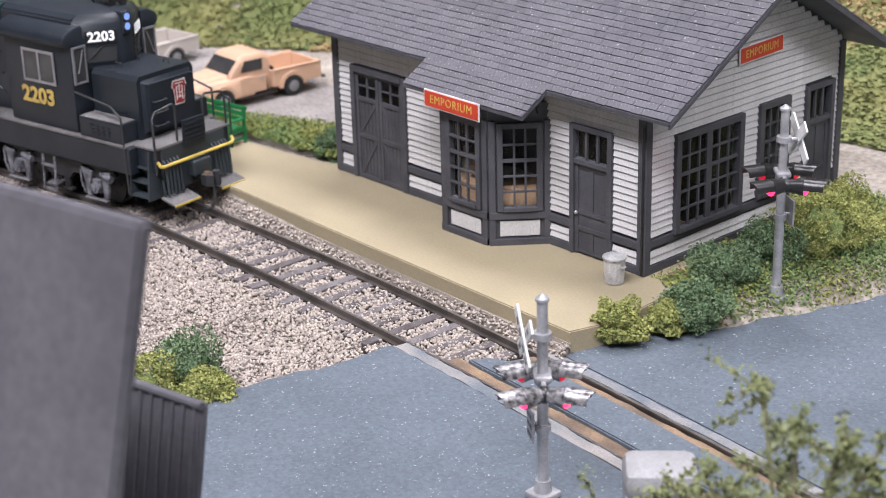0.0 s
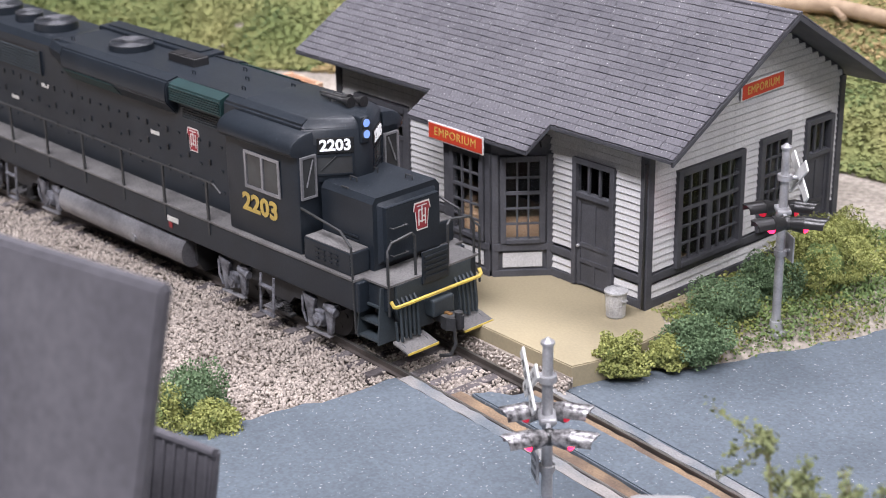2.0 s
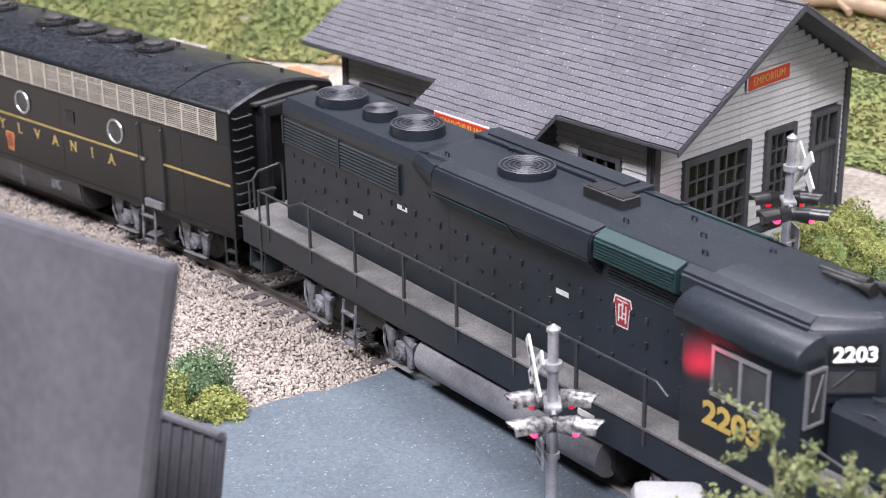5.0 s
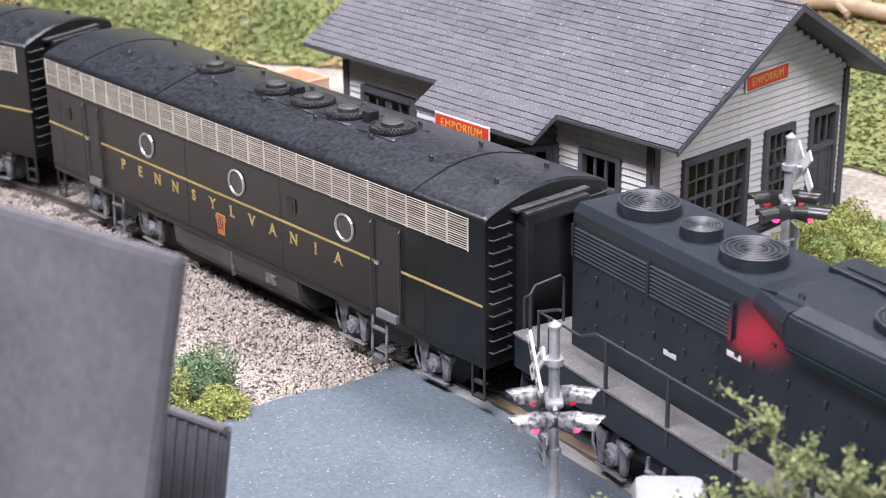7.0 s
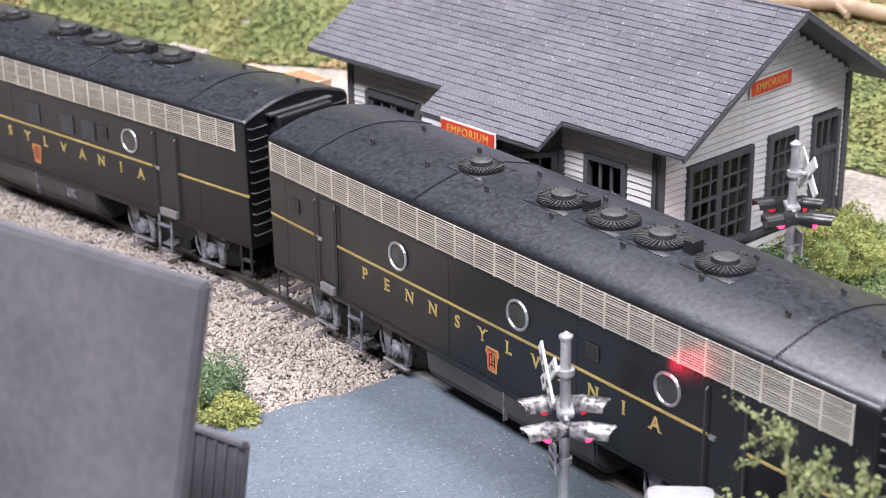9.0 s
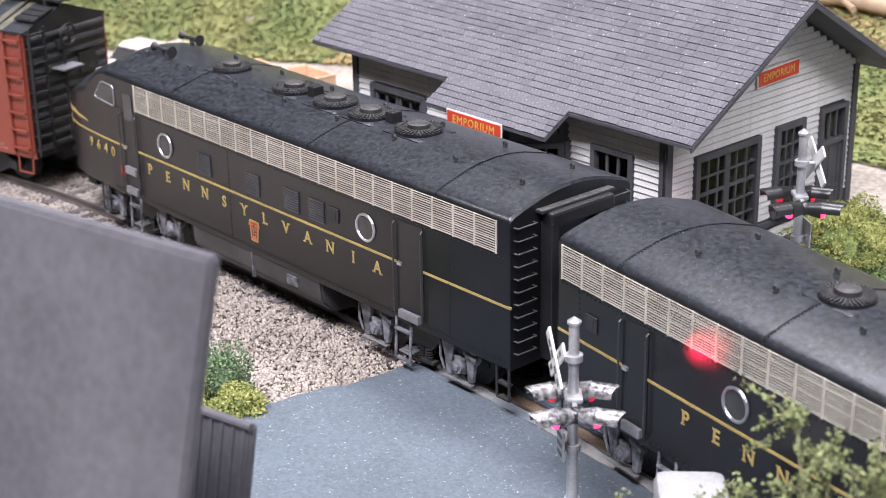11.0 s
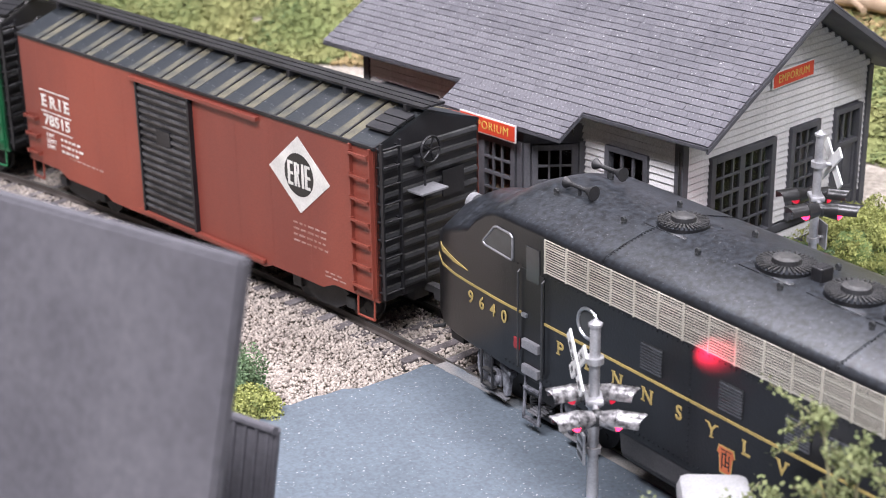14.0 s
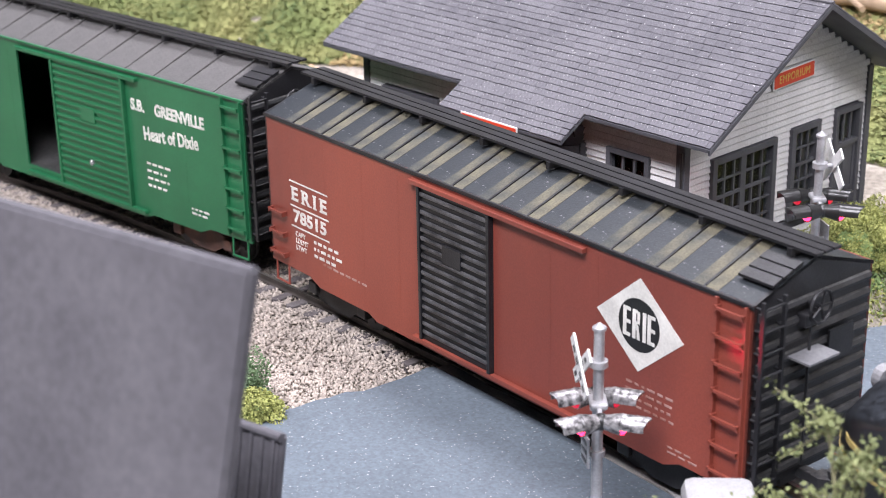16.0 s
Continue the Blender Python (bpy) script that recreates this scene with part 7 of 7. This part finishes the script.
def bench(x, y, rz):
    c = thing("bench", "glossy green slatted bench standing on the platform end", "bench", at=(x, y, 0), rz=rz)
    for k in range(4):
        bm = bmesh.new()
        box(bm, -0.95, 0.95, -0.30 + k * 0.145, -0.30 + k * 0.145 + 0.12, 0.44, 0.49, 0.01)
        part("seat_slat", bm, M_bench, c)
    for k in range(3):
        bm = bmesh.new()
        box(bm, -0.95, 0.95, 0.29 + 0.03 * k, 0.34 + 0.03 * k, 0.60 + k * 0.16, 0.73 + k * 0.16, 0.01)
        part("back_slat", bm, M_bench, c)
    for s in (-1, 1):
        bm = bmesh.new()
        xx = s * 0.93
        box(bm, xx - 0.04, xx + 0.04, -0.32, -0.24, 0.0, 0.72, 0.01)
        box(bm, xx - 0.04, xx + 0.04, 0.24, 0.33, 0.0, 1.08, 0.01)
        box(bm, xx - 0.05, xx + 0.05, -0.36, 0.34, 0.70, 0.76, 0.01)
        box(bm, xx - 0.035, xx + 0.035, -0.26, 0.26, 0.36, 0.44)
        box(bm, xx - 0.035, xx + 0.035, -0.26, 0.26, 0.12, 0.18)
        part("bench_end", bm, M_bench, c)


M_tyre = mat("tyre_rubber", (0.02, 0.02, 0.02), None, 0.8)
M_cargrey = mat("light_grey_car_paint", (0.50, 0.46, 0.42), (0.45, 0.41, 0.37), 0.35, speck=0.05, bump=0)
M_carpeach = mat("peach_truck_paint", (0.62, 0.405, 0.27), (0.55, 0.355, 0.235), 0.4, speck=0.05, bump=0.02)
M_carglass = mat("dark_car_glass", (0.05, 0.05, 0.05), (0.03, 0.03, 0.03), 0.1, bump=0)


def pickup(x, y, rz, paint, label, bed=True, high=0.9):
    """An old rounded pickup truck; its front points to +x of its own."""
    c = thing("pickup_truck", label, "pickup truck", "parked trucks", (x, y, 0.02), rz)
    W = 0.86
    def shell(name, rows, lab="", m=paint):
        bm = bmesh.new()
        rings = []
        for xx, w, z0, z1, rnd in rows:
            rings.append([(xx, -w, z0), (xx, -w, z1 - rnd), (xx, -w + rnd * 0.8, z1), (xx, w - rnd * 0.8, z1), (xx, w, z1 - rnd), (xx, w, z0)])
        loft(bm, rings)
        bmesh.ops.bevel(bm, geom=bm.edges[:], offset=0.03, segments=2, affect="EDGES")
        return part(name, bm, m, c, lab, True)
    shell("lower_body", [(2.30, 0.62, 0.38, 0.86, 0.10), (2.2, 0.76, 0.34, 0.95, 0.12), (1.3, W, 0.32, 1.0, 0.12), (0.1, W, 0.32, 1.0, 0.08)])
    shell("bonnet", [(2.28, 0.50, 0.80, 0.98, 0.10), (2.05, 0.56, 0.80, 1.06, 0.14), (0.95, 0.66, 0.80, 1.14, 0.14), (0.75, 0.70, 0.8, 1.12, 0.1)])
    cab = shell("cab", [(0.95, 0.76, 0.9, 1.12, 0.05), (0.55, 0.72, 0.9, 1.62, 0.14), (0.30, 0.72, 0.9, 1.72, 0.16), (-0.40, 0.72, 0.9, 1.72, 0.16), (-0.58, 0.74, 0.34, 1.6, 0.12)], "rounded truck cab")
    for s in (-1, 1):
        ys = lambda a, b: (min(s * a, s * b), max(s * a, s * b))
        bm = bmesh.new()
        prism(bm, [(0.52, 1.15), (-0.28, 1.15), (-0.28, 1.52), (0.36, 1.52)], *ys(0.70, 0.752), "y")
        part("side_window", bm, M_carglass, cab)
        bm = bmesh.new()
        box(bm, -0.34, 0.62, *ys(W - 0.02, W + 0.012), 0.42, 0.98, 0.02)
        part("door", bm, paint, c)
        bm = bmesh.new()
        box(bm, -0.2, -0.06, *ys(W + 0.01, W + 0.035), 0.86, 0.9)
        part("door_handle", bm, M_chrome, c)
        for xx in (1.30, -1.35):
            bm = bmesh.new()
            n = 14
            prof = [(xx + 0.52 * math.cos(math.pi * k / n), 0.36 + 0.52 * math.sin(math.pi * k / n)) for k in range(n + 1)]
            inner = [(xx + 0.40 * math.cos(math.pi * k / n), 0.36 + 0.40 * math.sin(math.pi * k / n)) for k in range(n + 1)]
            prism(bm, prof + list(reversed(inner)), *ys(0.66, 0.92), "y")
            part("fender", bm, paint, c, "", True)
            bm = bmesh.new()
            rod(bm, (xx, s * 0.64, 0.36), (xx, s * 0.93, 0.36), 0.36, n=22)
            wh = part("wheel", bm, M_tyre, c, "black tyre with a bright hub", True)
            bm = bmesh.new()
            rod(bm, (xx, s * 0.92, 0.36), (xx, s * 0.95, 0.36), 0.22, 0.15, n=18)
            part("hub_cap", bm, M_tank, wh, "", True)
        bm = bmesh.new()
        rod(bm, (2.26, s * 0.58, 0.76), (2.34, s * 0.58, 0.76), 0.12, n=14)
        part("headlight", bm, M_chrome, c)
        bm = bmesh.new()
        box(bm, -0.7, 0.75, *ys(0.70, 0.9), 0.28, 0.33)
        part("running_board", bm, M_signalblack, c)
    bm = bmesh.new()
    prism(bm, [(0.93, 1.14), (0.58, 1.56), (0.60, 1.57), (0.96, 1.15)], -0.62, 0.62, "y")
    part("windscreen", bm, M_carglass, cab)
    bm = bmesh.new()
    box(bm, -0.60, -0.57, -0.5, 0.5, 1.2, 1.5)
    part("rear_window", bm, M_carglass, cab)
    if bed:
        for name, b in (("bed_side", (-2.5, -0.62, -W, -W + 0.1, 0.42, 1.02)), ("bed_side", (-2.5, -0.62, W - 0.1, W, 0.42, 1.02)), ("tailgate", (-2.56, -2.48, -W + 0.1, W - 0.1, 0.42, 1.0)),
                        ("bed_front", (-0.70, -0.62, -W + 0.1, W - 0.1, 0.42, 1.02)), ("bed_floor", (-2.5, -0.62, -W + 0.1, W - 0.1, 0.42, 0.50))):
            bm = bmesh.new()
            box(bm, *b, 0.03)
            part(name, bm, paint, c)
        bm = bmesh.new()
        box(bm, -2.5, -0.62, -W - 0.03, -W + 0.08, 1.0, 1.05, 0.02)
        box(bm, -2.5, -0.62, W - 0.08, W + 0.03, 1.0, 1.05, 0.02)
        part("bed_rail", bm, paint, c)
    for xx in (2.36, -2.66):
        bm = bmesh.new()
        box(bm, xx - 0.05, xx + 0.05, -0.8, 0.8, 0.34, 0.46, 0.03)
        part("bumper", bm, M_tank if xx > 0 else M_signalblack, c)
    for ob in c.children_recursive:
        ob.data.transform(Matrix.Diagonal((0.96, 1, high, 1)))
    return c


M_cabinet = mat("pale_grey_cabinet_paint", (0.30, 0.30, 0.30), (0.24, 0.24, 0.24), 0.6, speck=0.3)


def relay_box(x, y):
    c = thing("relay_cabinet", "pale grey rounded relay cabinet beside the crossing", "cabinet", at=(x, y, -0.50), rz=44)
    bm = bmesh.new()
    box(bm, -0.58, 0.58, -0.45, 0.45, 0.0, 1.70, 0.06)
    part("cabinet_body", bm, M_cabinet, c)
    bm = bmesh.new()
    box(bm, -0.60, 0.60, -0.50, 0.50, 1.66, 2.15, 0.18)
    part("cabinet_roof", bm, M_cabinet, c, "rounded pale roof", True)
    bm = bmesh.new()
    box(bm, -0.50, 0.50, -0.50, -0.44, 0.2, 1.5, 0.01)
    part("cabinet_door", bm, M_cabinet, c)


# ---- plants ----
def blob_points(rng, n, r, squash=0.85, seed=0.0, shell=0.35):
    v = rng.normal(size=(n, 3))
    v /= np.linalg.norm(v, axis=1)[:, None]
    k = np.array([0.72 + 0.55 * noise.noise((a * 1.7 + seed, b * 1.7, c * 1.7)) + 0.22 * noise.noise((a * 4 + seed, b * 4, c * 4)) for a, b, c in v])
    rad = r * (k + 0.25) * (1 - shell * rng.random(n) ** 2)
    p = v * rad[:, None]
    p[:, 2] = p[:, 2] * squash
    return p


def bush(x, y, z, r, material, label, seed, n=9000, size=0.028, squash=0.85):
    c = thing("bush", label, "bush", "bushes", (x, y, z))
    rng = np.random.default_rng(seed)
    p = blob_points(rng, n, r, squash, seed * 3.1)
    p[:, 2] = np.abs(p[:, 2] + r * squash * 0.55) - 0.08
    quads("foliage", p, size, material, c, rng, aspect=0.8)
    # solid blob added for opacity; in yellow bushes its darker green paints inner shade
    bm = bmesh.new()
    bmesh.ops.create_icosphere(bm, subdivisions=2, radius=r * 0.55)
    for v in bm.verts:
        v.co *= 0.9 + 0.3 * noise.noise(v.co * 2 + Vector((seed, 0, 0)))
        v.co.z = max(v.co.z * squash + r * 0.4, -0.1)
    part("core", bm, M_bush_d if material is not M_bush_y else M_grass_d, c, "dark green blob added for opacity and inner shade", True)


def turf():
    rng = np.random.default_rng(11)
    sets = {"g": [], "d": [], "h": [], "y": []}

    def put(x, y, lift, hill=False):
        k = noise.noise((x * 0.55, y * 0.55, 7.0)) + 0.5 * noise.noise((x * 1.7, y * 1.7, 2.0)) + 0.25 * rng.normal()
        if hill:
            dry = noise.noise((x * 0.20 + 5, y * 0.20, 1.0)) + (0.55 if x > -9 and y > 13.5 else 0.0)
            key = "h" if dry > 0.34 else ("d" if k > 0.34 else ("y" if k < -0.22 else "g"))
        else:
            key = "d" if k > 0.02 else ("y" if k < -0.42 else "g")
        sets[key].append((x, y, ground_z(x, y) + lift))
    for step in range(60000):
        y = rng.uniform(-2.9, 9.5)
        x = rng.uniform(0.15, 6.5)
        if x < (1.25 if y < 0 else 0.12) or x > road_left(y) - 0.12 + 0.15 * rng.normal():
            continue
        if y > 7.8 and x < 3.4:
            continue
        put(x, y, abs(rng.normal()) * 0.10 + 0.14 * max(0, noise.noise((x * 1.1, y * 1.1, 9))))
    for step in range(26000):
        x = rng.uniform(-17.5, -11.0)
        y = rng.uniform(-0.4, 3.2)
        if y < np.interp(x, [-17.5, -14.4, -12, -11.4], [-0.4, -0.2, 0.05, 0.2]) + 0.05 or y > np.interp(x, [-17.5, -16, -13.5, -12, -11], [0.5, 1.2, 2.2, 5, 6]) + 0.15 * rng.normal():
            continue
        put(x, y, 0.25 + abs(rng.normal()) * 0.08)
    for key, m, lab in (("g", M_grass, "yellow-green ground foam turf"), ("d", M_grass_d, "dark green ground foam turf"), ("h", M_hay, "dry straw-coloured turf"), ("y", M_bush_y, "bright yellow-green turf")):
        if sets[key]:
            quads("grass", np.array(sets[key]), 0.038, m, None, rng, 0.3, lab, "grass", "stuff", 0.8)
            sets[key] = []
    n = 0
    while n < 170000:
        x = rng.uniform(-52, 16)
        e = hill_edge(x)
        y = e - 0.25 + abs(rng.normal()) * 0.12 + rng.random() ** 1.5 * 26
        put(x, y, 0.03 + abs(rng.normal()) * 0.05, True)
        n += 1
    for key, m, lab in (("g", M_hill, "green foam grass on the hillside"), ("d", M_hill_d, "dark green foam growth on the hillside"), ("h", M_hay, "dry straw-coloured hillside turf"), ("y", M_hill, "yellow-green foam grass on the hillside")):
        if sets[key]:
            quads("grass", np.array(sets[key]), 0.075, m, None, rng, 2.2, lab, "grass", "stuff", 0.8)


def near_tree():
    c = thing("small_tree", "feathery green model tree with thin twigs near the road", "tree", at=(11.6, -10.4, -0.5))
    rng = np.random.default_rng(21)
    bm = bmesh.new()
    pipe(bm, [(0, 0, 0), (0.05, 0.1, 1.0), (-0.05, 0.15, 2.0), (0.0, 0.2, 2.8)], 0.10)
    part("trunk", bm, M_twig, c, "thin brown trunk")
    P = []
    bm = bmesh.new()
    tips = [(-1.55, 1.45, 4.35), (-2.7, 0.7, 2.7), (-1.9, 0.6, 3.1), (-0.6, 1.0, 4.2), (0.4, 1.6, 4.1), (1.2, 1.6, 3.9), (-0.2, 0.2, 3.6), (0.9, 0.3, 3.5), (2.2, 1.8, 3.6), (-3.5, 0.2, 1.9),
            (-0.9, -0.2, 2.9), (1.9, 0.6, 3.0), (-2.2, 0.0, 2.1), (0.2, 1.0, 4.45)]
    for k, tp in enumerate(tips):
        a = Vector((0, 0.1, 1.2 + 0.1 * (k % 5)))
        b = Vector(tp)
        mid = a.lerp(b, 0.55) + Vector((0, 0, 0.25))
        pipe(bm, [a, mid, b], 0.03)
        for step in range(13):
            q = mid.lerp(b, rng.uniform(0.1, 1.05))
            e = q + Vector(rng.normal(size=3)) * 0.36
            rod(bm, q, e, 0.012, n=4)
            for leaf in range(56):
                P.append(q.lerp(e, rng.uniform(0.2, 1.1)) + Vector(rng.normal(size=3)) * 0.055)
    part("branch", bm, M_twig, c, "thin pale green twigs")
    quads("foliage", np.array(P), 0.042, M_leaf, c, rng, 0.2, "small pale green leaves", aspect=0.7)


M_twig = mat("twig", (0.20, 0.19, 0.10), (0.13, 0.12, 0.07), 0.9)
M_leaf = mat("pale_leaf", (0.22, 0.24, 0.105), (0.115, 0.14, 0.055), 0.9, scale=90, speck=0.2, island=0.7)
M_logwood = mat("bleached_wood", (0.40, 0.30, 0.20), (0.28, 0.2, 0.13), 0.9)


def fallen_log():
    c = thing("fallen_log", "bleached bare fallen log lying on the hillside", "log")
    bm = bmesh.new()
    pipe(bm, [(-9.5, 15.6, ground_z(-9.5, 15.6) + 0.25), (-6.8, 16.4, ground_z(-6.8, 16.4) + 0.4), (-3.0, 17.0, ground_z(-3.0, 17.0) + 0.3)], 0.26, 10)
    part("log_trunk", bm, M_logwood, c, "", True)
    bm = bmesh.new()
    pipe(bm, [(-6.8, 16.4, ground_z(-6.8, 16.4) + 0.4), (-5.8, 15.7, ground_z(-5.8, 15.7) + 0.7)], 0.10, 8)
    part("log_stub", bm, M_logwood, c, "", True)


shed()
crossing_signal(4.75, -8.07, -0.5, 3.44, -1, "near")
crossing_signal(2.50, 1.62, -0.35, 4.2, 1, "far")
red_beam((5.25, -8.05, 2.3), (6.95, -7.05, 3.22), 0.024, 24)
red_beam((2.0, 1.4, 2.6), (0.0, 0.55, 2.6), 0.0022, 60)
trash_can(-0.19, -0.77)
bench(-15.65, -0.85, 8)
pickup(-18.5, 2.2, -93, M_carpeach, "peach-coloured old pickup truck parked on the gravel")
pickup(-24.0, 1.5, -82, M_cargrey, "pale grey old pickup truck parked on the gravel", high=0.82)
relay_box(7.90, -8.60)
bush(-3.95, -10.95, -0.75, 0.85, M_bush_y, "yellow-green foam bush at the edge of the ballast", 1)
bush(-4.0, -9.75, -0.75, 0.80, M_bush_d, "dark green foam bush at the edge of the ballast", 2, squash=1.0)
bush(-2.95, -9.95, -0.75, 0.62, M_bush_y, "yellow-green foam bush at the edge of the road", 3)
bush(1.25, -2.25, -0.3, 0.60, M_bush_y, "yellow-green foam bush at the corner of the platform", 4)
bush(1.75, -1.25, -0.3, 0.45, M_bush_y, "small yellow-green foam bush beside the platform", 5)
bush(1.95, -0.55, -0.3, 0.72, M_bush_d, "dark green foam bush beside the depot", 6)
bush(1.45, 1.05, -0.15, 0.78, M_bush_d, "dark green foam bush beside the depot wall", 7)
bush(1.35, 2.9, -0.1, 0.80, M_bush_d, "dark green foam bush under the depot windows", 8)
bush(1.75, 4.4, -0.05, 1.15, M_bush_y, "large yellow-green foam bush beside the depot", 9, 14000)
bush(1.1, 5.9, 0.0, 0.85, M_bush_y, "yellow-green foam bush by the depot's side door", 10)
bush(-12.1, 0.75, 0.0, 0.55, M_bush_d, "dark green low bush behind the platform", 12)
bush(-13.2, 0.85, 0.0, 0.42, M_bush_y, "yellow-green low bush behind the platform", 13)
bush(-11.75, 1.6, 0.0, 0.6, M_bush_y, "yellow-green low bush at the depot corner", 14)
turf()
near_tree()
fallen_log()


def motions():
    for car, off in TRAIN:
        rows = []
        for k in range(33):
            t = k * 0.5
            x, y, a = on_line(float(np.interp(t, RUN_T, RUN_S)) + off)
            # a long car cuts inside the curve between its trucks
            x, y = x + 0.10 * math.sin(radians(a)), y - 0.10 * math.cos(radians(a))
            rows.append((t, pose(x * CM, y * CM, RAIL * CM, 0, 0, a)))
        walk(car, rows)
    for ob, x, r in WHEELS:
        rows = []
        for k in range(161):
            t = k * 0.1
            turn = math.degrees(float(np.interp(t, RUN_T, RUN_S)) / r)
            rows.append((t, pose(x * CM, 0, r * CM, 0, turn % 360, 0)))
        walk(ob, rows)


motions()
